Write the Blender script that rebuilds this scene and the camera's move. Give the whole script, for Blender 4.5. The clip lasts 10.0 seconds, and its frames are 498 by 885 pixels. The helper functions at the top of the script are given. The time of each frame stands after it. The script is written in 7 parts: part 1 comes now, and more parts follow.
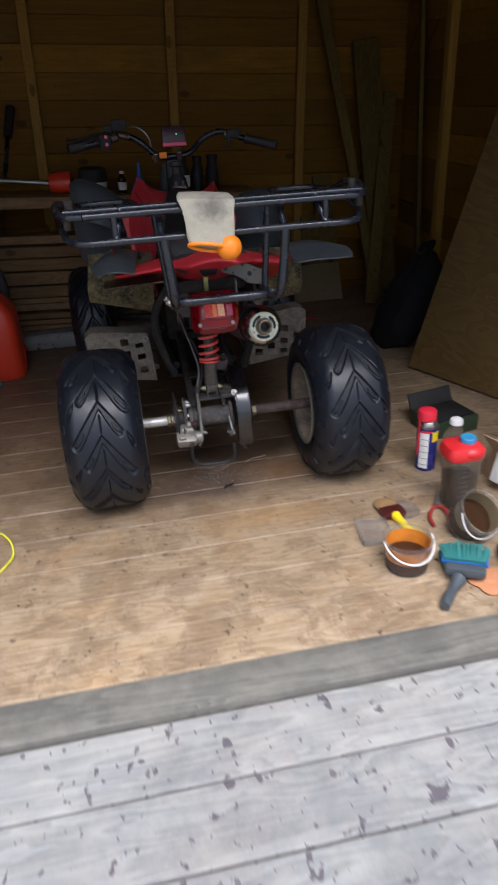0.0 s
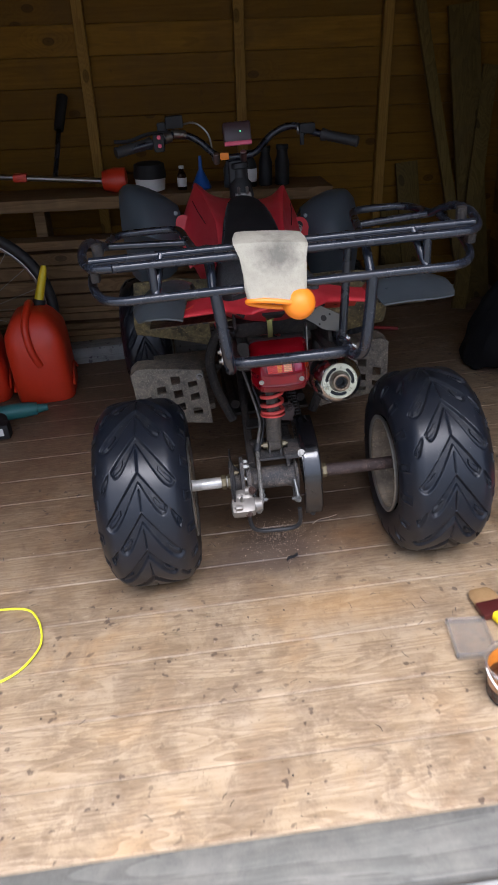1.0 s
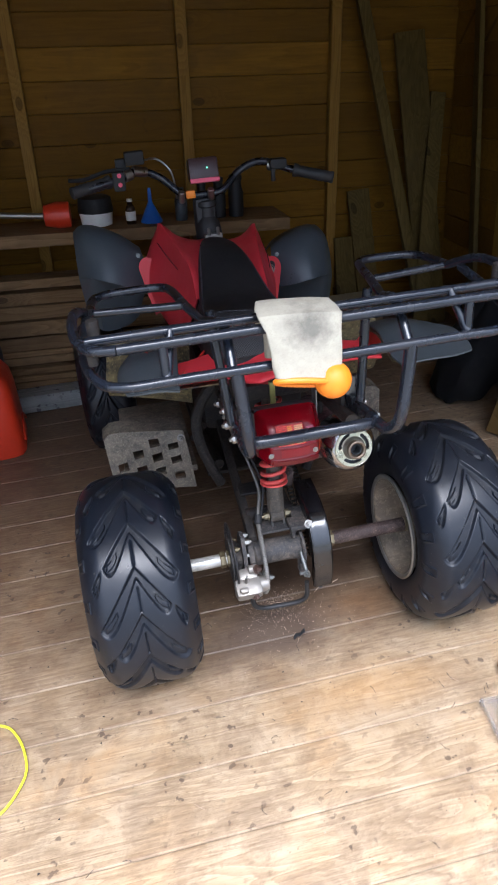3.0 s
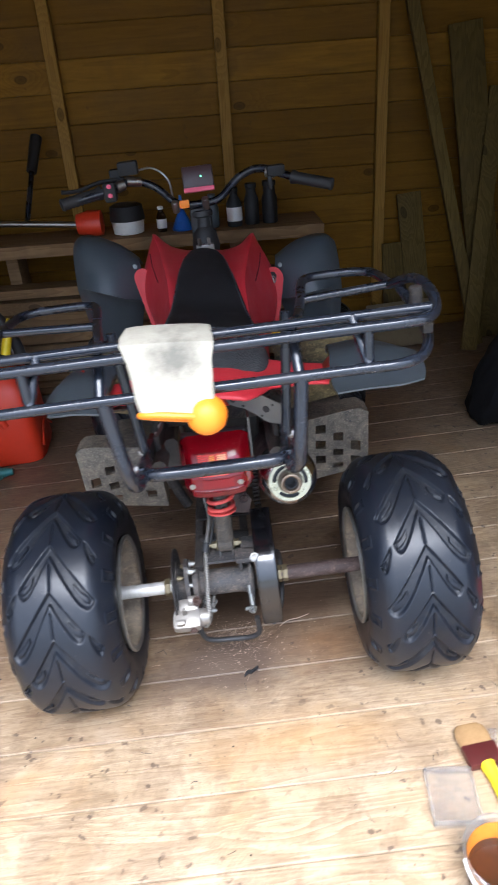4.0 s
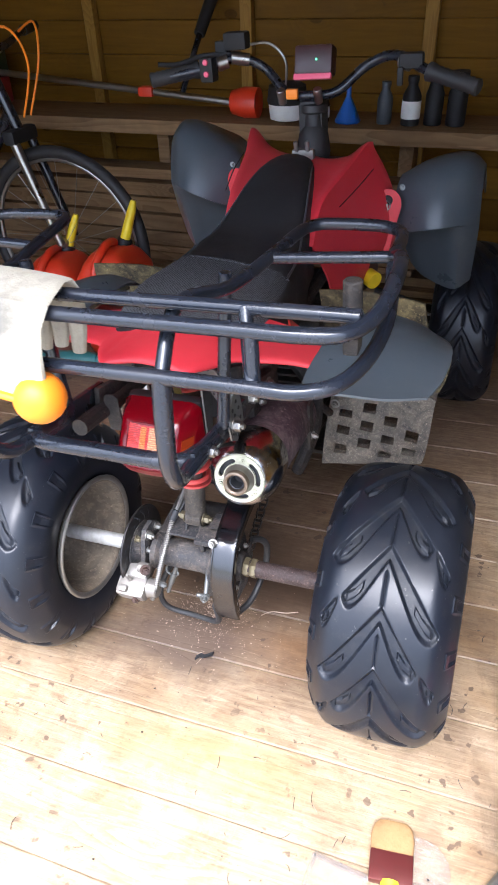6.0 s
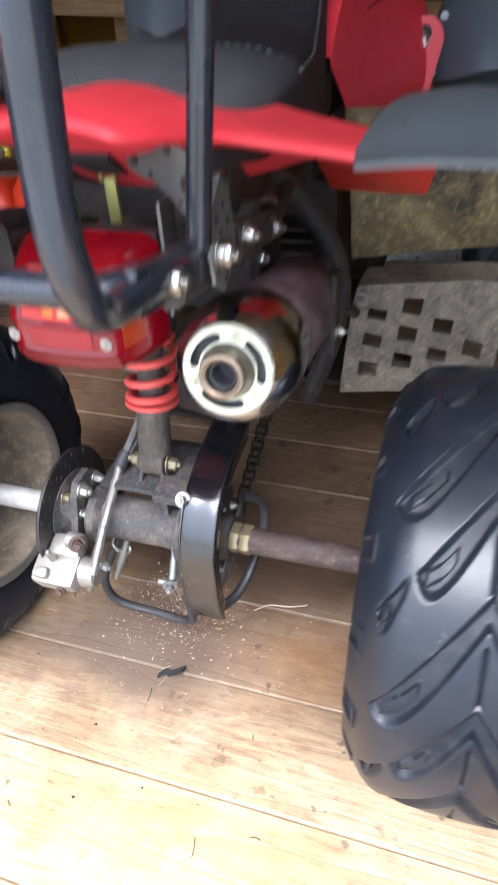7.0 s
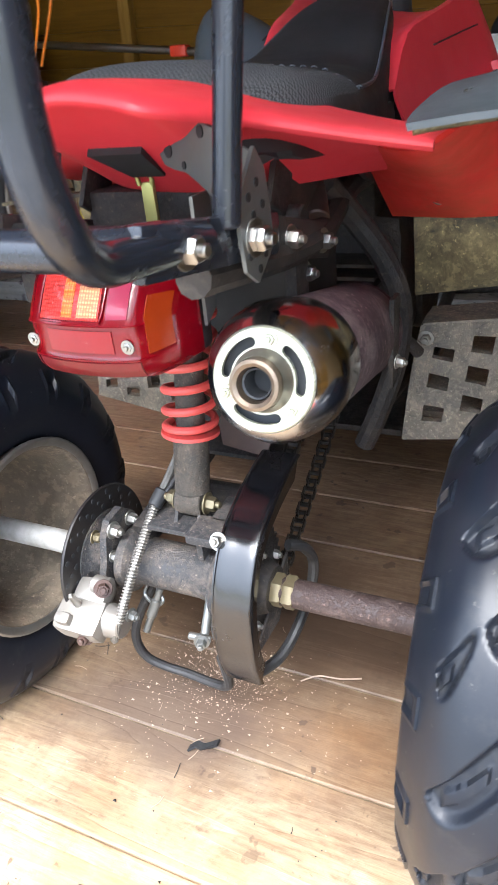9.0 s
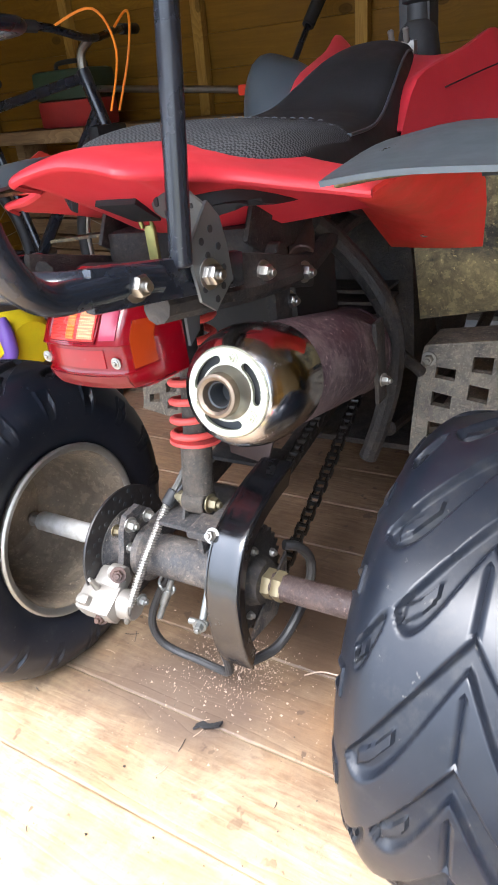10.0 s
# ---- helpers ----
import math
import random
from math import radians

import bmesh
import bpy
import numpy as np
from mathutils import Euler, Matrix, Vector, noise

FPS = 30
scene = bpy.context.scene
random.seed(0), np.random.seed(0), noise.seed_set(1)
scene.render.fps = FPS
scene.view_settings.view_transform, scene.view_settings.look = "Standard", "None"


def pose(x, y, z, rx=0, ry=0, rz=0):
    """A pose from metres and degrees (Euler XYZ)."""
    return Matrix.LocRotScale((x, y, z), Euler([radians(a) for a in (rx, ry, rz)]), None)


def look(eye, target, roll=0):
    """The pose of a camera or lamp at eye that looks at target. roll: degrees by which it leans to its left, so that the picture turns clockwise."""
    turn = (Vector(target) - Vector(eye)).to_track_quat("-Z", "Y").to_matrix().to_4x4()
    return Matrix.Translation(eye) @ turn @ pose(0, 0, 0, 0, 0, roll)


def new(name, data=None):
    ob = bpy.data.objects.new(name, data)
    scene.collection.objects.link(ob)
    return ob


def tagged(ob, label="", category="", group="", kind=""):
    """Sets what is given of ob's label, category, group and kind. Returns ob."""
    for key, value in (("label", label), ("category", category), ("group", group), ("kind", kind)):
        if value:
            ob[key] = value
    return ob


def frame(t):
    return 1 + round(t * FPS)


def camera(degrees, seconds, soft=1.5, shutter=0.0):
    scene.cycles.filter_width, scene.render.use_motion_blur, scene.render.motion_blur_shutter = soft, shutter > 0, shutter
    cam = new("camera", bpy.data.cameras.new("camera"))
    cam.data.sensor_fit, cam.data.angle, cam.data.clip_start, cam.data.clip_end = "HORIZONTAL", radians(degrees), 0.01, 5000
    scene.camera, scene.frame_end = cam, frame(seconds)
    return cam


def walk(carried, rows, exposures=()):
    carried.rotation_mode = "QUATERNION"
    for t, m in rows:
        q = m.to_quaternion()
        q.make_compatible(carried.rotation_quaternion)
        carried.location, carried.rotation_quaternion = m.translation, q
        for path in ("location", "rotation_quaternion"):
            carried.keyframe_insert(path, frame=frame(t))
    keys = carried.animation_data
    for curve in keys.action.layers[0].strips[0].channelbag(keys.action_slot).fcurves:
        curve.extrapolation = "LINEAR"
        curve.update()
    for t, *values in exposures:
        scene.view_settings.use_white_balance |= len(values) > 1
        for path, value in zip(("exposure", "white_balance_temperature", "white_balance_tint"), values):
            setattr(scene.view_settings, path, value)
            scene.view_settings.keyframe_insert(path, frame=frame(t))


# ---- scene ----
cam = camera(41.3, 10.0, shutter=0.5)
PATH = [
    (0, (-0.02, -0.095, 1.096), (0.275, 1.647, 0.158), -3.3),
    (0.5, (0.032, 0.116, 1.127), (0.199, 1.871, 0.181), -6.6),
    (1, (0.049, 0.3, 1.163), (0.137, 2.029, 0.162), -5.3),
    (1.5, (-0.04, 0.457, 1.183), (0.308, 2.112, 0.115), -4.0),
    (2, (-0.144, 0.521, 1.192), (0.273, 2.141, 0.095), -2.9),
    (2.2, (-0.158, 0.529, 1.197), (0.245, 2.167, 0.122), -3.0),
    (3.3, (0.019, 0.533, 1.209), (0.214, 2.279, 0.254), -5.8),
    (3.5, (0.105, 0.539, 1.203), (0.189, 2.302, 0.261), -5.9),
    (4, (0.273, 0.582, 1.185), (0.265, 2.341, 0.233), -7.4),
    (4.5, (0.417, 0.727, 1.18), (0.35, 2.427, 0.128), -3.3),
    (5, (0.599, 0.801, 1.169), (0.13, 2.445, 0.132), -5.6),
    (5.2, (0.653, 0.827, 1.166), (0.092, 2.429, 0.108), -6.2),
    (6.3, (0.657, 0.999, 1.115), (0.023, 2.484, -0.064), -5.6),
    (6.5, (0.634, 1.067, 1.072), (-0.022, 2.543, -0.107), -6.3),
    (6.8, (0.56, 1.152, 0.918), (0.0, 2.653, -0.279), -4.0),
    (7, (0.515, 1.192, 0.8), (-0.03, 2.704, -0.391), -4.0),
    (7.5, (0.474, 1.228, 0.706), (-0.146, 2.854, -0.28), -3.9),
    (8, (0.473, 1.238, 0.694), (-0.18, 2.877, -0.248), -4.5),
    (8.5, (0.479, 1.232, 0.696), (-0.183, 2.876, -0.23), -4.7),
    (9, (0.523, 1.234, 0.717), (-0.249, 2.8, -0.259), -5.8),
    (9.5, (0.615, 1.236, 0.735), (-0.339, 2.741, -0.174), -7.5),
    (10, (0.652, 1.207, 0.734), (-0.357, 2.685, -0.16), -8.1),
]
EXPOSURES = [(0, 1.65, 6200, 15), (1, 2.1, 6000, 16), (2.2, 2.4, 5900, 17), (3.5, 2.85, 5800, 11), (5, 3.35, 5850, 13), (6.5, 3.65, 6000, 15), (8, 3.8, 6100, 8), (10, 4.0, 6200, 11)]
walk(cam, [(t, look(eye, target, roll)) for t, eye, target, roll in PATH], EXPOSURES)

# ---- world and light ----
world = bpy.data.worlds.new("sky")
scene.world = world
world.use_nodes = True
wn = world.node_tree
sky = wn.nodes.new("ShaderNodeTexSky")
sky.sky_type, sky.sun_disc = "NISHITA", False
sky.sun_elevation, sky.sun_rotation = radians(62), radians(190)
sky.air_density, sky.dust_density, sky.ozone_density = 1.0, 3.0, 1.0
soft_sky = wn.nodes.new("ShaderNodeMix")
soft_sky.data_type = "RGBA"
soft_sky.inputs[0].default_value = 0.75
soft_sky.inputs[7].default_value = (7.2, 8.0, 9.3, 1)
wn.links.new(sky.outputs[0], soft_sky.inputs[6])
# an overcast sky is about three times as bright overhead as at the horizon
sky_dir = wn.nodes.new("ShaderNodeTexCoord")
sky_sep = wn.nodes.new("ShaderNodeSeparateXYZ")
sky_grade = wn.nodes.new("ShaderNodeMapRange")
sky_grade.inputs[3].default_value, sky_grade.inputs[4].default_value = 0.5, 1.5
sky_mul = wn.nodes.new("ShaderNodeVectorMath")
sky_mul.operation = "SCALE"
wn.links.new(sky_dir.outputs["Generated"], sky_sep.inputs[0])
wn.links.new(sky_sep.outputs[2], sky_grade.inputs[0])
wn.links.new(soft_sky.outputs[2], sky_mul.inputs[0])
wn.links.new(sky_grade.outputs[0], sky_mul.inputs["Scale"])
wn.links.new(sky_mul.outputs[0], wn.nodes["Background"].inputs[0])
wn.nodes["Background"].inputs[1].default_value = 0.06
sun = new("sun", bpy.data.lights.new("sun", "SUN"))
sun.data.energy, sun.data.angle, sun.data.color = 1.5, radians(45), (1.0, 0.97, 0.94)
sun.matrix_world = look((0.35, -0.3, 3.4), (0.2, 1.2, 0.0))


# ---- materials ----
class Nodes:
    """Short calls for one material's node tree."""

    def __init__(self, name, rough=0.5, metal=0.0, known=None):
        self.m = known or bpy.data.materials.new(name)
        self.m.use_nodes = True
        self.t = self.m.node_tree
        self.b = self.t.nodes["Principled BSDF"]
        if not known:
            self.b.inputs["Roughness"].default_value = rough
            self.b.inputs["Metallic"].default_value = metal
        self.coord = self.t.nodes.new("ShaderNodeTexCoord")

    def put(self, kind, ins=(), operation="", data_type="", blend_type="", feature=""):
        n = self.t.nodes.new(kind)
        if operation:
            n.operation = operation
        if data_type:
            n.data_type = data_type
        if blend_type:
            n.blend_type = blend_type
        if feature:
            n.feature = feature
        for k, v in dict(ins).items():
            if isinstance(v, bpy.types.NodeSocket):
                self.t.links.new(v, n.inputs[k])
            else:
                n.inputs[k].default_value = v
        return n

    def place(self, scale=(1, 1, 1), shift=True):
        """Object coordinates, scaled, and shifted at random from object to object."""
        vec = self.coord.outputs["Object"]
        if shift:
            info = self.put("ShaderNodeObjectInfo")
            mul = self.put("ShaderNodeMath", {0: info.outputs["Random"], 1: 37.0}, operation="MULTIPLY")
            com = self.put("ShaderNodeCombineXYZ", {0: mul.outputs[0], 1: mul.outputs[0], 2: mul.outputs[0]})
            vec = self.put("ShaderNodeVectorMath", {0: vec, 1: com.outputs[0]}, operation="ADD").outputs[0]
        return self.put("ShaderNodeMapping", {"Vector": vec, "Scale": scale}).outputs[0]

    def noise(self, vec, scale, detail=6.0, rough=0.55, dist=0.0):
        return self.put("ShaderNodeTexNoise", {"Vector": vec, "Scale": scale, "Detail": detail, "Roughness": rough, "Distortion": dist}).outputs[0]

    def ramp(self, fac, stops):
        n = self.put("ShaderNodeValToRGB", {0: fac})
        e = n.color_ramp.elements
        while len(e) < len(stops):
            e.new(0.5)
        for el, (p, c) in zip(e, stops):
            el.position = p
            el.color = (c, c, c, 1) if isinstance(c, (int, float)) else (*c, 1)
        return n.outputs[0]

    def mix(self, fac, a, b, blend="MIX"):
        n = self.put("ShaderNodeMix", data_type="RGBA", blend_type=blend)
        for i, v in ((0, fac), (6, a), (7, b)):
            if isinstance(v, bpy.types.NodeSocket):
                self.t.links.new(v, n.inputs[i])
            elif i == 0:
                n.inputs[0].default_value = v
            else:
                n.inputs[i].default_value = (*v, 1)
        return n.outputs[2]

    def math(self, op, a, b=0.5):
        return self.put("ShaderNodeMath", {0: a, 1: b}, operation=op).outputs[0]

    def finish(self, col=None, rough=None, bump=None, strength=0.3, depth=0.002):
        if col is not None:
            self.t.links.new(col, self.b.inputs["Base Color"])
        if rough is not None:
            self.t.links.new(rough, self.b.inputs["Roughness"])
        if bump is not None:
            n = self.put("ShaderNodeBump", {"Strength": strength, "Distance": depth, "Height": bump})
            self.t.links.new(n.outputs[0], self.b.inputs["Normal"])
        return self.m


def worn(name, color, rough=0.5, metal=0.0, dirt=(0.12, 0.09, 0.06), amount=0.35, grain=60.0, patch=6.0, bump=0.15, coat=0.0):
    """A plain surface with fine grain, patchy dirt and uneven gloss."""
    n = Nodes(name, rough, metal)
    p = n.place()
    big, fine = n.noise(p, patch, 8, 0.65), n.noise(p, grain, 4, 0.6)
    f = n.math("MULTIPLY", n.ramp(big, [(0.45, 0.0), (0.72, 1.0)]), amount)
    f2 = n.math("MULTIPLY", n.ramp(fine, [(0.5, 0.0), (0.75, 1.0)]), amount * 0.6)
    col = n.mix(f, color, dirt)
    col = n.mix(f2, col, dirt)
    col = n.mix(n.math("MULTIPLY", big, 0.25), col, tuple(min(1, c * 1.35) for c in color))
    r = n.put("ShaderNodeMapRange", {0: big, 1: 0.3, 2: 0.7, 3: max(0.05, rough - 0.12), 4: min(1, rough + 0.18)}).outputs[0]
    n.b.inputs["Coat Weight"].default_value = coat
    return n.finish(col, r, fine, bump, 0.001)


def wood(name, light, dark, long_axis="x", stain=0.4, stain_col=(0.05, 0.035, 0.025), rough=0.7, knots=True, dust=0.0, fine=1.0, gloss=0.12, tint_by=0.35, rings=0.46):
    """Sawn boards: rings stretched along the board, knots, stains and a tint of its own for each board."""
    n = Nodes(name, rough)
    sx = {"x": (0.9, 11, 11), "y": (11, 0.9, 11), "z": (11, 11, 0.9)}[long_axis]
    p, pw = n.place(sx), n.place((1, 1, 1))
    info = n.put("ShaderNodeObjectInfo")
    isl = n.put("ShaderNodeNewGeometry").outputs["Random Per Island"]
    sep = n.put("ShaderNodeSeparateXYZ", {0: pw})
    across = {"x": n.math("ADD", sep.outputs[1], sep.outputs[2]), "y": n.math("ADD", sep.outputs[0], sep.outputs[2]), "z": n.math("ADD", sep.outputs[0], sep.outputs[1])}[long_axis]
    flat = n.put("ShaderNodeCombineXYZ", {0: n.math("MULTIPLY", sep.outputs["xyz".index(long_axis)], 2.7), 1: n.math("MULTIPLY", across, 5.2)}).outputs[0]
    cell = n.put("ShaderNodeTexVoronoi", {"Vector": flat, "Scale": 1.0}, feature="F1")
    cell.voronoi_dimensions = "2D"
    vor = cell.outputs["Distance"]
    some = n.ramp(n.put("ShaderNodeSeparateColor", {0: cell.outputs["Color"]}).outputs[0], [(0.50, 0.0), (0.51, 1.0)])
    bend = n.ramp(vor, [(0.0, 1.0), (0.35, 0.0)])
    ring = n.math("ADD", n.noise(p, 1.3 * fine, 3, 0.5, 0.6), n.math("MULTIPLY", n.math("MULTIPLY", bend, some), 0.6 if knots else 0.22))
    wave = n.math("FRACT", n.math("MULTIPLY", ring, 9.0))
    wave = n.ramp(wave, [(0.0, 0.0), (0.7, 0.75), (0.93, 1.0), (1.0, 0.15)])
    fibre = n.noise(p, 9.0 * fine, 5, 0.7)
    f = n.math("ADD", n.math("MULTIPLY", wave, rings), n.math("MULTIPLY", fibre, 1.0 - rings))
    col = n.mix(n.ramp(f, [(0.25, 0.0), (0.85, 1.0)]), light, dark)
    tint = n.math("FRACT", n.math("ADD", info.outputs["Random"], isl))
    col = n.mix(n.math("MULTIPLY", tint, tint_by), col, tuple(0.6 * c for c in dark))
    if knots:
        k = n.ramp(vor, [(0.0, 1.0), (0.05, 0.75), (0.062, 1.0), (0.08, 0.0)])
        k = n.math("MULTIPLY", k, some)
        col = n.mix(n.math("MULTIPLY", k, 0.8), col, tuple(0.32 * c for c in dark))
    big = n.noise(pw, 3.2, 8, 0.7, 0.4)
    spots = n.noise(pw, 26.0, 3, 0.5)
    col = n.mix(n.math("MULTIPLY", n.ramp(big, [(0.46, 0.0), (0.7, 1.0)]), stain), col, stain_col)
    col = n.mix(n.math("MULTIPLY", n.ramp(spots, [(0.70, 0.0), (0.78, 1.0)]), min(1, stain * 1.1)), col, stain_col)
    if dust:
        col = n.mix(n.math("MULTIPLY", n.ramp(n.noise(pw, 9.0, 8, 0.75), [(0.42, 0.0), (0.7, 1.0)]), dust), col, (0.5, 0.44, 0.36))
    n.b.inputs["Specular IOR Level"].default_value = gloss
    r = n.put("ShaderNodeMapRange", {0: big, 1: 0.3, 2: 0.7, 3: rough + 0.1, 4: rough - 0.18}).outputs[0]
    return n.finish(col, r, f, 0.35, 0.0015)


def floor_wood():
    """Worn pale floor boards, darker and browner further in, with patches of oil and dirt, stains and scattered drops.
    """
    m = wood("floor_board", (0.43, 0.320, 0.200), (0.260, 0.176, 0.100), "x", 0.22, (0.15, 0.10, 0.06), 0.52, False, 0.2, 1.0, 0.4)
    n = Nodes("", known=m)
    old = n.b.inputs["Base Color"].links[0].from_socket
    pos = n.put("ShaderNodeNewGeometry").outputs["Position"]

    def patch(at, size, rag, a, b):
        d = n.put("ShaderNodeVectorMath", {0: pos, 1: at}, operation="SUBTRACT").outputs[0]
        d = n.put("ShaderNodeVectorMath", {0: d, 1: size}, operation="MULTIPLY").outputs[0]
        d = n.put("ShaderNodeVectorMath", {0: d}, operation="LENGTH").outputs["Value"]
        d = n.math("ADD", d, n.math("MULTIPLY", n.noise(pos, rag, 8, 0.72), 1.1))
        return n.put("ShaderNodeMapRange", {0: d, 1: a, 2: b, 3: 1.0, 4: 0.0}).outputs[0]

    along = n.put("ShaderNodeMapping", {"Vector": pos, "Scale": (1.2, 9.0, 1.0)}).outputs[0]
    fibre = n.noise(along, 14.0, 6, 0.75)
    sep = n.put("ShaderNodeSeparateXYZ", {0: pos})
    # boards turn darker and browner with depth, less so at the right
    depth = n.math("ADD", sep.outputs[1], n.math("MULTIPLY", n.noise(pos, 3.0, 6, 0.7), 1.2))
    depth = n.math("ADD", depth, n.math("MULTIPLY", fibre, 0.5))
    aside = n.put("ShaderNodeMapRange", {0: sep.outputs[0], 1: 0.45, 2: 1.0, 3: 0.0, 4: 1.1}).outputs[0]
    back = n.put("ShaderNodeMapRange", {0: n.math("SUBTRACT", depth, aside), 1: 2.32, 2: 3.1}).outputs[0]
    amber = n.ramp(n.noise(pos, 4.2, 3, 0.6, 0.8), [(0.54, 0.0), (0.68, 1.0)])
    col = n.mix(n.math("MULTIPLY", amber, 0.28), old, (0.42, 0.22, 0.075))
    # grey-brown dirt worked into the grain, in soft blotches
    dirt = n.ramp(n.noise(pos, 7.5, 7, 0.72, 0.5), [(0.45, 0.0), (0.56, 1.0)])
    dirt = n.math("MULTIPLY", dirt, n.ramp(fibre, [(0.36, 0.25), (0.58, 1.0)]))
    col = n.mix(n.math("MULTIPLY", dirt, 0.64), col, (0.132, 0.085, 0.052))
    thread = n.noise(n.put("ShaderNodeMapping", {"Vector": pos, "Scale": (2.2, 46.0, 1.0)}).outputs[0], 13.0, 4, 0.7, 0.3)
    thread = n.math("MULTIPLY", n.ramp(thread, [(0.48, 0.0), (0.64, 1.0)]), n.ramp(n.noise(pos, 5.0, 4, 0.6), [(0.40, 0.15), (0.62, 1.0)]))
    col = n.mix(n.math("MULTIPLY", thread, 0.58), col, (0.13, 0.085, 0.046))
    mould = n.ramp(n.noise(pos, 21.0, 7, 0.78, 0.4), [(0.60, 0.0), (0.70, 1.0)])
    col = n.mix(n.math("MULTIPLY", mould, 0.60), col, (0.085, 0.072, 0.045))
    line = n.ramp(fibre, [(0.55, 0.0), (0.66, 1.0)])
    col = n.mix(n.math("MULTIPLY", line, 0.55), col, (0.17, 0.105, 0.055))
    # resin-coloured stains along two boards
    col = n.mix(n.math("MULTIPLY", patch((0.30, 1.478, 0.0), (4.0, 12.0, 1.0), 6.0, 0.7, 1.6), 0.42), col, (0.42, 0.235, 0.085))
    col = n.mix(n.math("MULTIPLY", patch((0.36, 1.735, 0.0), (5.0, 12.0, 1.0), 8.0, 0.7, 1.6), 0.50), col, (0.26, 0.125, 0.045))
    back_tone = n.math("MULTIPLY", back, n.ramp(fibre, [(0.32, 0.50), (0.60, 1.0)]))
    col = n.mix(n.math("MULTIPLY", back_tone, 0.80), col, (0.125, 0.065, 0.036))
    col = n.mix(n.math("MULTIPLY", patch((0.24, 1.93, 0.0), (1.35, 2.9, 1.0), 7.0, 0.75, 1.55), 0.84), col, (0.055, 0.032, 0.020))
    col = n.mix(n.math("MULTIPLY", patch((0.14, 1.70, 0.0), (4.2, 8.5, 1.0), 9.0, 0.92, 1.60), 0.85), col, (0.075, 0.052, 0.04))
    drops = n.ramp(n.noise(pos, 34.0, 3, 0.5), [(0.645, 0.0), (0.675, 1.0)])
    drops = n.math("MULTIPLY", drops, n.ramp(n.noise(pos, 2.6, 3, 0.6), [(0.42, 0.2), (0.55, 1.0)]))
    col = n.mix(n.math("MULTIPLY", drops, 0.72), col, (0.05, 0.032, 0.024))
    grit = n.ramp(n.noise(pos, 150.0, 3, 0.6), [(0.66, 0.0), (0.72, 1.0)])
    col = n.mix(n.math("MULTIPLY", grit, 0.55), col, (0.10, 0.07, 0.045))
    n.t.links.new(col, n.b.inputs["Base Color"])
    return m


def rubber(name="tyre_rubber", dusty=0.0):
    n = Nodes(name, 0.5)
    n.b.inputs["Specular IOR Level"].default_value = 0.34 - 0.15 * dusty
    p = n.place()
    big, fine = n.noise(p, 7, 8, 0.7), n.noise(p, 160, 3, 0.5)
    col = n.mix(n.ramp(big, [(0.4, 0.0), (0.75, 1.0)]), (0.006, 0.008, 0.013), (0.014, 0.016, 0.021))
    scuff = n.ramp(n.noise(p, 34, 6, 0.75), [(0.56 - 0.2 * dusty, 0.0), (0.74, 1.0)])
    col = n.mix(n.math("MULTIPLY", scuff, 0.24 + 0.4 * dusty), col, (0.055, 0.053, 0.048))
    specks = n.ramp(n.noise(p, 120, 4, 0.6), [(0.68, 0.0), (0.72, 1.0)])
    col = n.mix(n.math("MULTIPLY", specks, 0.5), col, (0.13, 0.12, 0.105))
    low = 0.27 + 0.34 * dusty
    r = n.put("ShaderNodeMapRange", {0: big, 1: 0.3, 2: 0.7, 3: low, 4: low + 0.16}).outputs[0]
    return n.finish(col, r, fine, 0.12 + 0.3 * dusty, 0.0006)


def mud(name, base, cover, dry=(0.20, 0.155, 0.095), size=9.0):
    """Plastic or metal under splashes of dried mud."""
    n = Nodes(name, 0.62)
    p = n.place()
    a = n.ramp(n.noise(p, size, 9, 0.75, 0.5), [(0.5 - 0.3 * cover, 0.0), (0.62, 1.0)])
    s = n.ramp(n.noise(p, 8 * size, 5, 0.7), [(0.52, 0.0), (0.6, 1.0)])
    dried = n.mix(n.noise(p, 40, 5, 0.7), tuple(0.6 * c for c in dry), tuple(1.45 * c for c in dry))
    col = n.mix(n.math("MULTIPLY", n.math("ADD", a, n.math("MULTIPLY", s, 0.5)), min(1.0, 0.5 + cover * 0.5)), base, dried)
    flecks = n.ramp(n.noise(p, 190, 3, 0.6), [(0.64, 0.0), (0.69, 1.0)])
    col = n.mix(n.math("MULTIPLY", flecks, 0.6), col, tuple(min(0.6, 1.9 * c) for c in dry))
    return n.finish(col, None, n.math("ADD", a, n.math("MULTIPLY", s, 0.4)), 0.5, 0.003)


def woven(name, a, b, scale):
    n = Nodes(name, 0.85)
    p = n.place((1, 1, 1), False)
    w1 = n.put("ShaderNodeTexChecker", {"Vector": p, "Scale": scale, "Color1": (*a, 1), "Color2": (*b, 1)})
    big = n.noise(p, 14, 6, 0.7)
    col = n.mix(n.math("MULTIPLY", big, 0.3), w1.outputs[0], a)
    return n.finish(col, None, w1.outputs[1], 0.5, 0.001)


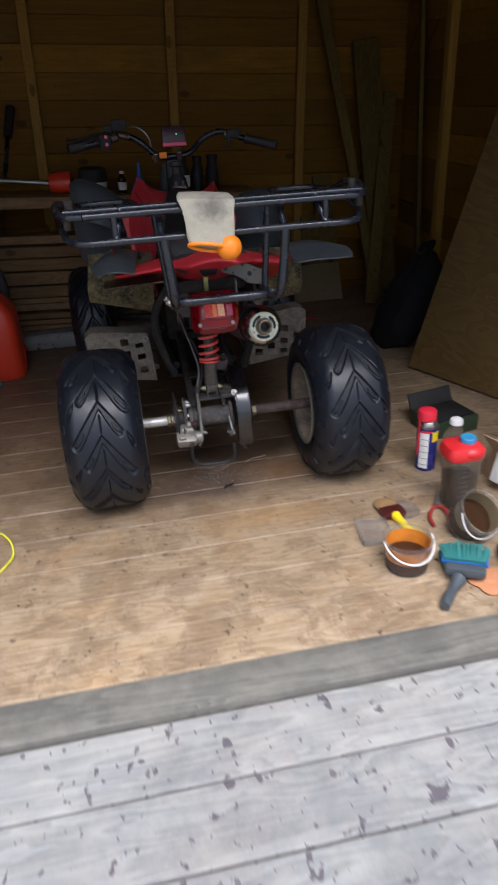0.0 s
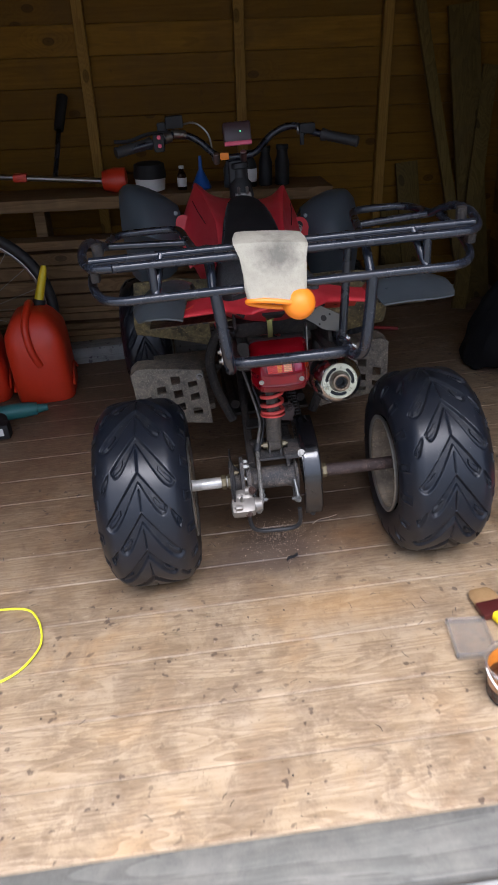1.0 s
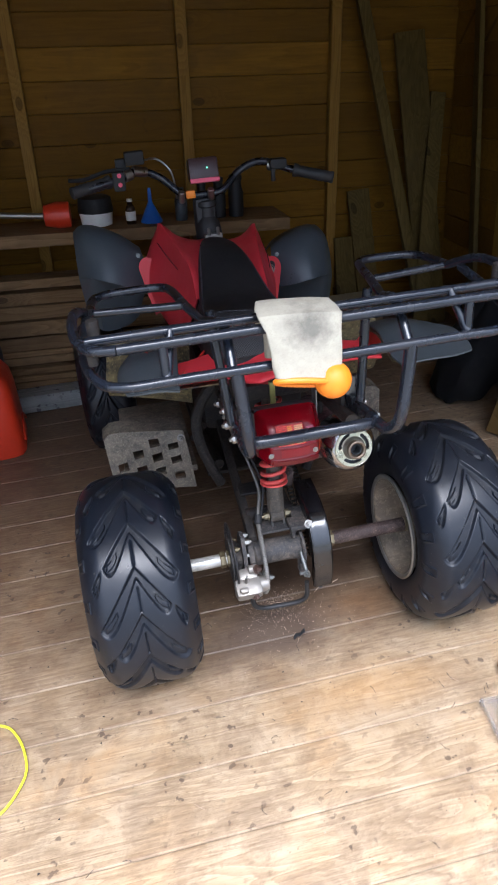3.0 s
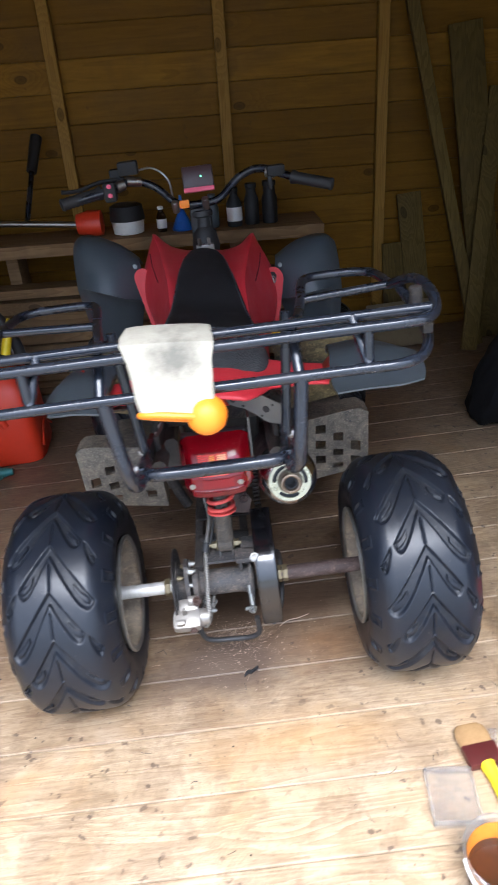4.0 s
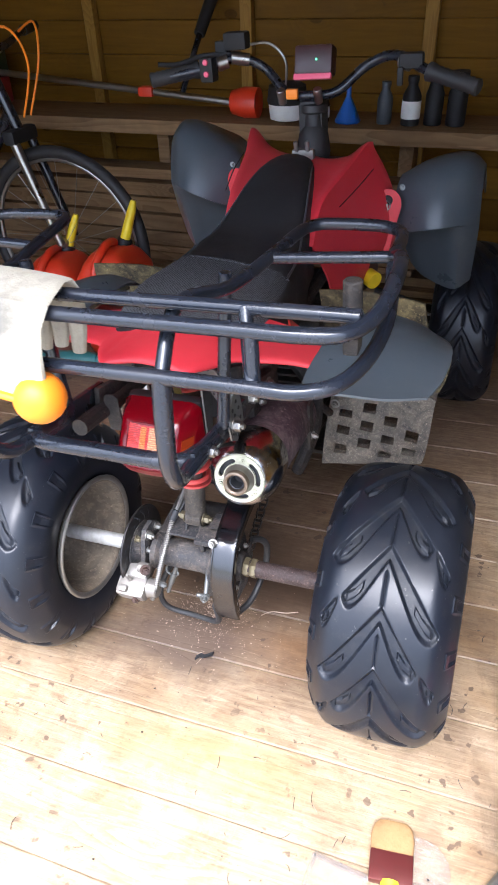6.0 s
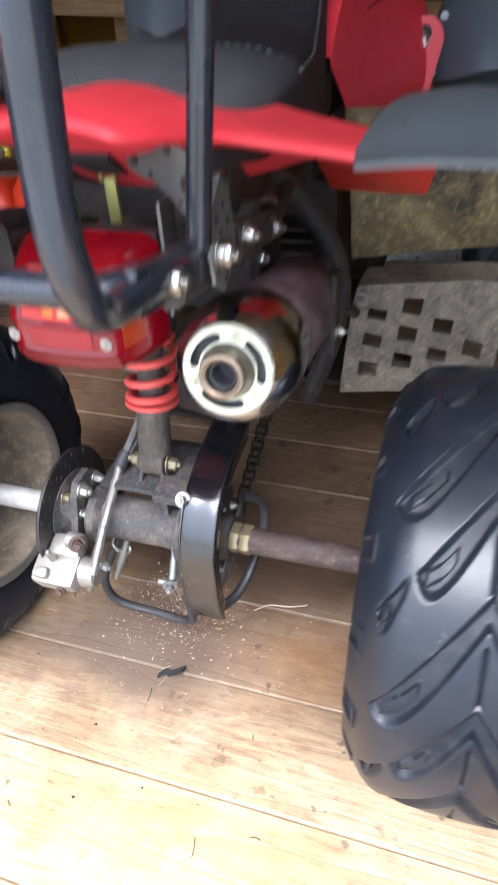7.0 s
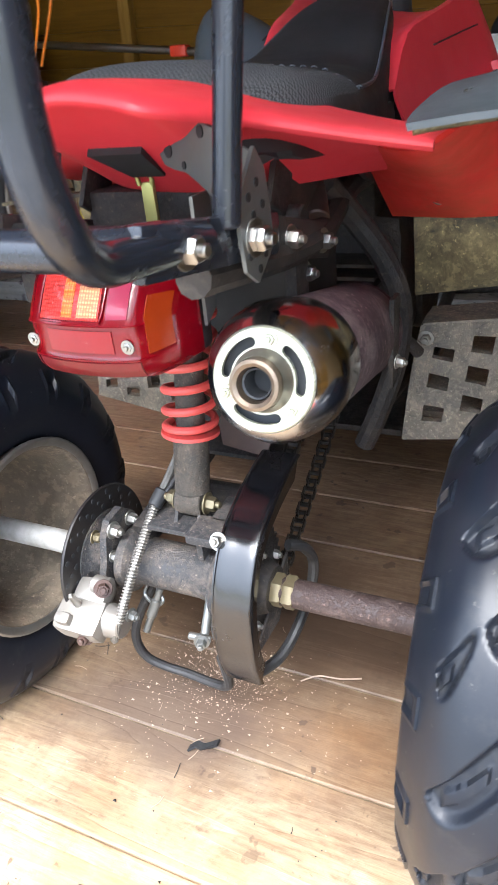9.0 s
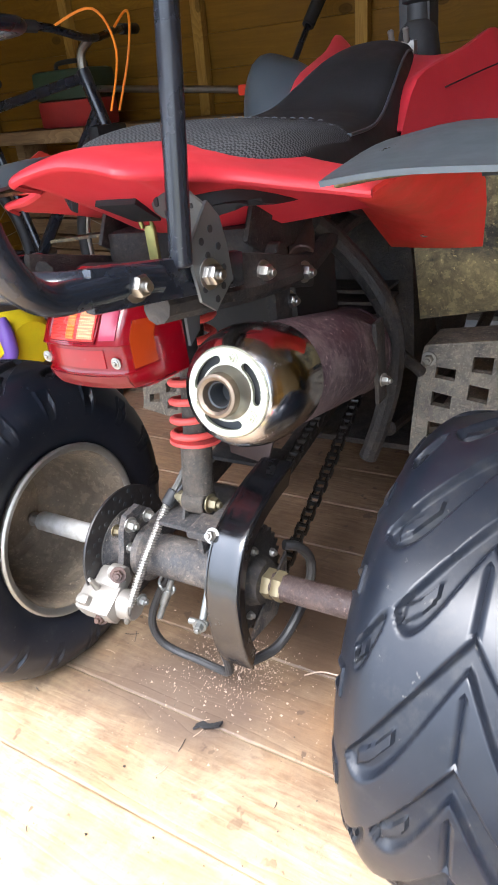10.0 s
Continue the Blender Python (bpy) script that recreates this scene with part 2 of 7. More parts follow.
def lens(name, color, rough=0.12, cells=False):
    """Tinted plastic of a lamp: clear coat over a deep colour, with moulded cells in a reflector."""
    n = Nodes(name, rough)
    p = n.place()
    f = n.noise(p, 30, 4, 0.6)
    col = n.mix(f, tuple(0.75 * c for c in color), color)
    n.b.inputs["Transmission Weight"].default_value = 0.1
    n.b.inputs["Coat Weight"].default_value = 0.25
    n.b.inputs["Coat Roughness"].default_value = 0.05
    n.b.inputs["Specular IOR Level"].default_value = 0.35
    dust = n.ramp(n.noise(p, 110, 4, 0.7), [(0.62, 0.0), (0.75, 1.0)])
    col = n.mix(n.math("MULTIPLY", dust, 0.12), col, (0.35, 0.2, 0.18))
    r = n.put("ShaderNodeMapRange", {0: n.noise(p, 12, 6, 0.7), 1: 0.3, 2: 0.7, 3: rough, 4: rough + 0.2}).outputs[0]
    if not cells:
        return n.finish(col, r)
    v = n.put("ShaderNodeTexVoronoi", {"Vector": p, "Scale": 420.0, "Randomness": 0.15}, feature="F1").outputs["Distance"]
    col = n.mix(n.ramp(v, [(0.25, 0.0), (0.55, 1.0)]), tuple(min(1, 1.15 * c) for c in color), tuple(0.5 * c for c in color))
    return n.finish(col, r, v, 0.6, 0.001)


def clear(name, color, rough=0.15, amount=0.9, alpha=1.0):
    n = Nodes(name, rough)
    n.b.inputs["Alpha"].default_value = alpha
    n.b.inputs["Transmission Weight"].default_value = amount
    n.b.inputs["IOR"].default_value = 1.25
    p = n.place()
    return n.finish(n.mix(n.noise(p, 18, 6, 0.7), tuple(0.8 * c for c in color), color), None, n.noise(p, 40, 4), 0.1, 0.001)


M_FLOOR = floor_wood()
M_WALL = wood("wall_board", (0.33, 0.165, 0.018), (0.15, 0.068, 0.008), "x", 0.35, (0.07, 0.034, 0.010), 0.62, True, 0.0, 0.55, 0.12, 0.75, 0.16)
M_STUD = wood("stud_wood", (0.38, 0.215, 0.045), (0.26, 0.135, 0.026), "z", 0.15, (0.08, 0.04, 0.02), 0.65)
M_TIMBER = wood("stacked_timber", (0.30, 0.19, 0.095), (0.18, 0.105, 0.05), "x", 0.4, (0.05, 0.035, 0.025), 0.75)
M_PLANKZ = wood("leaning_timber", (0.15, 0.104, 0.030), (0.09, 0.058, 0.017), "z", 0.35, (0.05, 0.035, 0.02), 0.75)
M_PLY = wood("plywood", (0.185, 0.118, 0.042), (0.12, 0.072, 0.026), "y", 0.3, (0.06, 0.04, 0.02), 0.6, False, 0.0, 0.5)
def deck_wood():
    """Silvered deck boards with dark drips of wood stain."""
    m = wood("weathered_deck", (0.312, 0.315, 0.302), (0.20, 0.204, 0.198), "x", 0.45, (0.10, 0.095, 0.10), 0.7, False, 0.3)
    n = Nodes("", known=m)
    old = n.b.inputs["Base Color"].links[0].from_socket
    pos = n.put("ShaderNodeMapping", {"Vector": n.put("ShaderNodeNewGeometry").outputs["Position"], "Scale": (1.0, 0.6, 1.0)}).outputs[0]
    d = n.ramp(n.noise(pos, 25.0, 3, 0.45, 0.2), [(0.65, 0.0), (0.675, 1.0)])
    e = n.ramp(n.noise(pos, 60.0, 2, 0.4), [(0.68, 0.0), (0.70, 1.0)])
    col = n.mix(n.math("MULTIPLY", d, 0.8), old, (0.075, 0.06, 0.075))
    col = n.mix(n.math("MULTIPLY", e, 0.7), col, (0.09, 0.075, 0.085))
    n.t.links.new(col, n.b.inputs["Base Color"])
    return m


M_GREY = deck_wood()
M_SEAM = worn("dust_in_the_joints", (0.25, 0.195, 0.13), 0.95, 0, (0.10, 0.07, 0.045), 0.8, 60, 14, 0.5)
M_SILL = wood("weathered_sill", (0.180, 0.173, 0.150), (0.104, 0.100, 0.086), "x", 0.5, (0.05, 0.05, 0.05), 0.75, True, 0.15)
M_GROUND = worn("ground_earth", (0.16, 0.15, 0.11), 0.95, 0, (0.07, 0.09, 0.04), 0.8, 30, 2.0, 0.5)
M_ROOF = wood("roof_board", (0.2, 0.11, 0.04), (0.12, 0.06, 0.02), "x", 0.2, (0.05, 0.03, 0.02), 0.7)
M_RUBBER = rubber()
M_GROOVE = rubber("dusty_tread_groove", 0.42)
M_RED = worn("red_plastic", (0.60, 0.032, 0.046), 0.42, 0, (0.30, 0.10, 0.07), 0.18, 90, 5, 0.05)
M_REDMUD = worn("red_plastic_muddy", (0.58, 0.024, 0.020), 0.45, 0, (0.22, 0.12, 0.05), 0.5, 70, 11, 0.12)
M_GREYPL = worn("grey_plastic", (0.052, 0.064, 0.074), 0.36, 0, (0.085, 0.09, 0.09), 0.35, 80, 7, 0.06)
M_BLACK = worn("black_plastic", (0.008, 0.008, 0.009), 0.66, 0, (0.05, 0.045, 0.04), 0.3, 80, 9, 0.1)
M_BAG = worn("black_plastic_film", (0.008, 0.008, 0.009), 0.8, 0, (0.03, 0.028, 0.02), 0.4, 30, 6, 0.4)
M_BAG.node_tree.nodes["Principled BSDF"].inputs["Specular IOR Level"].default_value = 0.15
M_TUBE = worn("black_painted_steel", (0.011, 0.014, 0.021), 0.22, 0.0, (0.06, 0.05, 0.045), 0.15, 120, 12, 0.05, 0.1)
M_GLOSS = worn("glossy_black_plastic", (0.004, 0.004, 0.005), 0.16, 0.0, (0.05, 0.045, 0.04), 0.12, 120, 14, 0.02, 0.0)
M_GLOSS.node_tree.nodes["Principled BSDF"].inputs["Specular IOR Level"].default_value = 0.9
M_FRAME = mud("dirty_black_steel", (0.009, 0.008, 0.008), 0.10, (0.058, 0.044, 0.033), 22.0)
M_HOUSE = mud("axle_housing_paint", (0.028, 0.028, 0.030), 0.15, (0.155, 0.125, 0.10), 26.0)
M_DISC = worn("brake_disc_steel", (0.020, 0.018, 0.018), 0.42, 0.3, (0.06, 0.05, 0.04), 0.4, 90, 18, 0.1)
M_SHOCK = mud("dusty_shock_body", (0.040, 0.034, 0.028), 0.25, (0.12, 0.095, 0.07), 30.0)
M_CHAIN = worn("oiled_chain", (0.012, 0.011, 0.010), 0.35, 0.6, (0.09, 0.07, 0.05), 0.4, 200, 40, 0.1)
M_SLATE = worn("sooty_steel", (0.035, 0.038, 0.042), 0.6, 0.3, (0.07, 0.06, 0.05), 0.5, 80, 20, 0.2)
M_RUST = worn("rusty_steel", (0.055, 0.032, 0.026), 0.5, 0.3, (0.11, 0.06, 0.04), 0.7, 60, 9, 0.4)
M_HEAT = worn("heat_stained_steel", (0.22, 0.17, 0.125), 0.40, 0.8, (0.075, 0.04, 0.025), 0.8, 50, 14, 0.15)
M_AXLE = mud("axle_rust", (0.030, 0.017, 0.015), 0.05, (0.14, 0.095, 0.08), 44.0)
M_HOSE = worn("hose_braid", (0.115, 0.108, 0.096), 0.5, 0.3, (0.06, 0.05, 0.04), 0.75, 260, 40, 0.5)
M_DISPLAY = worn("display_case", (0.035, 0.010, 0.010), 0.4, 0, (0.05, 0.03, 0.03), 0.3, 60, 9, 0.05)
M_STEEL = worn("bare_steel", (0.34, 0.33, 0.31), 0.36, 1.0, (0.25, 0.2, 0.13), 0.45, 60, 14, 0.15)
M_ZINC = worn("galvanised_steel", (0.34, 0.335, 0.31), 0.45, 0.9, (0.2, 0.17, 0.12), 0.45, 70, 18, 0.15)
M_BRASS = worn("yellow_zinc", (0.18, 0.15, 0.09), 0.45, 0.6, (0.14, 0.1, 0.05), 0.5, 70, 20, 0.15)
M_LATCH = worn("bright_latch_plating", (0.40, 0.38, 0.13), 0.32, 0.6, (0.18, 0.14, 0.05), 0.3, 70, 20, 0.1)
M_ALU = worn("cast_aluminium", (0.225, 0.21, 0.19), 0.45, 0.6, (0.25, 0.22, 0.18), 0.45, 60, 20, 0.3)
M_CHROME = worn("chrome", (0.46, 0.46, 0.47), 0.12, 1.0, (0.18, 0.13, 0.09), 0.35, 80, 20, 0.03)
M_CREAM = worn("pale_plated_steel", (0.46, 0.46, 0.36), 0.3, 0.55, (0.35, 0.3, 0.18), 0.3, 60, 16, 0.08)
M_MUFF = mud("heat_shield", (0.042, 0.021, 0.027), 0.08, (0.22, 0.165, 0.155), 14.0)
M_SPRING = worn("red_spring", (0.62, 0.07, 0.06), 0.45, 0, (0.25, 0.1, 0.08), 0.4, 70, 18, 0.1)
M_MUD = mud("muddy_plastic", (0.060, 0.056, 0.050), 0.60, (0.275, 0.232, 0.172), 24.0)
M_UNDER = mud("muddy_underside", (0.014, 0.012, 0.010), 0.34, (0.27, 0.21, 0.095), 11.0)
M_RIM = mud("dusty_rim", (0.07, 0.056, 0.042), 0.7, (0.23, 0.18, 0.125), 7.0)
M_GALV = worn("galvanised_sheet", (0.135, 0.14, 0.138), 0.36, 0.6, (0.17, 0.16, 0.13), 0.55, 60, 22, 0.15)
M_SHAFT = worn("zinc_shaft", (0.50, 0.50, 0.48), 0.4, 0.4, (0.16, 0.13, 0.09), 0.7, 50, 26, 0.2)
M_SEAT = woven("seat_weave", (0.011, 0.011, 0.013), (0.095, 0.096, 0.10), 360)
M_VINYL = worn("seat_vinyl", (0.010, 0.010, 0.011), 0.6, 0, (0.05, 0.045, 0.045), 0.3, 220, 8, 0.2)
M_LENS = lens("red_lens", (0.20, 0.001, 0.006), 0.09)
M_SKYGLINT = lens("pale_sky_glint", (0.36, 0.04, 0.08), 0.06)
M_STOP = lens("red_bulb_window", (0.27, 0.001, 0.005), 0.10)
M_DULL = lens("dusty_red_lens", (0.16, 0.003, 0.007), 0.34)
# pale and golden colours that hold glints of returned light
M_PALEGLINT = lens("pale_reflector_glint", (0.92, 0.36, 0.16), 0.12, True)
M_GOLDGLINT = lens("golden_reflector_glint", (0.90, 0.22, 0.03), 0.12, True)
M_AMBER = lens("amber_lens", (0.28, 0.028, 0.004))
M_REFL = lens("reflector", (0.75, 0.035, 0.025), 0.12, True)
M_GLOVE = worn("knit_glove", (0.40, 0.365, 0.285), 0.95, 0, (0.16, 0.145, 0.12), 0.5, 420, 22, 0.8)
def soiled_glove(m):
    """A broad grey smear of grease on the back of the glove."""
    n = Nodes("", known=m)
    old = n.b.inputs["Base Color"].links[0].from_socket
    pos = n.put("ShaderNodeNewGeometry").outputs["Position"]
    d = n.put("ShaderNodeVectorMath", {0: pos, 1: (0.186, 1.424, 0.872)}, operation="SUBTRACT").outputs[0]
    d = n.put("ShaderNodeVectorMath", {0: d, 1: (24.0, 12.0, 30.0)}, operation="MULTIPLY").outputs[0]
    d = n.put("ShaderNodeVectorMath", {0: d}, operation="LENGTH").outputs["Value"]
    d = n.math("ADD", d, n.math("MULTIPLY", n.noise(pos, 60.0, 6, 0.7), 1.3))
    f = n.put("ShaderNodeMapRange", {0: d, 1: 0.9, 2: 1.75, 3: 0.75, 4: 0.0}).outputs[0]
    n.t.links.new(n.mix(f, old, (0.10, 0.092, 0.078)), n.b.inputs["Base Color"])


soiled_glove(M_GLOVE)
M_ORANGE = worn("orange_plastic", (0.92, 0.24, 0.01), 0.45, 0, (0.6, 0.2, 0.02), 0.15, 80, 8, 0.03)
M_CAN = worn("red_can_plastic", (0.66, 0.04, 0.012), 0.4, 0, (0.3, 0.05, 0.02), 0.2, 60, 5, 0.06)
M_YELLOW = worn("yellow_plastic", (0.80, 0.58, 0.01), 0.4, 0, (0.4, 0.3, 0.05), 0.2, 60, 8, 0.05)
M_TEAL = worn("teal_plastic", (0.030, 0.17, 0.16), 0.45, 0, (0.03, 0.05, 0.05), 0.3, 60, 9, 0.05)
M_BLUE = worn("blue_plastic", (0.015, 0.11, 0.42), 0.4, 0, (0.02, 0.05, 0.12), 0.25, 60, 9, 0.05)
M_DKBLUE = worn("blue_tin", (0.02, 0.022, 0.16), 0.25, 0.3, (0.05, 0.05, 0.08), 0.2, 60, 9, 0.02)
M_WHITE = worn("white_plastic", (0.72, 0.72, 0.70), 0.45, 0, (0.3, 0.27, 0.22), 0.3, 60, 9, 0.05)
M_GREEN = worn("green_plastic", (0.020, 0.042, 0.020), 0.5, 0, (0.05, 0.04, 0.03), 0.4, 60, 9, 0.05)
M_PURPLE = worn("purple_plastic", (0.20, 0.10, 0.42), 0.4, 0, (0.1, 0.06, 0.2), 0.2, 60, 9, 0.05)
M_CARD = worn("cardboard", (0.36, 0.25, 0.15), 0.85, 0, (0.18, 0.12, 0.07), 0.35, 40, 6, 0.2)
M_BRISTLE = worn("brush_bristle", (0.27, 0.16, 0.065), 0.8, 0, (0.10, 0.05, 0.02), 0.5, 200, 20, 0.6)
M_FERRULE = worn("dark_red_ferrule", (0.11, 0.022, 0.02), 0.35, 0.5, (0.05, 0.03, 0.02), 0.4, 60, 9, 0.05)
M_CLEAR = clear("clear_plastic", (0.80, 0.82, 0.84), 0.15, 0.9, 0.42)
M_JUG = clear("smoky_clear_plastic", (0.45, 0.40, 0.33), 0.2, 0.8, 0.6)
M_RAG = worn("faded_orange_cloth", (0.46, 0.19, 0.085), 0.95, 0, (0.25, 0.15, 0.10), 0.6, 200, 20, 0.5)
M_GRIP = worn("dark_red_grip", (0.30, 0.022, 0.02), 0.45, 0, (0.1, 0.03, 0.03), 0.3, 60, 9, 0.05)
M_JUGLID = worn("red_jug_lid", (0.58, 0.018, 0.022), 0.4, 0, (0.25, 0.04, 0.03), 0.25, 60, 9, 0.05)
M_SKYBLUE = worn("light_blue_cap", (0.03, 0.24, 0.45), 0.4, 0, (0.03, 0.1, 0.2), 0.2, 60, 9, 0.05)
M_OLDCARD = worn("old_cardboard", (0.17, 0.125, 0.065), 0.9, 0, (0.08, 0.055, 0.03), 0.5, 40, 6, 0.2)
M_PAINT = worn("orange_brown_stain", (0.62, 0.21, 0.025), 0.35, 0, (0.14, 0.04, 0.01), 0.6, 40, 14, 0.1)
M_STRING = worn("yellow_line", (0.85, 0.85, 0.03), 0.35, 0, (0.6, 0.6, 0.05), 0.1, 60, 9, 0.02)
M_DUST = worn("sawdust", (0.30, 0.225, 0.17), 0.95, 0, (0.2, 0.12, 0.07), 0.5, 200, 30, 0.2)
M_PINK = worn("pink_button", (0.75, 0.10, 0.18), 0.4, 0, (0.4, 0.1, 0.1), 0.1)
M_CAPRED = worn("red_can_cap", (0.66, 0.022, 0.045), 0.35, 0, (0.3, 0.05, 0.04), 0.15)
M_RUBBLACK = worn("black_rubber", (0.015, 0.015, 0.016), 0.6, 0, (0.07, 0.06, 0.05), 0.3, 100, 12, 0.2)
M_GLASS = clear("brown_glass", (0.12, 0.06, 0.03), 0.06, 0.7)
M_LED = Nodes("green_led", 0.4).m
M_LED.node_tree.nodes["Principled BSDF"].inputs["Emission Color"].default_value = (0.05, 1.0, 0.35, 1)
M_LED.node_tree.nodes["Principled BSDF"].inputs["Emission Strength"].default_value = 0.3


# ---- mesh building ----
class G:
    """Collects the vertices and faces of one mesh, in world metres."""

    def __init__(self, dx=0.0):
        self.v, self.f, self.dx = [], [], dx

    def add(self, verts, faces):
        k = len(self.v)
        self.v += [(p[0] + self.dx, p[1], p[2]) for p in verts]
        self.f += [tuple(i + k for i in f) for f in faces]
        return self

    def box(self, c, s, bevel=0.003, rot=None):
        bm = bmesh.new()
        bmesh.ops.create_cube(bm, size=1)
        bmesh.ops.scale(bm, vec=s, verts=bm.verts)
        if bevel:
            bmesh.ops.bevel(bm, geom=list(bm.edges), offset=min(bevel, 0.45 * min(s)), segments=2, affect="EDGES", profile=0.6)
        m = Matrix.Translation(c) @ (rot.to_4x4() if rot else Matrix())
        bm.verts.index_update()
        self.add([m @ v.co for v in bm.verts], [[v.index for v in f.verts] for f in bm.faces])
        bm.free()
        return self

    def rings(self, rings, caps=True, closed=True, loop=False):
        """Skins a row of rings with the same number of points."""
        n, k = len(rings[0]), len(rings)
        verts = [p for r in rings for p in r]
        faces = []
        for i in range(k if loop else k - 1):
            j = (i + 1) % k
            for a in range(n if closed else n - 1):
                b = (a + 1) % n
                faces.append((i * n + a, i * n + b, j * n + b, j * n + a))
        if caps and closed and not loop:
            faces += [tuple(reversed(range(n))), tuple(range((k - 1) * n, k * n))]
        return self.add(verts, faces)

    def lathe(self, profile, origin, axis, seg=28, caps=True):
        """Turns (radius, height) pairs round an axis."""
        q = Vector(axis).normalized().to_track_quat("Z", "Y").to_matrix()
        o = Vector(origin)
        rr = [[o + q @ Vector((r * math.cos(2 * math.pi * a / seg), r * math.sin(2 * math.pi * a / seg), h)) for a in range(seg)] for r, h in profile]
        return self.rings(rr, caps)

    def cyl(self, p, q, r, r2=None, seg=20, bevel=0.0015):
        p, q = Vector(p), Vector(q)
        h = (q - p).length
        r2 = r if r2 is None else r2
        b = min(bevel, r * 0.4, r2 * 0.4, h * 0.3)
        return self.lathe([(r - b, 0), (r, b), (r2, h - b), (r2 - b, h)], p, q - p, seg)

    def pipe(self, p, q, r, thick, seg=24):
        """An open tube with a wall."""
        p, q = Vector(p), Vector(q)
        h = (q - p).length
        prof = [(r - thick, 0), (r - 0.3 * thick, -0.001), (r, 0.001), (r, h), (r - thick, h)]
        q2 = (q - p).normalized().to_track_quat("Z", "Y").to_matrix()
        rr = [[p + q2 @ Vector((a * math.cos(2 * math.pi * i / seg), a * math.sin(2 * math.pi * i / seg), z)) for i in range(seg)] for a, z in prof]
        return self.rings(rr, False, True, True)

    def tube(self, pts, r, seg=10, n=6, closed=False, tension=0.5):
        """A round tube along a smooth line through the points; r may be a list."""
        pts = [Vector(p) for p in pts]
        k = len(pts)
        line, rad = [], []
        for i in range(k if closed else k - 1):
            p0 = pts[(i - 1) % k] if closed or i else pts[i]
            p1, p2 = pts[i], pts[(i + 1) % k]
            p3 = pts[(i + 2) % k] if closed or i + 2 < k else p2
            m1, m2 = (p2 - p0) * tension, (p3 - p1) * tension
            for j in range(n):
                t = j / n
                line.append(p1 * (2 * t**3 - 3 * t**2 + 1) + m1 * (t**3 - 2 * t**2 + t) + p2 * (3 * t**2 - 2 * t**3) + m2 * (t**3 - t**2))
                ra, rb = (r, r) if not isinstance(r, (list, tuple)) else (r[i], r[(i + 1) % k])
                rad.append(ra + (rb - ra) * t)
        if not closed:
            line.append(pts[-1])
            rad.append(r if not isinstance(r, (list, tuple)) else r[-1])
        rr, side = [], None
        for i, p in enumerate(line):
            d = (line[(i + 1) % len(line)] - line[i - 1]) if closed or 0 < i < len(line) - 1 else (line[1] - line[0] if i == 0 else line[-1] - line[-2])
            d = d.normalized() if d.length > 1e-9 else Vector((0, 0, 1))
            if side is None:
                side = d.orthogonal().normalized()
            side = (side - d * side.dot(d)).normalized()
            up = d.cross(side)
            rr.append([p + (side * math.cos(2 * math.pi * a / seg) + up * math.sin(2 * math.pi * a / seg)) * rad[i] for a in range(seg)])
        return self.rings(rr, not closed, True, closed)

    def ball(self, c, r, s=(1, 1, 1), seg=20):
        prof = [(max(1e-4, math.sin(math.pi * i / 12)) * r, -math.cos(math.pi * i / 12) * r) for i in range(13)]
        c = Vector(c)
        rr = [[c + Vector((s[0] * a * math.cos(2 * math.pi * j / seg), s[1] * a * math.sin(2 * math.pi * j / seg), s[2] * z)) for j in range(seg)] for a, z in prof]
        return self.rings(rr)

    def prism(self, poly, origin, ux, uy, depth):
        """A flat outline in the plane of ux and uy, given thickness along ux x uy."""
        o, ux, uy = Vector(origin), Vector(ux).normalized(), Vector(uy).normalized()
        w = ux.cross(uy).normalized() * depth
        a = [o + ux * x + uy * y for x, y in poly]
        n = len(a)
        self.add(a + [p + w for p in a], [tuple(reversed(range(n))), tuple(range(n, 2 * n))] + [(i, (i + 1) % n, n + (i + 1) % n, n + i) for i in range(n)])
        return self

    def sheet(self, rows, thick):
        """A curved panel through rows of points, with thickness."""
        k, n = len(rows), len(rows[0])
        P = [[Vector(p) for p in r] for r in rows]
        top, low = [], []
        for i in range(k):
            for j in range(n):
                du = P[i][min(j + 1, n - 1)] - P[i][max(j - 1, 0)]
                dv = P[min(i + 1, k - 1)][j] - P[max(i - 1, 0)][j]
                nn = du.cross(dv)
                nn = nn.normalized() if nn.length > 1e-9 else Vector((0, 0, 1))
                top.append(P[i][j] + nn * thick / 2)
                low.append(P[i][j] - nn * thick / 2)
        q = k * n
        faces = []
        for i in range(k - 1):
            for j in range(n - 1):
                a, b, c, d = i * n + j, i * n + j + 1, (i + 1) * n + j + 1, (i + 1) * n + j
                faces += [(a, b, c, d), (q + d, q + c, q + b, q + a)]
        rim = [j for j in range(n)] + [i * n + n - 1 for i in range(1, k)] + [(k - 1) * n + j for j in range(n - 2, -1, -1)] + [i * n for i in range(k - 2, 0, -1)]
        for a, b in zip(rim, rim[1:] + rim[:1]):
            faces.append((b, a, q + a, q + b))
        return self.add(top + low, faces)


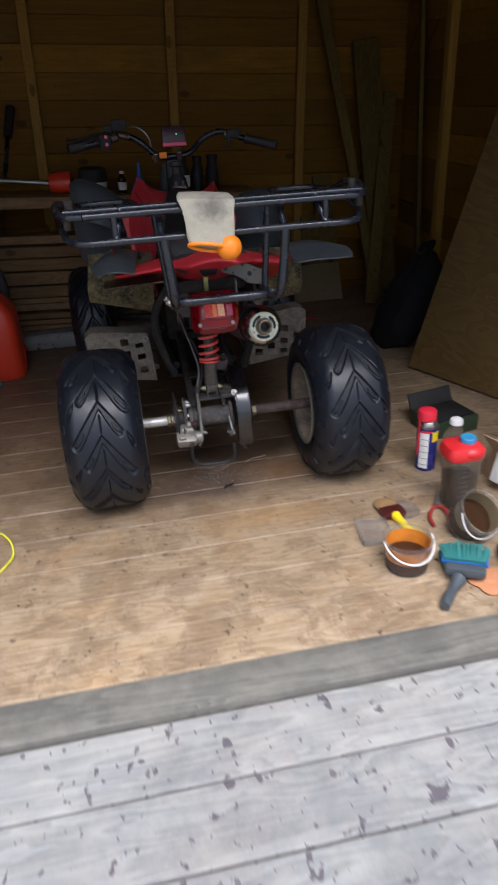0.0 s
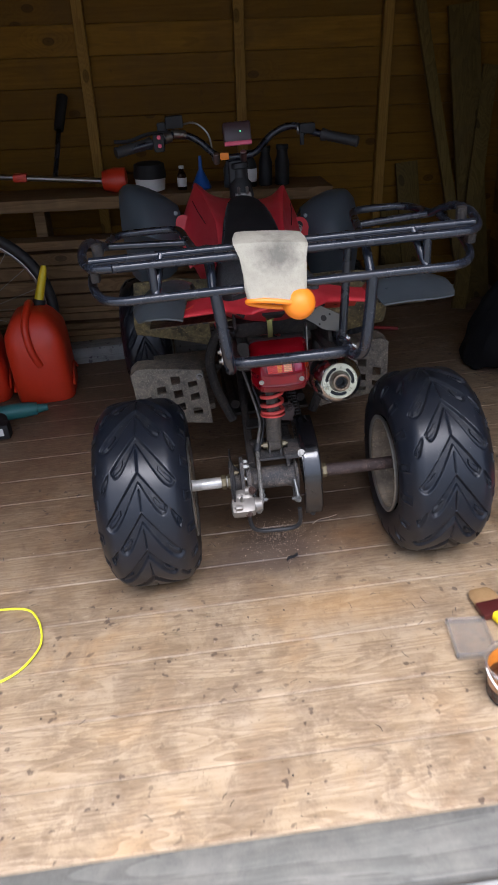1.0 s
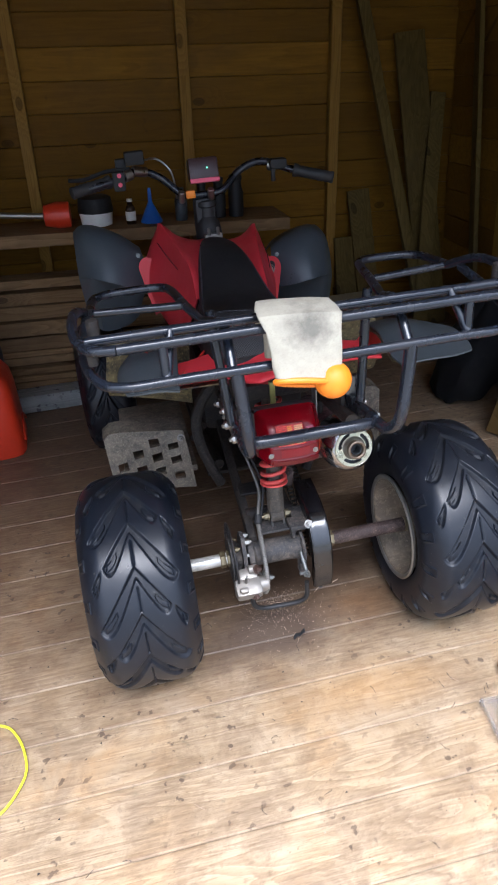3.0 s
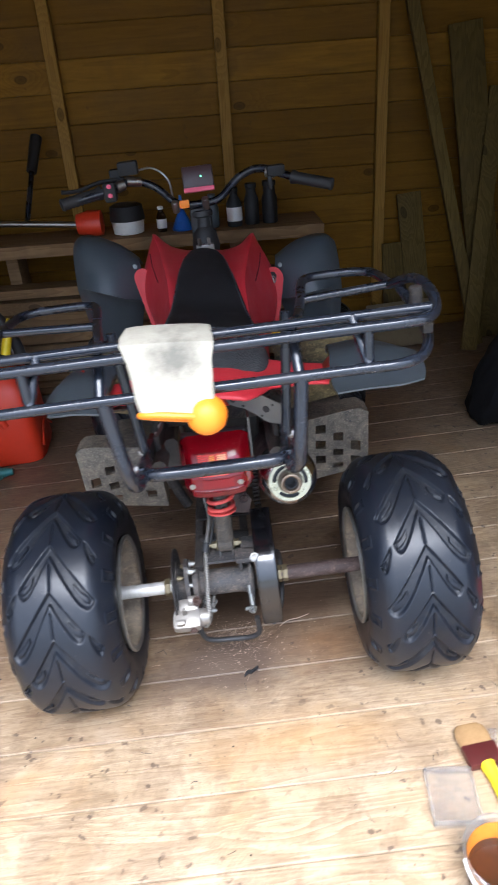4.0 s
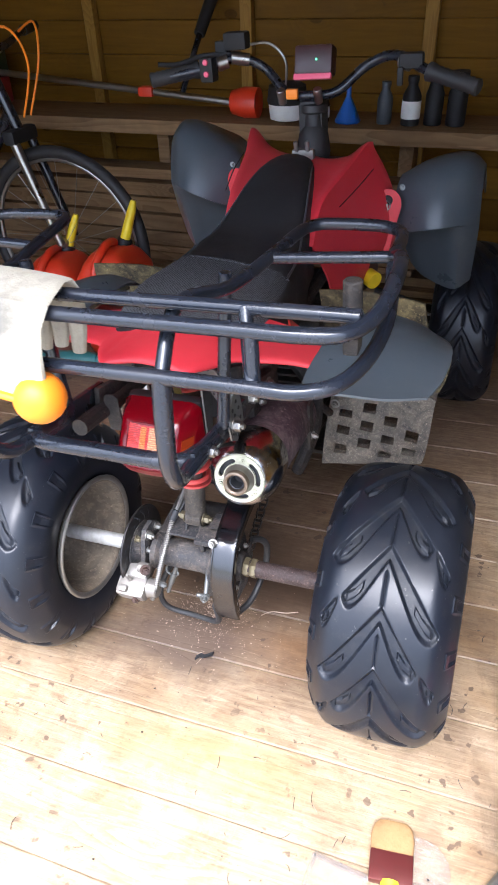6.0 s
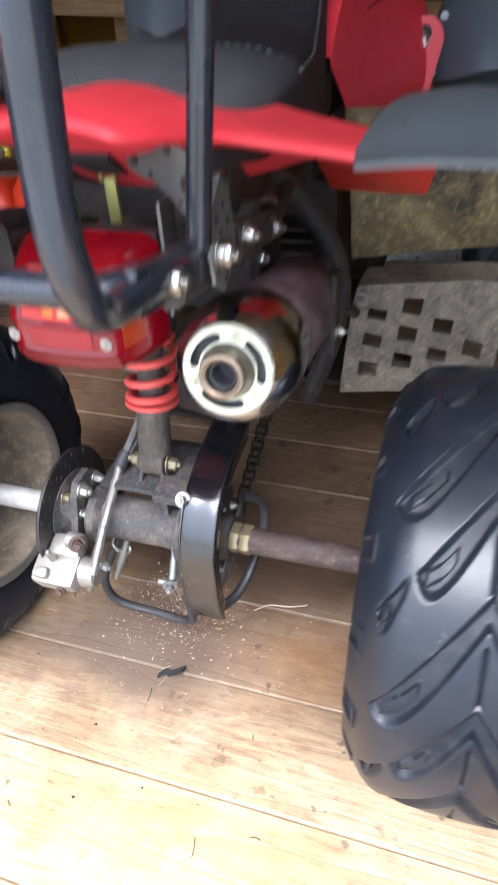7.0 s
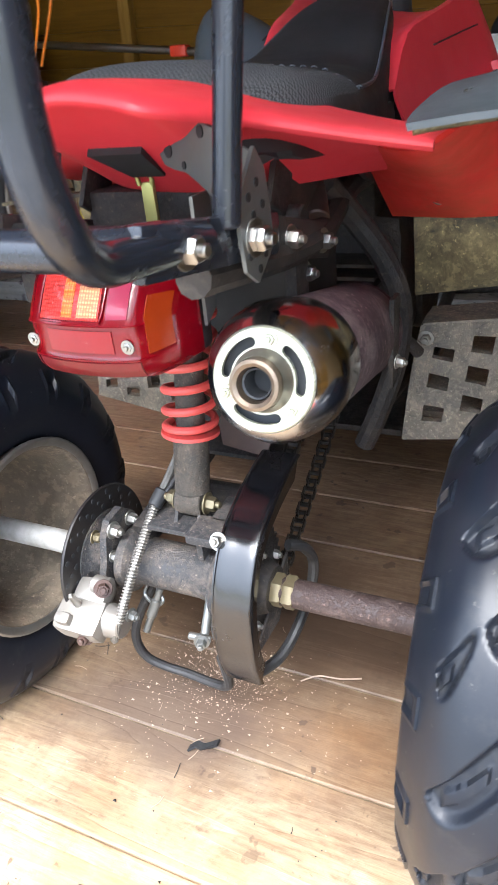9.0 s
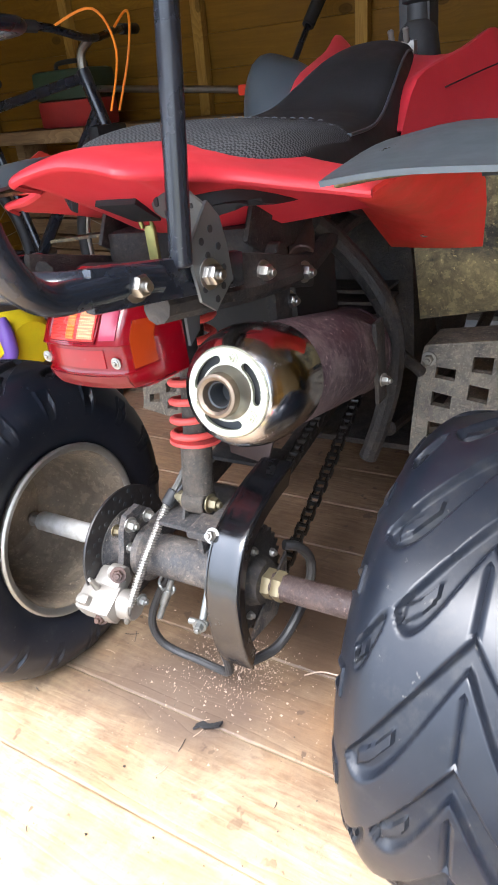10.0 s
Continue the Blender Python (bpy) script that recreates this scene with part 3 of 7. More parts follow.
def smooth_rows(rows, n=3):
    """Refines a net of points by splines in both directions."""

    def fine(line):
        out = []
        for i in range(len(line) - 1):
            p0, p1, p2, p3 = line[max(i - 1, 0)], line[i], line[i + 1], line[min(i + 2, len(line) - 1)]
            for j in range(n):
                t = j / n
                out.append(0.5 * ((2 * p1) + (p2 - p0) * t + (2 * p0 - 5 * p1 + 4 * p2 - p3) * t * t + (3 * p1 - p0 - 3 * p2 + p3) * t**3))
        return out + [line[-1]]

    rows = [fine([Vector(p) for p in r]) for r in rows]
    cols = [fine([r[j] for r in rows]) for j in range(len(rows[0]))]
    return [[c[i] for c in cols] for i in range(len(cols[0]))]


ORIGIN = {}


def thing(name, at, label, category, group="", kind=""):
    """An Empty at a thing's base, that carries its parts."""
    ob = new(name)
    ob.empty_display_size = 0.05
    ob.location = at
    ORIGIN[ob.name] = Vector(at)
    return tagged(ob, label, category, group, kind)


def mesh_of(name, g, material, origin, flat=False):
    me = bpy.data.meshes.new(name)
    o = Vector(origin)
    me.from_pydata([tuple(Vector(p) - o) for p in g.v], [], g.f)
    me.update()
    bm = bmesh.new()
    bm.from_mesh(me)
    bmesh.ops.remove_doubles(bm, verts=bm.verts, dist=1e-6)
    bmesh.ops.recalc_face_normals(bm, faces=bm.faces)
    bm.to_mesh(me)
    bm.free()
    me.materials.append(material)
    if not flat:
        me.shade_smooth()
        me.set_sharp_from_angle(angle=radians(35))
    return me


def part(name, g, material, parent, label=""):
    """Links one mesh under a thing or a part."""
    at = ORIGIN[parent.name]
    ob = new(name, mesh_of(name, g, material, at))
    ob.parent = parent
    ORIGIN[ob.name] = at
    return tagged(ob, label) if label else ob


def solo(name, g, material, at, label, category, group="", kind=""):
    """A thing of one mesh."""
    ob = new(name, mesh_of(name, g, material, at))
    ob.location = at
    ORIGIN[ob.name] = Vector(at)
    return tagged(ob, label, category, group, kind)


def hexbolt(p, axis, r, h):
    """A hexagon head with its washer."""
    g = G()
    a = Vector(axis).normalized()
    p = Vector(p)
    g.lathe([(r * 1.45, 0), (r * 1.5, r * 0.1), (r * 1.45, r * 0.25)], p, a, 18)
    g.lathe([(r, r * 0.25), (r, h * 0.85), (r * 0.85, h)], p, a, 6)
    g.lathe([(r * 0.5, h), (r * 0.5, h + r * 0.5), (r * 0.4, h + r * 0.6)], p, a, 12)
    return g


# ---- the shed ----
BACK, LEFT, RIGHT, FRONT = 3.79, -2.35, 1.62, 0.93
FLOOR_Y = [0.952, 1.0945, 1.237, 1.382, 1.528, 1.673]
while FLOOR_Y[-1] < BACK:
    FLOOR_Y.append(FLOOR_Y[-1] + 0.1405)

floor = solo("floor", G().box((-0.365, 2.36, -0.045), (3.97, 2.86, 0.082), 0), M_SEAM, (0, 2.3, -0.025),
             "worn softwood shed floor of wide bare boards, stained under the quad bike", "floor", kind="structure")
threshold = solo("threshold", G().box((-0.365, 0.897, -0.035), (4.0, 0.103, 0.07), 0.006), M_SILL, (0, 0.897, 0),
                 "weathered dark grey timber sill at the shed opening", "sill", kind="structure")
ramp = solo("ramp", G().box((0.1, -0.1, -0.075), (4.4, 1.85, 0.03), 0), M_SILL, (0, 0, -0.09),
            "weathered grey boarded deck with dark stains before the shed", "deck", kind="structure")
ground = solo("ground", G().box((0, 0, -0.35), (600, 600, 0.4), 0), M_GROUND, (0, 0, -0.55), "bare earth round the shed", "ground", kind="structure")


def wall(name, boxes, label):
    g = G()
    for c, s in boxes:
        g.box(c, s, 0)
    return solo(name, g, M_WALL, boxes[0][0], label, "wall", kind="structure")


H = 2.15
wall_back = wall("wall_north", [((-0.365, BACK + 0.035, H / 2), (4.5, 0.03, H + 0.35))], "back wall of overlapping orange-brown boards on studs")
wall_left = wall("wall_west", [((LEFT - 0.02, 2.36, H / 2), (0.04, 2.9, H))], "side wall of brown boards")
wall_right = wall("wall_east", [((RIGHT + 0.02, 2.36, H / 2), (0.04, 2.9, H))], "side wall of dark brown boards")
# front wall and ceiling are out of view; low lintel keeps the back dim
wall_front = wall("wall_south", [((-1.86, FRONT, H / 2), (1.02, 0.05, H)), ((1.52, FRONT, H / 2), (0.28, 0.05, H)), ((-0.365, FRONT, 1.985), (4.1, 0.05, 0.35))],
                  "assumed front wall, out of view, with the wide open doorway")
ceiling = solo("ceiling", G().box((-0.365, 2.36, 2.17), (4.2, 3.0, 0.04), 0), M_ROOF, (0, 2.36, 2.15), "assumed low boarded shed ceiling, out of view", "ceiling", kind="structure")


def piece_mesh(name, size, material, bevel=0.0025, tilt=0.0):
    g = G()
    bm = bmesh.new()
    bmesh.ops.create_cube(bm, size=1)
    bmesh.ops.scale(bm, vec=size, verts=bm.verts)
    bmesh.ops.bevel(bm, geom=[e for e in bm.edges], offset=bevel, segments=1, affect="EDGES")
    if tilt:
        bmesh.ops.rotate(bm, verts=bm.verts, matrix=Matrix.Rotation(tilt, 3, "X"))
    me = bpy.data.meshes.new(name)
    bm.to_mesh(me)
    bm.free()
    me.materials.append(material)
    return me


def pieces(name, me, parent, places):
    for p in places:
        ob = new(name, me)
        ob.parent = parent
        ob.location = Vector(p) - ORIGIN[parent.name]


def floor_boards():
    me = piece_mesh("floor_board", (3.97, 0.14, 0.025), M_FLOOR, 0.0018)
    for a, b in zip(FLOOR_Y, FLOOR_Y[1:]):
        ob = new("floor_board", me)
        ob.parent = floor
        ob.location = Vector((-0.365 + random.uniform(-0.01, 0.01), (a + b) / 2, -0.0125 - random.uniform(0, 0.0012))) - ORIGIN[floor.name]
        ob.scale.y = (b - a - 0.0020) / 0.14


def deck_boards():
    me = piece_mesh("deck_board", (4.3, 0.148, 0.028), M_GREY, 0.004)
    pieces("deck_board", me, ramp, [(0.1, 0.765 - 0.1515 * i, -0.026 - 0.002 * i - random.uniform(0, 0.002)) for i in range(11)])


def wall_boards():
    me = piece_mesh("wall_board", (4.2, 0.016, 0.138), M_WALL, 0.002, radians(7.5))
    pieces("wall_board", me, wall_back, [(-0.365, BACK + 0.006, -0.054 + 0.123 * i) for i in range(19)])
    side = piece_mesh("wall_board", (0.012, 2.8, 0.122), M_WALL, 0.002)
    for w, x in ((wall_left, LEFT + 0.007), (wall_right, RIGHT - 0.007)):
        pieces("wall_board", side, w, [(x, 2.36, 0.06 + 0.1235 * i) for i in range(17)])
    stud = piece_mesh("stud", (0.047, 0.04, 2.3), M_STUD, 0.002)
    pieces("stud", stud, wall_back, [(x, BACK - 0.03, 1.06) for x in (-1.72, -1.03, -0.345, 0.352, 1.03)])
    stud2 = piece_mesh("stud", (0.04, 0.047, 2.12), M_STUD, 0.002)
    pieces("stud", stud2, wall_right, [(RIGHT - 0.033, y, 1.06) for y in (1.25, 1.9, 2.55, 3.2)])
    pieces("stud", stud2, wall_left, [(LEFT + 0.033, y, 1.06) for y in (1.25, 1.9, 2.55, 3.2)])


# ---- quad bike ----
X0 = 0.21          # its middle plane
AY, AZ = 1.732, 0.225  # rear axle
bike = thing("quad_bike", (X0, 2.2, 0), "red and grey muddy quad bike with black steel rear rack", "quad bike")


def L(*pts):
    """Points given from the bike's middle plane."""
    return [(X0 + x, y, z) for x, y, z in pts]


def tyre_mesh(name, R, W, rim_r, pitches, seg_pitch, nv):
    """A tyre round the x axis, flattened where it stands: smooth lands cut by arrow grooves, whose arms take turns."""
    n = pitches * seg_pitch
    prof = []
    for j in range(nv + 1):
        v = -1 + 2 * j / nv
        x = W / 2 * math.copysign(min(1, abs(v) / 0.86) ** 0.9, v) * 0.985
        a = abs(v)
        r = R - 0.018 * a**2.0 - 0.038 * max(0, (a - 0.46) / 0.40) ** 2.2 * (a < 0.86)
        if a >= 0.86:
            s = (a - 0.86) / 0.14
            r = R - 0.0513 - (R - 0.0513 - rim_r) * s
            x = math.copysign(W / 2 * (0.985 + 0.02 * math.sin(math.pi * s) - 0.10 * s**2), v)
        prof.append((v, x, r))
    verts, faces, slots, deep = [], [], [], []
    ease = lambda q: max(0.0, min(1.0, q))
    for i in range(n):
        s = i / seg_pitch
        k = math.floor(s)
        u = s - k
        for v, x, r in prof:
            a = abs(v) / 0.86
            sweep = 1.62 * min(a, 0.78) ** 0.90
            side = 0 if v < 0 else 1
            g = 0.0
            if a < 0.78:
                if (k + side) % 2 == 0:
                    arms = ((-0.05, 0.76, 0.62),)
                else:
                    arms = ((-0.05, 0.52, 0.58), (0.56, 0.77, 0.42))
                for first, last, wide in arms:
                    t = (a - first) / (last - first)
                    if not 0.0 < t < 1.0:
                        continue
                    hi = wide * (0.42 + 1.05 * t) * (1 - t**4)
                    lo = 0.10 * wide * t
                    d = ease(min(u - lo, hi - u) / 0.075) * ease(min(t, 1 - t) / 0.06)
                    if last > 0.2 and 0.52 < t < 0.84 and abs(u - 0.5 * (lo + hi)) < 0.07:
                        d *= 0.45
                    g = max(g, d)
                if a < 0.012 and u > 0.45:
                    g = max(g, 0.5)
            elif 0.86 < a < 1.03 and 0.30 < u < 0.62:
                g = 0.75 if 0.36 < u < 0.56 and a > 0.90 else -0.5
            h = -0.0078 * g
            if 1.03 < a:
                h = 0.0006 * math.sin(a * 190)
            th = 2 * math.pi * (s + sweep) / pitches
            rr = r + h
            z = max(rr * math.sin(th), -AZ + 0.001)
            verts.append((x, rr * math.cos(th), z))
            deep.append(g)
    m = len(prof)
    for i in range(n):
        k = (i + 1) % n
        for j in range(m - 1):
            f = (i * m + j, i * m + j + 1, k * m + j + 1, k * m + j)
            faces.append(f)
            slots.append(1 if sum(deep[q] for q in f) > 1.2 else 0)
    me = bpy.data.meshes.new(name)
    me.from_pydata(verts, [], faces)
    me.update()
    me.materials.append(M_RUBBER)
    me.materials.append(M_GROOVE)
    me.polygons.foreach_set("material_index", slots)
    me.shade_smooth()
    me.set_sharp_from_angle(angle=radians(60))
    return me


def wheel(x, y, z, W, R, me, side, rear=True):
    """A wheel with its tyre; side +1: the outside faces +x."""
    hub = part("wheel", G().cyl((x + side * 0.045, y, z), (x + side * 0.06, y, z), 0.045, seg=28), M_RIM, bike)
    hub.name = "wheel"
    t = new("tyre", me)
    t.parent = hub
    t.location = Vector((x, y, z)) - ORIGIN[hub.name]
    tagged(t, "scuffed black tyre with chevron lugs")
    rr = 0.122
    w = W / 2
    g = G()
    # barrel with both lips, dished towards the outer side
    prof = [(rr + 0.004, -w * 0.93), (rr - 0.002, -w * 0.96), (rr - 0.007, -w * 0.93), (rr - 0.014, -w * 0.80), (rr - 0.016, -w * 0.3),
            (rr - 0.020, w * 0.15), (rr - 0.034, w * 0.34), (0.070, w * 0.40), (0.045, w * 0.33), (0.012, w * 0.33)]
    g.lathe(prof, (x, y, z), (side, 0, 0), 48, False)
    prof2 = [(rr + 0.004, w * 0.93), (rr - 0.002, w * 0.96), (rr - 0.008, w * 0.93), (rr - 0.016, w * 0.80), (rr - 0.018, w * 0.42), (0.07, w * 0.43), (0.012, w * 0.36)]
    g.lathe(prof2, (x, y, z), (side, 0, 0), 48, False)
    part("rim", g, M_RIM, hub, "dusty pale steel rim")
    g = G().lathe([(rr - 0.006, -w * 0.965), (rr - 0.001, -w * 1.000), (rr + 0.003, -w * 1.005), (rr + 0.006, -w * 0.985), (rr + 0.004, -w * 0.93), (rr - 0.004, -w * 0.93)], (x, y, z), (side, 0, 0), 48, False)
    part("rim_lip", g, M_ZINC, hub)
    for k in range(4):
        a = math.pi / 4 + k * math.pi / 2
        part("wheel_nut", hexbolt((x + side * w * 0.30, y + 0.055 * math.cos(a), z + 0.055 * math.sin(a)), (-side, 0, 0), 0.008, 0.012), M_ZINC, hub)
    return hub


rear_tyre = tyre_mesh("tyre", 0.237, 0.224, 0.124, 16, 40, 120)
front_tyre = tyre_mesh("tyre", 0.238, 0.185, 0.124, 16, 22, 64)
wheel(X0 + 0.363, AY, AZ, 0.224, 0.237, rear_tyre, 1)
wheel(X0 - 0.352, AY, AZ, 0.224, 0.237, rear_tyre, -1)
FY = 2.86
wheel(X0 + 0.39, FY, AZ, 0.185, 0.238, front_tyre, 1)
wheel(X0 - 0.39, FY, AZ, 0.185, 0.238, front_tyre, -1)


def bar_between(g, p, q, w, h, bevel=0.002):
    """A flat bar from p to q, w wide across x, h high."""
    p, q = Vector(p), Vector(q)
    d = (q - p).normalized()
    side = Vector((1, 0, 0))
    side = (side - d * side.dot(d)).normalized()
    rot = Matrix((side, d, side.cross(d))).transposed()
    return g.box((p + q) / 2, (w, (q - p).length, h), bevel, rot)


def rear_axle():
    part("axle_shaft", G().cyl(L((0.085, AY, AZ))[0], L((0.31, AY, AZ))[0], 0.0162), M_AXLE, bike, "rusty brown axle shaft")
    part("axle_shaft", G().cyl(L((-0.31, AY, AZ))[0], L((-0.13, AY, AZ))[0], 0.0145), M_SHAFT, bike, "zinc-grey steel axle shaft")
    part("shaft_collar", G().lathe([(0.017, 0), (0.0195, 0.001), (0.0195, 0.006), (0.017, 0.008)], (X0 + 0.283, AY, AZ), (1, 0, 0), 24), M_BRASS, bike)
    for x in (-0.168, -0.152):
        part("axle_nut", G().lathe([(0.018, 0), (0.0195, 0.002), (0.0195, 0.011), (0.018, 0.013)], (X0 + x, AY, AZ), (1, 0, 0), 6), M_BRASS, bike)
    for x in (0.079, 0.093):
        part("axle_nut", G().lathe([(0.0175, 0), (0.019, 0.002), (0.019, 0.011), (0.0175, 0.013)], (X0 + x, AY, AZ), (1, 0, 0), 6), M_BRASS, bike)
    prof = [(0.020, 0), (0.038, 0.001), (0.039, 0.012), (0.0305, 0.018), (0.0285, 0.024), (0.0285, 0.100), (0.0305, 0.112), (0.0340, 0.120), (0.0340, 0.134), (0.024, 0.136)]
    h = part("axle_housing", G().lathe(prof, (X0 - 0.104, AY, AZ), (1, 0, 0), 40), M_HOUSE, bike, "dusty black axle housing flecked with grit")
    # split clamp on its right end, with lugs above and below
    g = G().lathe([(0.030, 0), (0.047, 0.001), (0.049, 0.004), (0.047, 0.008), (0.030, 0.009)], (X0 + 0.020, AY, AZ), (1, 0, 0), 40, False)
    part("end_plate", g, M_HOUSE, h)
    lug = part("clamp_lug", G().box((X0 + 0.022, AY - 0.012, AZ + 0.072), (0.050, 0.040, 0.012), 0.003).box((X0 + 0.006, AY - 0.006, AZ + 0.055), (0.008, 0.030, 0.035), 0.002), M_HOUSE, h)
    part("lug_bolt", hexbolt((X0 + 0.038, AY - 0.033, AZ + 0.080), (0, -0.8, 0.5), 0.0065, 0.010), M_STEEL, lug)
    low = part("clamp_lug", G().box((X0 + 0.020, AY - 0.022, AZ - 0.046), (0.012, 0.030, 0.034), 0.003), M_HOUSE, h)
    part("adjuster", G().cyl((X0 + 0.018, AY - 0.030, AZ + 0.004), (X0 + 0.021, AY - 0.060, AZ - 0.030), 0.0048), M_GALV, low)
    part("adjuster_bolt", G().cyl((X0 + 0.028, AY - 0.060, AZ - 0.035), (X0 + 0.004, AY - 0.066, AZ - 0.030), 0.0042), M_GALV, low)
    part("adjuster_nut", hexbolt((X0 + 0.020, AY - 0.066, AZ - 0.034), (0.3, -1, 0.1), 0.0060, 0.009), M_GALV, low)
    # brake disc with drilled holes and its carrier
    g = G()
    seg = 72
    R1, R2, t = 0.084, 0.050, 0.004
    cx = X0 - 0.142
    g.lathe([(R2, 0), (R2, t), (R1 - 0.001, t), (R1, t / 2), (R1 - 0.001, 0), (R2, 0)], (cx, AY, AZ), (1, 0, 0), seg, False)
    d = part("brake_disc", g, M_DISC, bike, "black drilled brake disc")
    for k in range(18):
        for rr, off, hr in ((0.060, 0, 0.0032), (0.068, 0.33, 0.0026), (0.0765, 0.66, 0.0032)):
            a = 2 * math.pi * (k + off) / 18
            part("drill_hole", G().cyl((cx - 0.0006, AY + rr * math.cos(a), AZ + rr * math.sin(a)), (cx + t + 0.0006, AY + rr * math.cos(a), AZ + rr * math.sin(a)), hr, seg=10, bevel=0), M_SLATE, d)
    part("carrier", G().lathe([(0.02, -0.004), (0.052, -0.004), (0.054, 0.006), (0.040, 0.010), (0.026, 0.026)], (cx, AY, AZ), (1, 0, 0), 30), M_HOUSE, d)
    for k in range(4):
        a = 0.5 + k * math.pi / 2
        part("carrier_bolt", hexbolt((cx + 0.008, AY + 0.043 * math.cos(a), AZ + 0.043 * math.sin(a)), (1, 0, 0), 0.0058, 0.009), M_BRASS, d)
    # caliper bracket: a thick plate with an ear above and a foot to the caliper
    ears = [(0.040, 0.000), (0.034, 0.026), (0.026, 0.050), (0.008, 0.066), (-0.018, 0.064), (-0.030, 0.048), (-0.038, 0.020), (-0.052, -0.012), (-0.070, -0.030), (-0.062, -0.052), (-0.040, -0.050), (-0.012, -0.040), (0.022, -0.034)]
    cb = part("caliper_bracket", G().prism(ears, (X0 - 0.118, AY, AZ), (0, 1, 0), (0, 0, 1), 0.009), M_HOUSE, bike, "black plate that carries the brake caliper")
    for y, z, r in ((-0.016, 0.050, 0.0072), (0.018, 0.044, 0.0064), (-0.026, 0.020, 0.005), (0.026, 0.006, 0.005)):
        part("bracket_bolt", hexbolt((X0 - 0.109, AY + y, AZ + z), (1, -0.1, 0), r, 0.011), M_ZINC, cb)
    qx, QZ = X0 - 0.118, AZ + 0.018
    turn = Matrix.Rotation(0.5, 3, "X")
    c = part("brake_caliper", G().box((qx - 0.002, AY - 0.082, QZ - 0.046), (0.062, 0.046, 0.036), 0.013, turn), M_ALU, bike, "pale cast aluminium brake caliper")
    part("caliper_bridge", G().box((qx + 0.002, AY - 0.060, QZ - 0.026), (0.044, 0.030, 0.022), 0.009, turn), M_ALU, c)
    part("caliper_ear", G().cyl((qx + 0.004, AY - 0.060, QZ - 0.012), (qx + 0.026, AY - 0.060, QZ - 0.012), 0.0105), M_ALU, c)
    part("caliper_rib", G().box((qx - 0.014, AY - 0.100, QZ - 0.034), (0.020, 0.014, 0.016), 0.006, turn), M_ALU, c)
    part("piston_housing", G().cyl((qx + 0.024, AY - 0.074, QZ - 0.048), (qx + 0.046, AY - 0.074, QZ - 0.048), 0.0195, 0.017), M_ALU, c)
    part("caliper_bolt", hexbolt((qx + 0.010, AY - 0.100, QZ - 0.054), (0.2, -1, 0.3), 0.0066, 0.010), M_RUST, c)
    part("caliper_bolt", hexbolt((qx + 0.022, AY - 0.068, QZ - 0.008), (0.6, -0.7, 0.5), 0.0070, 0.011), M_RUST, c)
    part("bleed_nipple", G().cyl((qx - 0.006, AY - 0.082, QZ - 0.026), (qx - 0.004, AY - 0.092, QZ - 0.004), 0.0048, 0.003), M_STEEL, c)
    part("banjo_bolt", hexbolt((qx + 0.050, AY - 0.066, QZ - 0.040), (1, -0.2, 0), 0.0056, 0.009), M_GALV, c)
    # chain wheel, guard and chain
    sx = X0 + 0.056
    g = G()
    teeth = 31
    out = []
    for k in range(teeth * 4):
        a = 2 * math.pi * k / (teeth * 4)
        r = 0.0615 + (0.006 if k % 4 in (0, 1) else 0)
        out.append((r * math.cos(a), r * math.sin(a)))
    g.prism(out, (sx, AY, AZ), (0, 1, 0), (0, 0, 1), 0.005)
    s = part("sprocket", g, M_FRAME, bike, "black chain sprocket")
    for k in range(5):
        a = 0.3 + 2 * math.pi * k / 5
        part("sprocket_bolt", hexbolt((sx + 0.005, AY + 0.043 * math.cos(a), AZ + 0.043 * math.sin(a)), (1, 0, 0), 0.0055, 0.010), M_ZINC, s)
    part("sprocket_hub", G().lathe([(0.054, 0), (0.055, 0.004), (0.032, 0.008), (0.026, 0.022)], (sx + 0.003, AY, AZ), (1, 0, 0), 28), M_FRAME, s)
    line = [(0.090, 0.118), (0.045, 0.112), (0.005, 0.101), (-0.030, 0.083), (-0.051, 0.058), (-0.064, 0.030), (-0.069, 0.0), (-0.069, -0.034), (-0.065, -0.064), (-0.058, -0.086)]
    xs = (0.040, 0.043, 0.061, 0.079, 0.082)
    rows = [[(X0 + x, AY + y + (0.004 if x in (xs[0], xs[-1]) else 0), AZ + z - (0.002 if x in (xs[0], xs[-1]) else 0)) for x in xs] for y, z in line]
    gd = part("chain_guard", G().sheet(smooth_rows(rows, 5), 0.003), M_GLOSS, bike, "glossy black curved chain guard")
    mid = Vector((0.012, 0.0))
    for x, deep in ((0.0805, 0.20), (0.0400, 0.26)):
        rows = []
        for f in (0.0, 0.5, 1.0):
            rows.append([(X0 + x, AY + y + (mid.x - y) * deep * f, AZ + z + (mid.y - z) * deep * f) for y, z in line])
        part("guard_cheek", G().sheet(smooth_rows(rows, 3), 0.003), M_GLOSS, gd)
    gb = part("guard_bracket", G().prism([(-0.030, -0.02), (0.026, -0.028), (0.034, 0.004), (0.022, 0.026), (-0.004, 0.018), (-0.026, 0.030), (-0.036, 0.008)], (X0 + 0.012, AY + 0.112, AZ + 0.128), (1, 0, 0), (0, 0.25, 1), 0.004), M_RUST, gd, "rusty bracket of the chain guard")
    part("bracket_bolt", hexbolt((X0 + 0.030, AY + 0.104, AZ + 0.142), (0.1, -1, 0.2), 0.0085, 0.008), M_AXLE, gb)
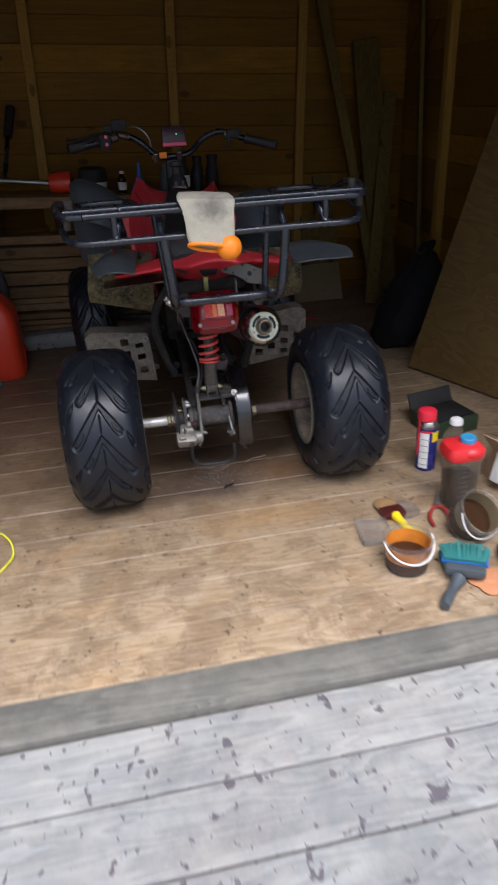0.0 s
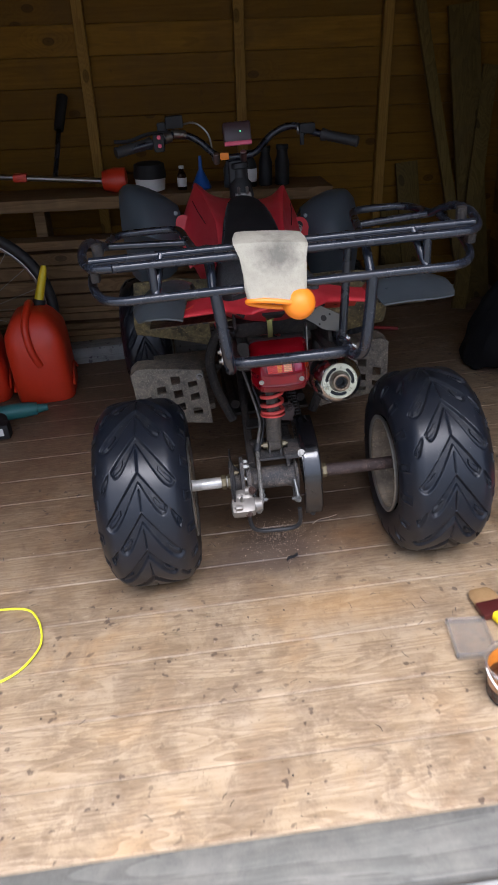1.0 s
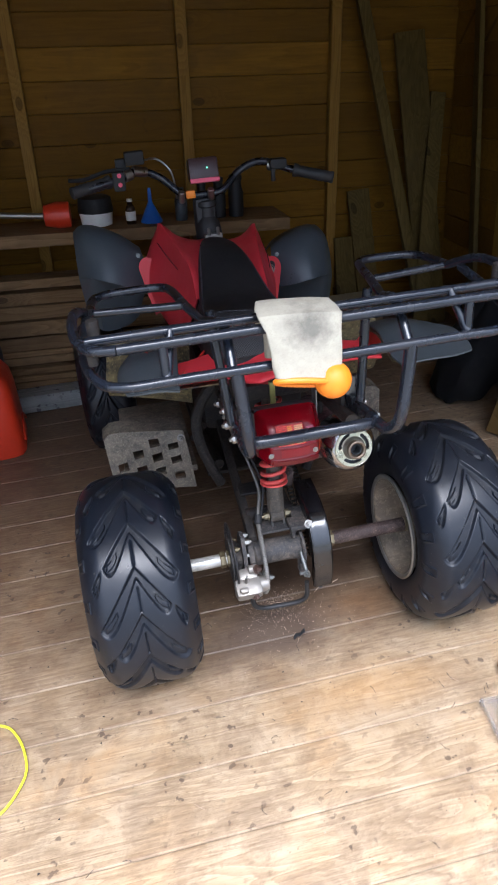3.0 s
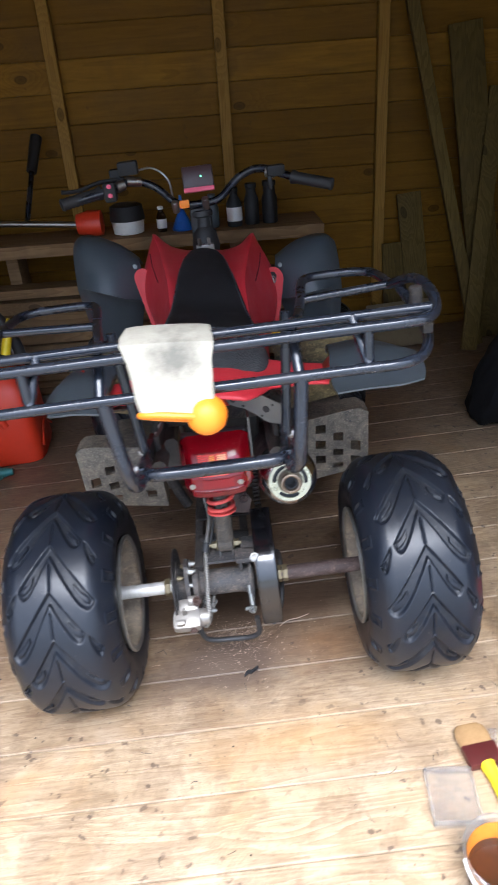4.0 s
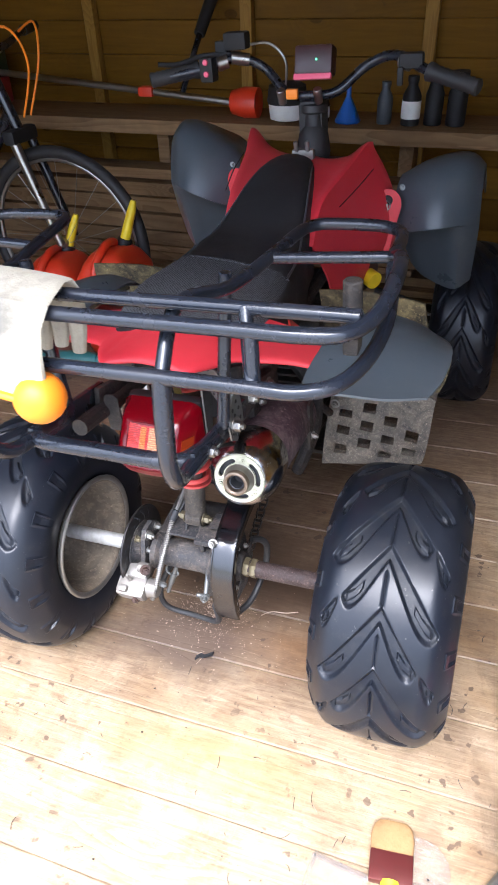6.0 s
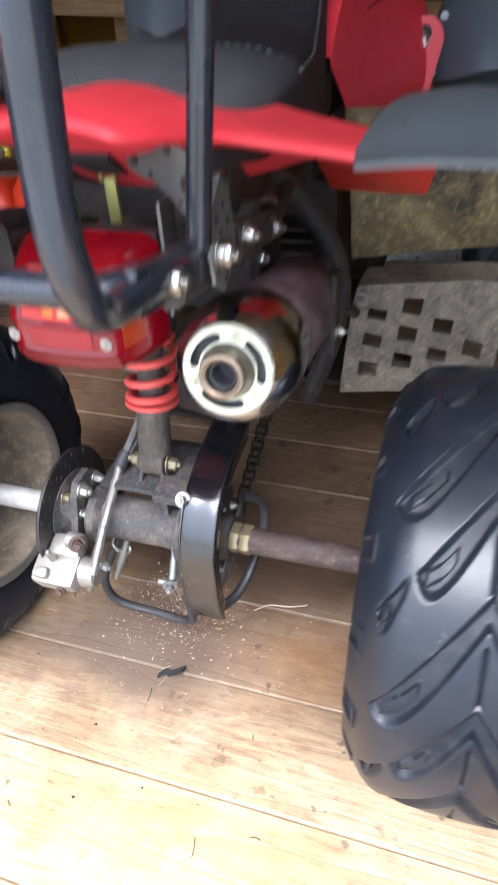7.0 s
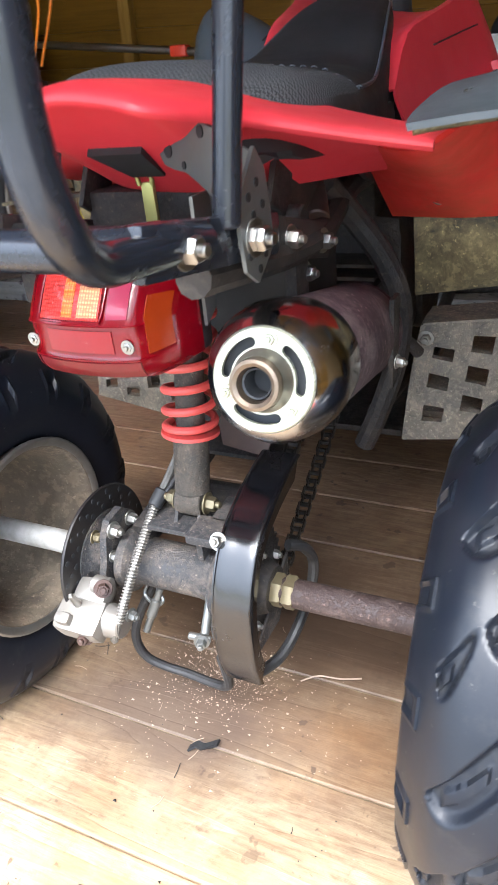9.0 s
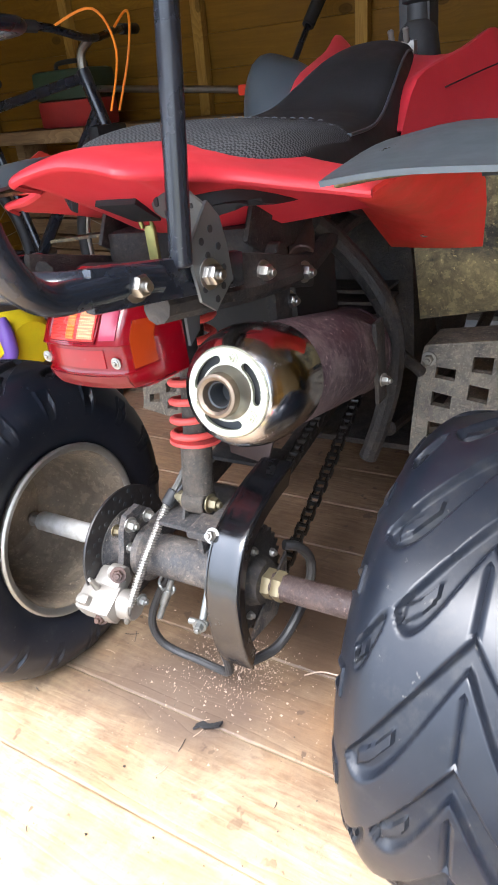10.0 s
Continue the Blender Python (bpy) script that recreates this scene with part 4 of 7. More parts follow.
    # chain: two runs of links towards the engine
    for (y0, z0), (y1, z1), n in (((AY - 0.010, AZ + 0.066), (2.14, 0.392), 34), ((AY + 0.030, AZ - 0.060), (2.14, 0.352), 34)):
        p, q = Vector((sx + 0.0025, y0, z0)), Vector((sx + 0.0025, y1, z1))
        rot = Matrix.Rotation(math.atan2(z1 - z0, y1 - y0), 3, "X")
        for k in range(n):
            u = (k + 0.5) / n
            c = p.lerp(q, u) - Vector((0, 0, 0.010 * math.sin(math.pi * u) * (z0 < AZ)))
            lk = G()
            w = 0.0075 if k % 2 else 0.0052
            for e in (-1, 1):
                lk.box(c + Vector((e * w, 0, 0)), (0.0017, 0.0155, 0.0095), 0.0007, rot)
            d2 = rot @ Vector((0, 0.0058, 0))
            lk.cyl(c - d2 + Vector((-w - 0.001, 0, 0)), c - d2 + Vector((w + 0.001, 0, 0)), 0.0034, seg=8, bevel=0)
            part("chain_link", lk, M_CHAIN, bike)
    # bent rod under the axle, and the hoop beside the chain wheel
    loop = [(0.130, 1.735, 0.200), (0.128, 1.735, 0.185), (0.114, 1.722, 0.155), (0.106, 1.711, 0.128), (0.106, 1.708, 0.104), (0.114, 1.711, 0.080), (0.136, 1.716, 0.066), (0.165, 1.718, 0.062), (0.205, 1.712, 0.066), (0.228, 1.704, 0.078), (0.237, 1.697, 0.100), (0.236, 1.690, 0.145)]
    part("guard_loop", G().tube(loop, 0.0058, 10, 6), M_RUBBLACK, bike, "bent black rubber-covered loop under the axle")
    hoop = [(0.270, 1.695, 0.120), (0.288, 1.735, 0.116), (0.298, 1.772, 0.134), (0.303, 1.808, 0.162), (0.303, 1.822, 0.196), (0.298, 1.806, 0.228), (0.285, 1.790, 0.240)]
    part("guard_hoop", G().tube(hoop, 0.0066, 10, 6), M_RUBBLACK, bike, "black hoop beside the chain sprocket")
    part("hoop_plate", G().prism([(-0.040, -0.070), (0.030, -0.078), (0.066, -0.040), (0.072, -0.006), (0.030, -0.030)], (X0 + 0.066, AY, AZ), (0, 1, 0), (0, 0, 1), 0.003), M_HOUSE, bike)
    part("spring_hook", G().tube([(0.128, 1.730, 0.196), (0.122, 1.722, 0.180), (0.140, 1.716, 0.172), (0.150, 1.718, 0.180), (0.142, 1.724, 0.186)], 0.0024, 8), M_GALV, bike)
    part("hook_rod", G().cyl((0.147, 1.722, 0.196), (0.130, 1.700, 0.140), 0.0044).cyl((0.143, 1.716, 0.182), (0.136, 1.707, 0.160), 0.0062), M_GALV, bike)
    # brake hose: a coiled sleeve below, braid above
    hose = [(0.124, 1.650, 0.176), (0.131, 1.645, 0.182), (0.136, 1.650, 0.202), (0.139, 1.690, 0.246), (0.141, 1.730, 0.280), (0.142, 1.755, 0.300)]
    part("brake_hose", G().tube(hose, 0.0040, 10, 6), M_HOSE, bike, "steel brake hose in a coiled sleeve")
    pts = []
    hs = [Vector(p) for p in hose[2:]]
    n = 0
    for a, b in zip(hs, hs[1:]):
        d = (b - a).normalized()
        q = d.to_track_quat("Z", "Y").to_matrix()
        turns = max(2, int((b - a).length / 0.0034))
        for k in range(turns * 8):
            an = 2 * math.pi * k / 8
            pts.append(a.lerp(b, k / (turns * 8)) + q @ Vector((0.0048 * math.cos(an), 0.0048 * math.sin(an), 0)))
    part("hose_coil", G().tube(pts, 0.0013, 5, 1), M_ALU, bike, "bright coil round the brake hose")
    part("hose_tie", G().cyl((0.141, 1.748, 0.294), (0.146, 1.764, 0.308), 0.0085), M_RUBBLACK, bike)
    up = [(0.142, 1.755, 0.300), (0.150, 1.775, 0.322), (0.158, 1.800, 0.360), (0.140, 1.86, 0.43), (0.10, 2.0, 0.56)]
    part("brake_hose", G().tube(up, [0.0046, 0.0046, 0.0040, 0.0035, 0.0035], 8, 6), M_HOSE, bike)
    part("brake_wire", G().tube([(0.148, 1.752, 0.300), (0.163, 1.785, 0.330), (0.168, 1.802, 0.372), (0.150, 1.86, 0.43)], 0.0030, 8, 6), M_RUBBLACK, bike)


def suspension():
    a, b = Vector((X0 - 0.022, AY + 0.026, 0.306)), Vector((X0 - 0.012, AY + 0.080, 0.645))
    d = (b - a).normalized()
    s = part("shock_absorber", G().cyl(a + d * 0.012, a + d * 0.086, 0.0195).cyl(a + d * 0.08, a + d * 0.33, 0.0155), M_SHOCK, bike, "shock absorber with red coil spring")
    pts = []
    q = d.to_track_quat("Z", "Y").to_matrix()
    turns = 11.0
    for k in range(int(turns * 18)):
        u = k / (turns * 18)
        an = 2 * math.pi * turns * u
        lift = 0.088 + 0.240 * max(0.0, (u - 0.05) / 0.95) + 0.006 * min(1, u / 0.05)
        pts.append(a + d * lift + q @ Vector((0.0265 * math.cos(an), 0.0265 * math.sin(an), 0)))
    part("coil_spring", G().tube(pts, 0.0045, 10, 1), M_SPRING, s, "faded red coil spring")
    part("spring_seat", G().lathe([(0.018, 0), (0.0315, 0.001), (0.0315, 0.005), (0.02, 0.007)], a + d * 0.079, d, 28), M_SPRING, s)
    part("shock_eye", G().cyl(a + Vector((-0.016, 0, 0)), a + Vector((0.016, 0, 0)), 0.0175), M_SHOCK, s)
    part("shock_bolt", hexbolt(a + Vector((0.018, -0.002, 0)), (1, 0, 0), 0.0085, 0.012), M_BRASS, s)
    part("shock_bolt", hexbolt(a + Vector((-0.018, -0.002, 0)), (-1, 0, 0), 0.0085, 0.012), M_BRASS, s)
    # cradle for the shock on the swing arm, with the cross plate before it
    bx = a.x - X0
    g = G().box((a.x, AY + 0.020, 0.283), (0.088, 0.058, 0.007), 0.002).box((a.x + 0.056, AY + 0.024, 0.292), (0.048, 0.050, 0.022), 0.004)
    for e in (-1, 1):
        g.prism([(-0.026, -0.026), (0.024, -0.026), (0.014, 0.006), (-0.010, 0.010)], (a.x + e * 0.014 - 0.002, AY + 0.026, 0.300), (0, 1, 0), (0, 0, 1), 0.004)
    part("shock_bracket", g, M_HOUSE, bike)
    g = G()
    for e, w in ((-0.086, 0.020), (0.020, 0.018)):
        bar_between(g, L((e, AY + 0.004, AZ + 0.030))[0], L((e * 0.86, 2.2, 0.335))[0], w, 0.034, 0.004)
    part("swingarm", g, M_FRAME, bike, "black steel swing arm")
    part("swingarm_brace", G().cyl(L((-0.085, AY + 0.085, AZ + 0.050))[0], L((0.03, AY + 0.085, AZ + 0.050))[0], 0.016).box(L((-0.025, AY + 0.16, AZ + 0.075))[0], (0.12, 0.05, 0.006), 0.002), M_FRAME, bike)


def exhaust():
    a, b = Vector((0.3362, 1.6480, 0.5150)), Vector((0.3235, 1.960, 0.4420))
    d = (b - a).normalized()
    m = part("muffler", G().lathe([(0.050, 0.074), (0.0535, 0.079), (0.0545, 0.086), (0.0545, 0.292), (0.051, 0.306), (0.02, 0.312)], a, d, 48), M_MUFF, bike, "brown-purple mud-flecked exhaust muffler")
    part("end_cap", G().lathe([(0.038, 0.002), (0.0415, 0.000), (0.0480, 0.005), (0.0545, 0.018), (0.0578, 0.036), (0.0578, 0.056), (0.0562, 0.074), (0.0548, 0.086), (0.0535, 0.086)], a, d, 48, False), M_CHROME, m, "chrome end cap spotted with dirt")
    part("body_seam", G().lathe([(0.0548, 0.288), (0.0560, 0.290), (0.0560, 0.294), (0.0548, 0.296)], a, d, 40, False), M_MUFF, m)
    # pale ring with three long slots, about the outlet
    q = d.to_track_quat("Z", "Y").to_matrix()
    face = lambda r, an, z: a + q @ Vector((r * math.cos(an), r * math.sin(an), z))
    r0, r1, r2, r3 = 0.0180, 0.0262, 0.0340, 0.0408
    g = G().lathe([(r0, -0.001), (r0 + 0.001, -0.002), (r1, -0.002), (r1, 0.002), (r0, 0.002)], a, d, 72, False)
    g.lathe([(r2, 0.002), (r2, -0.002), (r3 - 0.0012, -0.002), (r3, -0.0008), (r3, 0.002)], a, d, 72, False)
    rm, rc, reach = (r1 + r2) / 2, (r2 - r1) / 2, radians(31)
    for c in (40, 160, 280):
        # the web between two slots, whose ends are round
        rows = []
        for k in range(11):
            r = r1 + (r2 - r1) * k / 10
            e = reach + math.sqrt(max(0.0, rc * rc - (r - rm) ** 2)) / rm
            a0, a1 = radians(c) + e, radians(c + 120) - e
            rows.append([face(r, a0 + (a1 - a0) * f / 12, 0.0) for f in range(13)])
        g.sheet(rows, 0.004)
    part("slotted_ring", g, M_CREAM, m, "pale plated ring with slots")
    part("ring_backing", G().lathe([(0.01, 0.008), (0.041, 0.008), (0.041, 0.011)], a, d, 30), M_SLATE, m)
    for c in (100, 220, 340):
        part("ring_screw", hexbolt(face(0.0318, radians(c), -0.002), -d, 0.0042, 0.0030), M_CREAM, m)
    part("outlet_collar", G().lathe([(0.0255, -0.001), (0.0240, -0.003), (0.0214, -0.007), (0.0206, -0.014)], a, d, 40, False), M_STEEL, m)
    lip = [(0.0198, -0.006), (0.0202, -0.017), (0.0192, -0.0210), (0.0166, -0.0220), (0.0138, -0.0200), (0.0128, -0.015), (0.0126, 0.010)]
    part("outlet_pipe", G().lathe(lip, a, d, 40, False), M_HEAT, m, "heat-browned outlet pipe")
    part("pipe_bore", G().pipe(a - d * 0.013, a + d * 0.02, 0.0124, 0.002, 30), M_SLATE, m)
    part("pipe_end", G().lathe([(0.002, 0.016), (0.0124, 0.016), (0.0124, 0.019)], a, d, 20), M_BLACK, m)
    part("muffler_bracket", G().box((X0 + 0.10, 1.80, 0.53), (0.012, 0.034, 0.070), 0.003), M_FRAME, m)
    part("muffler_clamp", G().box((a + d * 0.262 + Vector((0.052, 0.0, -0.004))), (0.006, 0.026, 0.100), 0.002), M_FRAME, m)
    part("clamp_bolt", hexbolt(a + d * 0.262 + Vector((0.056, -0.002, -0.026)), (1, -0.2, 0), 0.0055, 0.009), M_ZINC, m)


def tail_light():
    cx = X0 - 0.007
    squash = lambda z: 0.548 + (z - 0.540) * 0.89
    prof = [(1.69, 0.503), (1.660, 0.501), (1.632, 0.504), (1.618, 0.510), (1.613, 0.518), (1.6108, 0.527), (1.6122, 0.529), (1.6130, 0.531), (1.6130, 0.556), (1.6108, 0.558), (1.617, 0.570), (1.628, 0.588), (1.638, 0.602), (1.648, 0.610), (1.664, 0.615), (1.69, 0.617)]
    prof = [(y, squash(z)) for y, z in prof]

    def surf(x, y, z, out=0.0):
        """Flat face with a chamfered end on each side."""
        e = max(0.0, abs(x) - 0.047) / 0.016
        y2 = min(1.69, y + 0.024 * e**1.15 + 3.2 * x * x)
        return (cx + x + (out * 0.8 if e > 0.2 else 0) * (1 if x > 0 else -1), y2 - out - 0.003, 0.558 + (z - 0.558) * (1 - 0.10 * e**2))

    def at(z):
        for (y0, z0), (y1, z1) in zip(prof[3:], prof[4:]):
            if z0 <= z <= z1:
                return y0 + (y1 - y0) * (z - z0) / max(1e-6, z1 - z0)

    xs = [-0.065, -0.0635, -0.060, -0.055, -0.0495, -0.046, -0.038, -0.03, -0.015, 0, 0.015, 0.03, 0.038, 0.046, 0.0495, 0.055, 0.060, 0.0635, 0.065]
    t = part("tail_light", G().rings([[surf(x, y, z) for y, z in prof] for x in xs]), M_LENS, bike, "deep red tail lamp with amber side lens and reflector")
    patch = lambda x0, x1, z0, z1, o: G().sheet([[surf(x0 + (x1 - x0) * k / 8, at(z0 + (z1 - z0) * i / 6), z0 + (z1 - z0) * i / 6, o) for k in range(9)] for i in range(7)], 0.0015)
    part("reflector", patch(-0.032, 0.022, 0.5680, 0.6020, 0.0012), M_REFL, t, "bright red honeycomb reflector")
    rim = [surf(x, at(z), z, 0.0016) for x, z in ((-0.033, 0.567), (-0.033, 0.6025), (0.023, 0.6025), (0.023, 0.567))]
    part("reflector_rim", G().tube(rim, 0.0011, 6, 4, True, 0.1), M_LENS, t)
    # thin overlays paint the returned light's glints into the reflector's colour
    part("reflector_facet", patch(0.0035, 0.0205, 0.5700, 0.6000, 0.0016), M_PALEGLINT, t, "pale glint painted on the reflector")
    part("reflector_facet", patch(-0.0105, -0.001, 0.5700, 0.6000, 0.0016), M_GOLDGLINT, t, "golden glint painted on the reflector")
    # overlay paints the sky's pale reflection on the lens beside the reflector
    part("clear_window", patch(0.0275, 0.0435, 0.5685, 0.594, 0.0008), M_SKYGLINT, t, "pale pink sky reflection painted on the lens")
    part("stop_lens", patch(-0.028, 0.030, 0.5425, 0.5600, 0.0003), M_STOP, t, "brighter red lamp window")
    part("lower_lens", patch(-0.0490, 0.0485, 0.5222, 0.5355, 0.0005), M_DULL, t, "dusty lower lamp window")
    for z in (0.5635, 0.537):
        part("lens_seam", G().tube([surf(x, at(z), z, 0.0004) for x in xs[3:-3]], 0.0007, 6, 3), M_LENS, t)
    part("side_lens", patch(0.0520, 0.0627, 0.540, 0.582, 0.001), M_AMBER, t, "amber side lens")
    for x in (-0.0475, 0.0415):
        part("lens_screw", hexbolt(surf(x, 1.6120, 0.548, 0.0005), (0, -1, 0), 0.0038, 0.002), M_STEEL, t)
    part("lamp_base", G().box((cx, 1.700, 0.566), (0.126, 0.02, 0.100), 0.006), M_BLACK, t)
    part("lamp_bracket", G().prism([(-0.012, -0.05), (0.006, -0.040), (0.016, 0.0), (0.016, 0.05), (-0.012, 0.05)], (cx + 0.067, 1.700, 0.590), (0, 1, 0), (0, 0, 1), 0.003), M_GALV, t)
    part("lamp_tab", G().prism([(-0.012, -0.03), (0.012, -0.03), (0.013, 0.03), (0.006, 0.036), (-0.006, 0.036), (-0.012, 0.03)], (cx - 0.079, 1.668, 0.590), (1, 0, 0), (0, 0, 1), 0.003), M_FRAME, t)


def rack():
    r = 0.0082
    tuck = lambda *pts: L(*[(x - (0.020 if x > 0.3 else 0) + (0.008 if x < -0.3 else 0), y, z) for x, y, z in pts])
    top, low = 0.872, 0.816
    g = G().tube(tuck((-0.315, 1.447, top), (-0.2, 1.447, top), (0.2, 1.447, top), (0.315, 1.447, top), (0.352, 1.46, top), (0.372, 1.50, top + 0.003), (0.378, 1.56, top + 0.012), (0.372, 1.63, top + 0.008), (0.354, 1.70, 0.853)), r, 14, 5)
    rk = part("rack", g, M_TUBE, bike, "black tubular steel luggage rack")
    rk.name = "rack"
    part("rack_tube", G().tube(tuck((-0.315, 1.447, top), (-0.352, 1.46, top), (-0.372, 1.50, top + 0.003), (-0.378, 1.56, top + 0.012), (-0.372, 1.63, top + 0.008), (-0.354, 1.70, 0.853)), r, 14, 5), M_TUBE, rk)
    part("rack_tube", G().tube(tuck((-0.36, 1.66, 0.858), (-0.37, 1.56, low + 0.018), (-0.355, 1.48, low + 0.004), (-0.315, 1.44, low), (-0.2, 1.437, low), (0.2, 1.437, low), (0.315, 1.44, low), (0.355, 1.48, low + 0.004), (0.37, 1.56, low + 0.018), (0.36, 1.66, 0.858)), r, 14, 5), M_TUBE, rk)
    part("rack_tube", G().cyl(tuck((-0.36, 1.482, 0.878))[0], tuck((0.36, 1.482, 0.878))[0], r * 0.95, seg=14), M_TUBE, rk)
    for s in (-1, 1):
        side = [(0.354, 1.70, 0.853), (0.352, 1.78, 0.849), (0.343, 1.812, 0.848), (0.318, 1.828, 0.848), (0.26, 1.832, 0.848), (0.218, 1.830, 0.848), (0.198, 1.815, 0.848), (0.188, 1.775, 0.848), (0.178, 1.70, 0.846), (0.160, 1.60, 0.846), (0.142, 1.50, 0.868), (0.142, 1.445, low)]
        part("rack_tube", G().tube(tuck(*[(s * x, y, z) for x, y, z in side]), r, 14, 5, False, 0.42), M_TUBE, rk)
        part("rack_tube", G().cyl(L((s * 0.178, 1.70, 0.845))[0], tuck((s * 0.354, 1.705, 0.852))[0], r * 0.9, seg=14), M_TUBE, rk)
        part("rack_post", G().cyl(L((s * 0.242, 1.445, low))[0], L((s * 0.242, 1.447, top))[0], 0.0075, seg=14), M_TUBE, rk)
        part("rack_tube", G().cyl(L((s * 0.242, 1.44, low))[0], L((s * 0.225, 1.482, 0.88))[0], 0.0075, seg=14), M_TUBE, rk)
        part("rack_post", G().cyl(tuck((s * 0.345, 1.51, 0.856))[0], tuck((s * 0.345, 1.51, 0.902))[0], 0.0098, seg=14), M_FRAME, rk)
        part("corner_lug", G().box(tuck((s * 0.352, 1.478, 0.856))[0], (0.016, 0.022, 0.026), 0.005), M_FRAME, rk)
        # rear leg, bent forward into the flattened bar bolted to the frame
        lx = 0.006 if s > 0 else 0.0
        leg = [(0.138, 1.439, low), (0.133, 1.437, 0.76), (0.128, 1.439, 0.705), (0.125, 1.452, 0.668), (0.123, 1.480, 0.647), (0.122, 1.515, 0.641), (0.122, 1.545, 0.638)]
        part("rack_leg", G().tube(L(*[(s * (x + lx * (z > 0.65)), y, z) for x, y, z in leg]), 0.0108, 16, 6), M_TUBE, rk)
        part("rack_leg", G().cyl(L((s * 0.1445, 1.630, 0.852))[0], L((s * 0.1258, 1.613, 0.634))[0], 0.0086, 0.0090, 16), M_TUBE, rk)
        g = bar_between(G(), L((s * 0.1215, 1.515, 0.6415))[0], L((s * 0.1215, 1.700, 0.6115))[0], 0.011, 0.031, 0.005)
        bar = part("rack_bar", g, M_TUBE, rk, "flat black bar bolted to the frame")
        g = bar_between(G(), L((s * 0.1105, 1.665, 0.617))[0], L((s * 0.1085, 1.862, 0.568))[0], 0.010, 0.034, 0.004)
        lug = part("frame_lug", g, M_FRAME, rk, "dirty frame lug behind the bar")
        for y, z in ((1.556, 0.635), (1.637, 0.622)):
            part("rack_bolt", hexbolt(L((s * 0.1270, y, z))[0], (s, -0.15, 0), 0.0082, 0.011), M_STEEL, bar)
        for y, z in ((1.750, 0.595), (1.834, 0.574)):
            part("rack_bolt", hexbolt(L((s * 0.1145, y, z))[0], (s, -0.15, 0), 0.0078, 0.010), M_STEEL, lug)
        part("hanger", G().box(L((s * 0.098, 1.812, 0.545))[0], (0.006, 0.026, 0.085), 0.002), M_RUST, lug)
        part("hanger_bolt", hexbolt(L((s * 0.101, 1.817, 0.548))[0], (s, -0.2, 0), 0.0075, 0.011), M_STEEL, lug)
        part("seat_strut", bar_between(G(), L((s * 0.094, 1.775, 0.612))[0], L((s * 0.094, 1.800, 0.655))[0], 0.006, 0.040, 0.002), M_FRAME, lug)
    part("cross_bar", G().tube(tuck((-0.122, 1.585, 0.632), (-0.120, 1.540, 0.642), (-0.108, 1.515, 0.644), (-0.08, 1.508, 0.645), (0, 1.508, 0.645), (0.08, 1.508, 0.645), (0.108, 1.515, 0.644), (0.120, 1.540, 0.642), (0.122, 1.585, 0.632)), 0.0115, 16, 6), M_TUBE, rk)
    # perforated bracket, bent round the right leg
    u = Vector((-0.849, 0.529, 0.0))
    fan = [(0.0, 0.672), (0.0205, 0.678), (0.043, 0.686), (0.067, 0.692), (0.086, 0.695), (0.101, 0.692), (0.113, 0.684), (0.122, 0.674), (0.125, 0.667), (0.119, 0.660), (0.103, 0.657), (0.087, 0.656), (0.074, 0.651), (0.060, 0.645), (0.047, 0.637), (0.036, 0.634), (0.012, 0.634), (0.0, 0.632)]
    g = G().prism(fan, (0.3410, 1.648, 0.0), u, (0, 0, 1), 0.0026)
    g.prism([(1.650, 0.676), (1.664, 0.662), (1.670, 0.636), (1.672, 0.610), (1.642, 0.591), (1.624, 0.603), (1.619, 0.630), (1.622, 0.650)], (0.3395, 0, 0), (0, 1, 0), (0, 0, 1), 0.0028)
    br = part("perforated_bracket", g, M_GALV, rk, "perforated galvanised bracket")
    for y, z in ((1.634, 0.648), (1.648, 0.655), (1.640, 0.636), (1.656, 0.640), (1.630, 0.612), (1.645, 0.600), (1.660, 0.622), (1.656, 0.608)):
        part("bracket_hole", G().cyl((0.3385, y, z), (0.3432, y, z), 0.0030, seg=10, bevel=0), M_BLACK, br)
    part("bracket_bolt", hexbolt((0.3425, 1.638, 0.622), (1, -0.15, 0), 0.0085, 0.011), M_STEEL, br)
    n = u.cross(Vector((0, 0, 1))).normalized()
    for along, z, r in ((0.110, 0.671, 0.0058), (0.060, 0.684, 0.0042), (0.040, 0.661, 0.0068), (0.088, 0.661, 0.0028), (0.026, 0.671, 0.0022), (0.100, 0.684, 0.0022), (0.050, 0.646, 0.0022)):
        p = Vector((0.3410, 1.648, z)) + u * along
        part("bracket_hole", G().cyl(p - n * 0.001, p + n * 0.0036, r, seg=16, bevel=0), M_BLACK, br)


def lean(g):
    """The plastic body hangs a little to its right, more so at the front."""
    g.v = [(x, y, z - 0.115 * (x - X0)) for x, y, z in g.v]
    return g


def lean_rear(g):
    """The rear fender sags on its right side only."""
    g.v = [(x, y, z - 0.115 * max(0.0, x - X0)) for x, y, z in g.v]
    return g


def mirrored(rows):
    return [[(2 * X0 - x, y, z) for x, y, z in r] for r in rows]


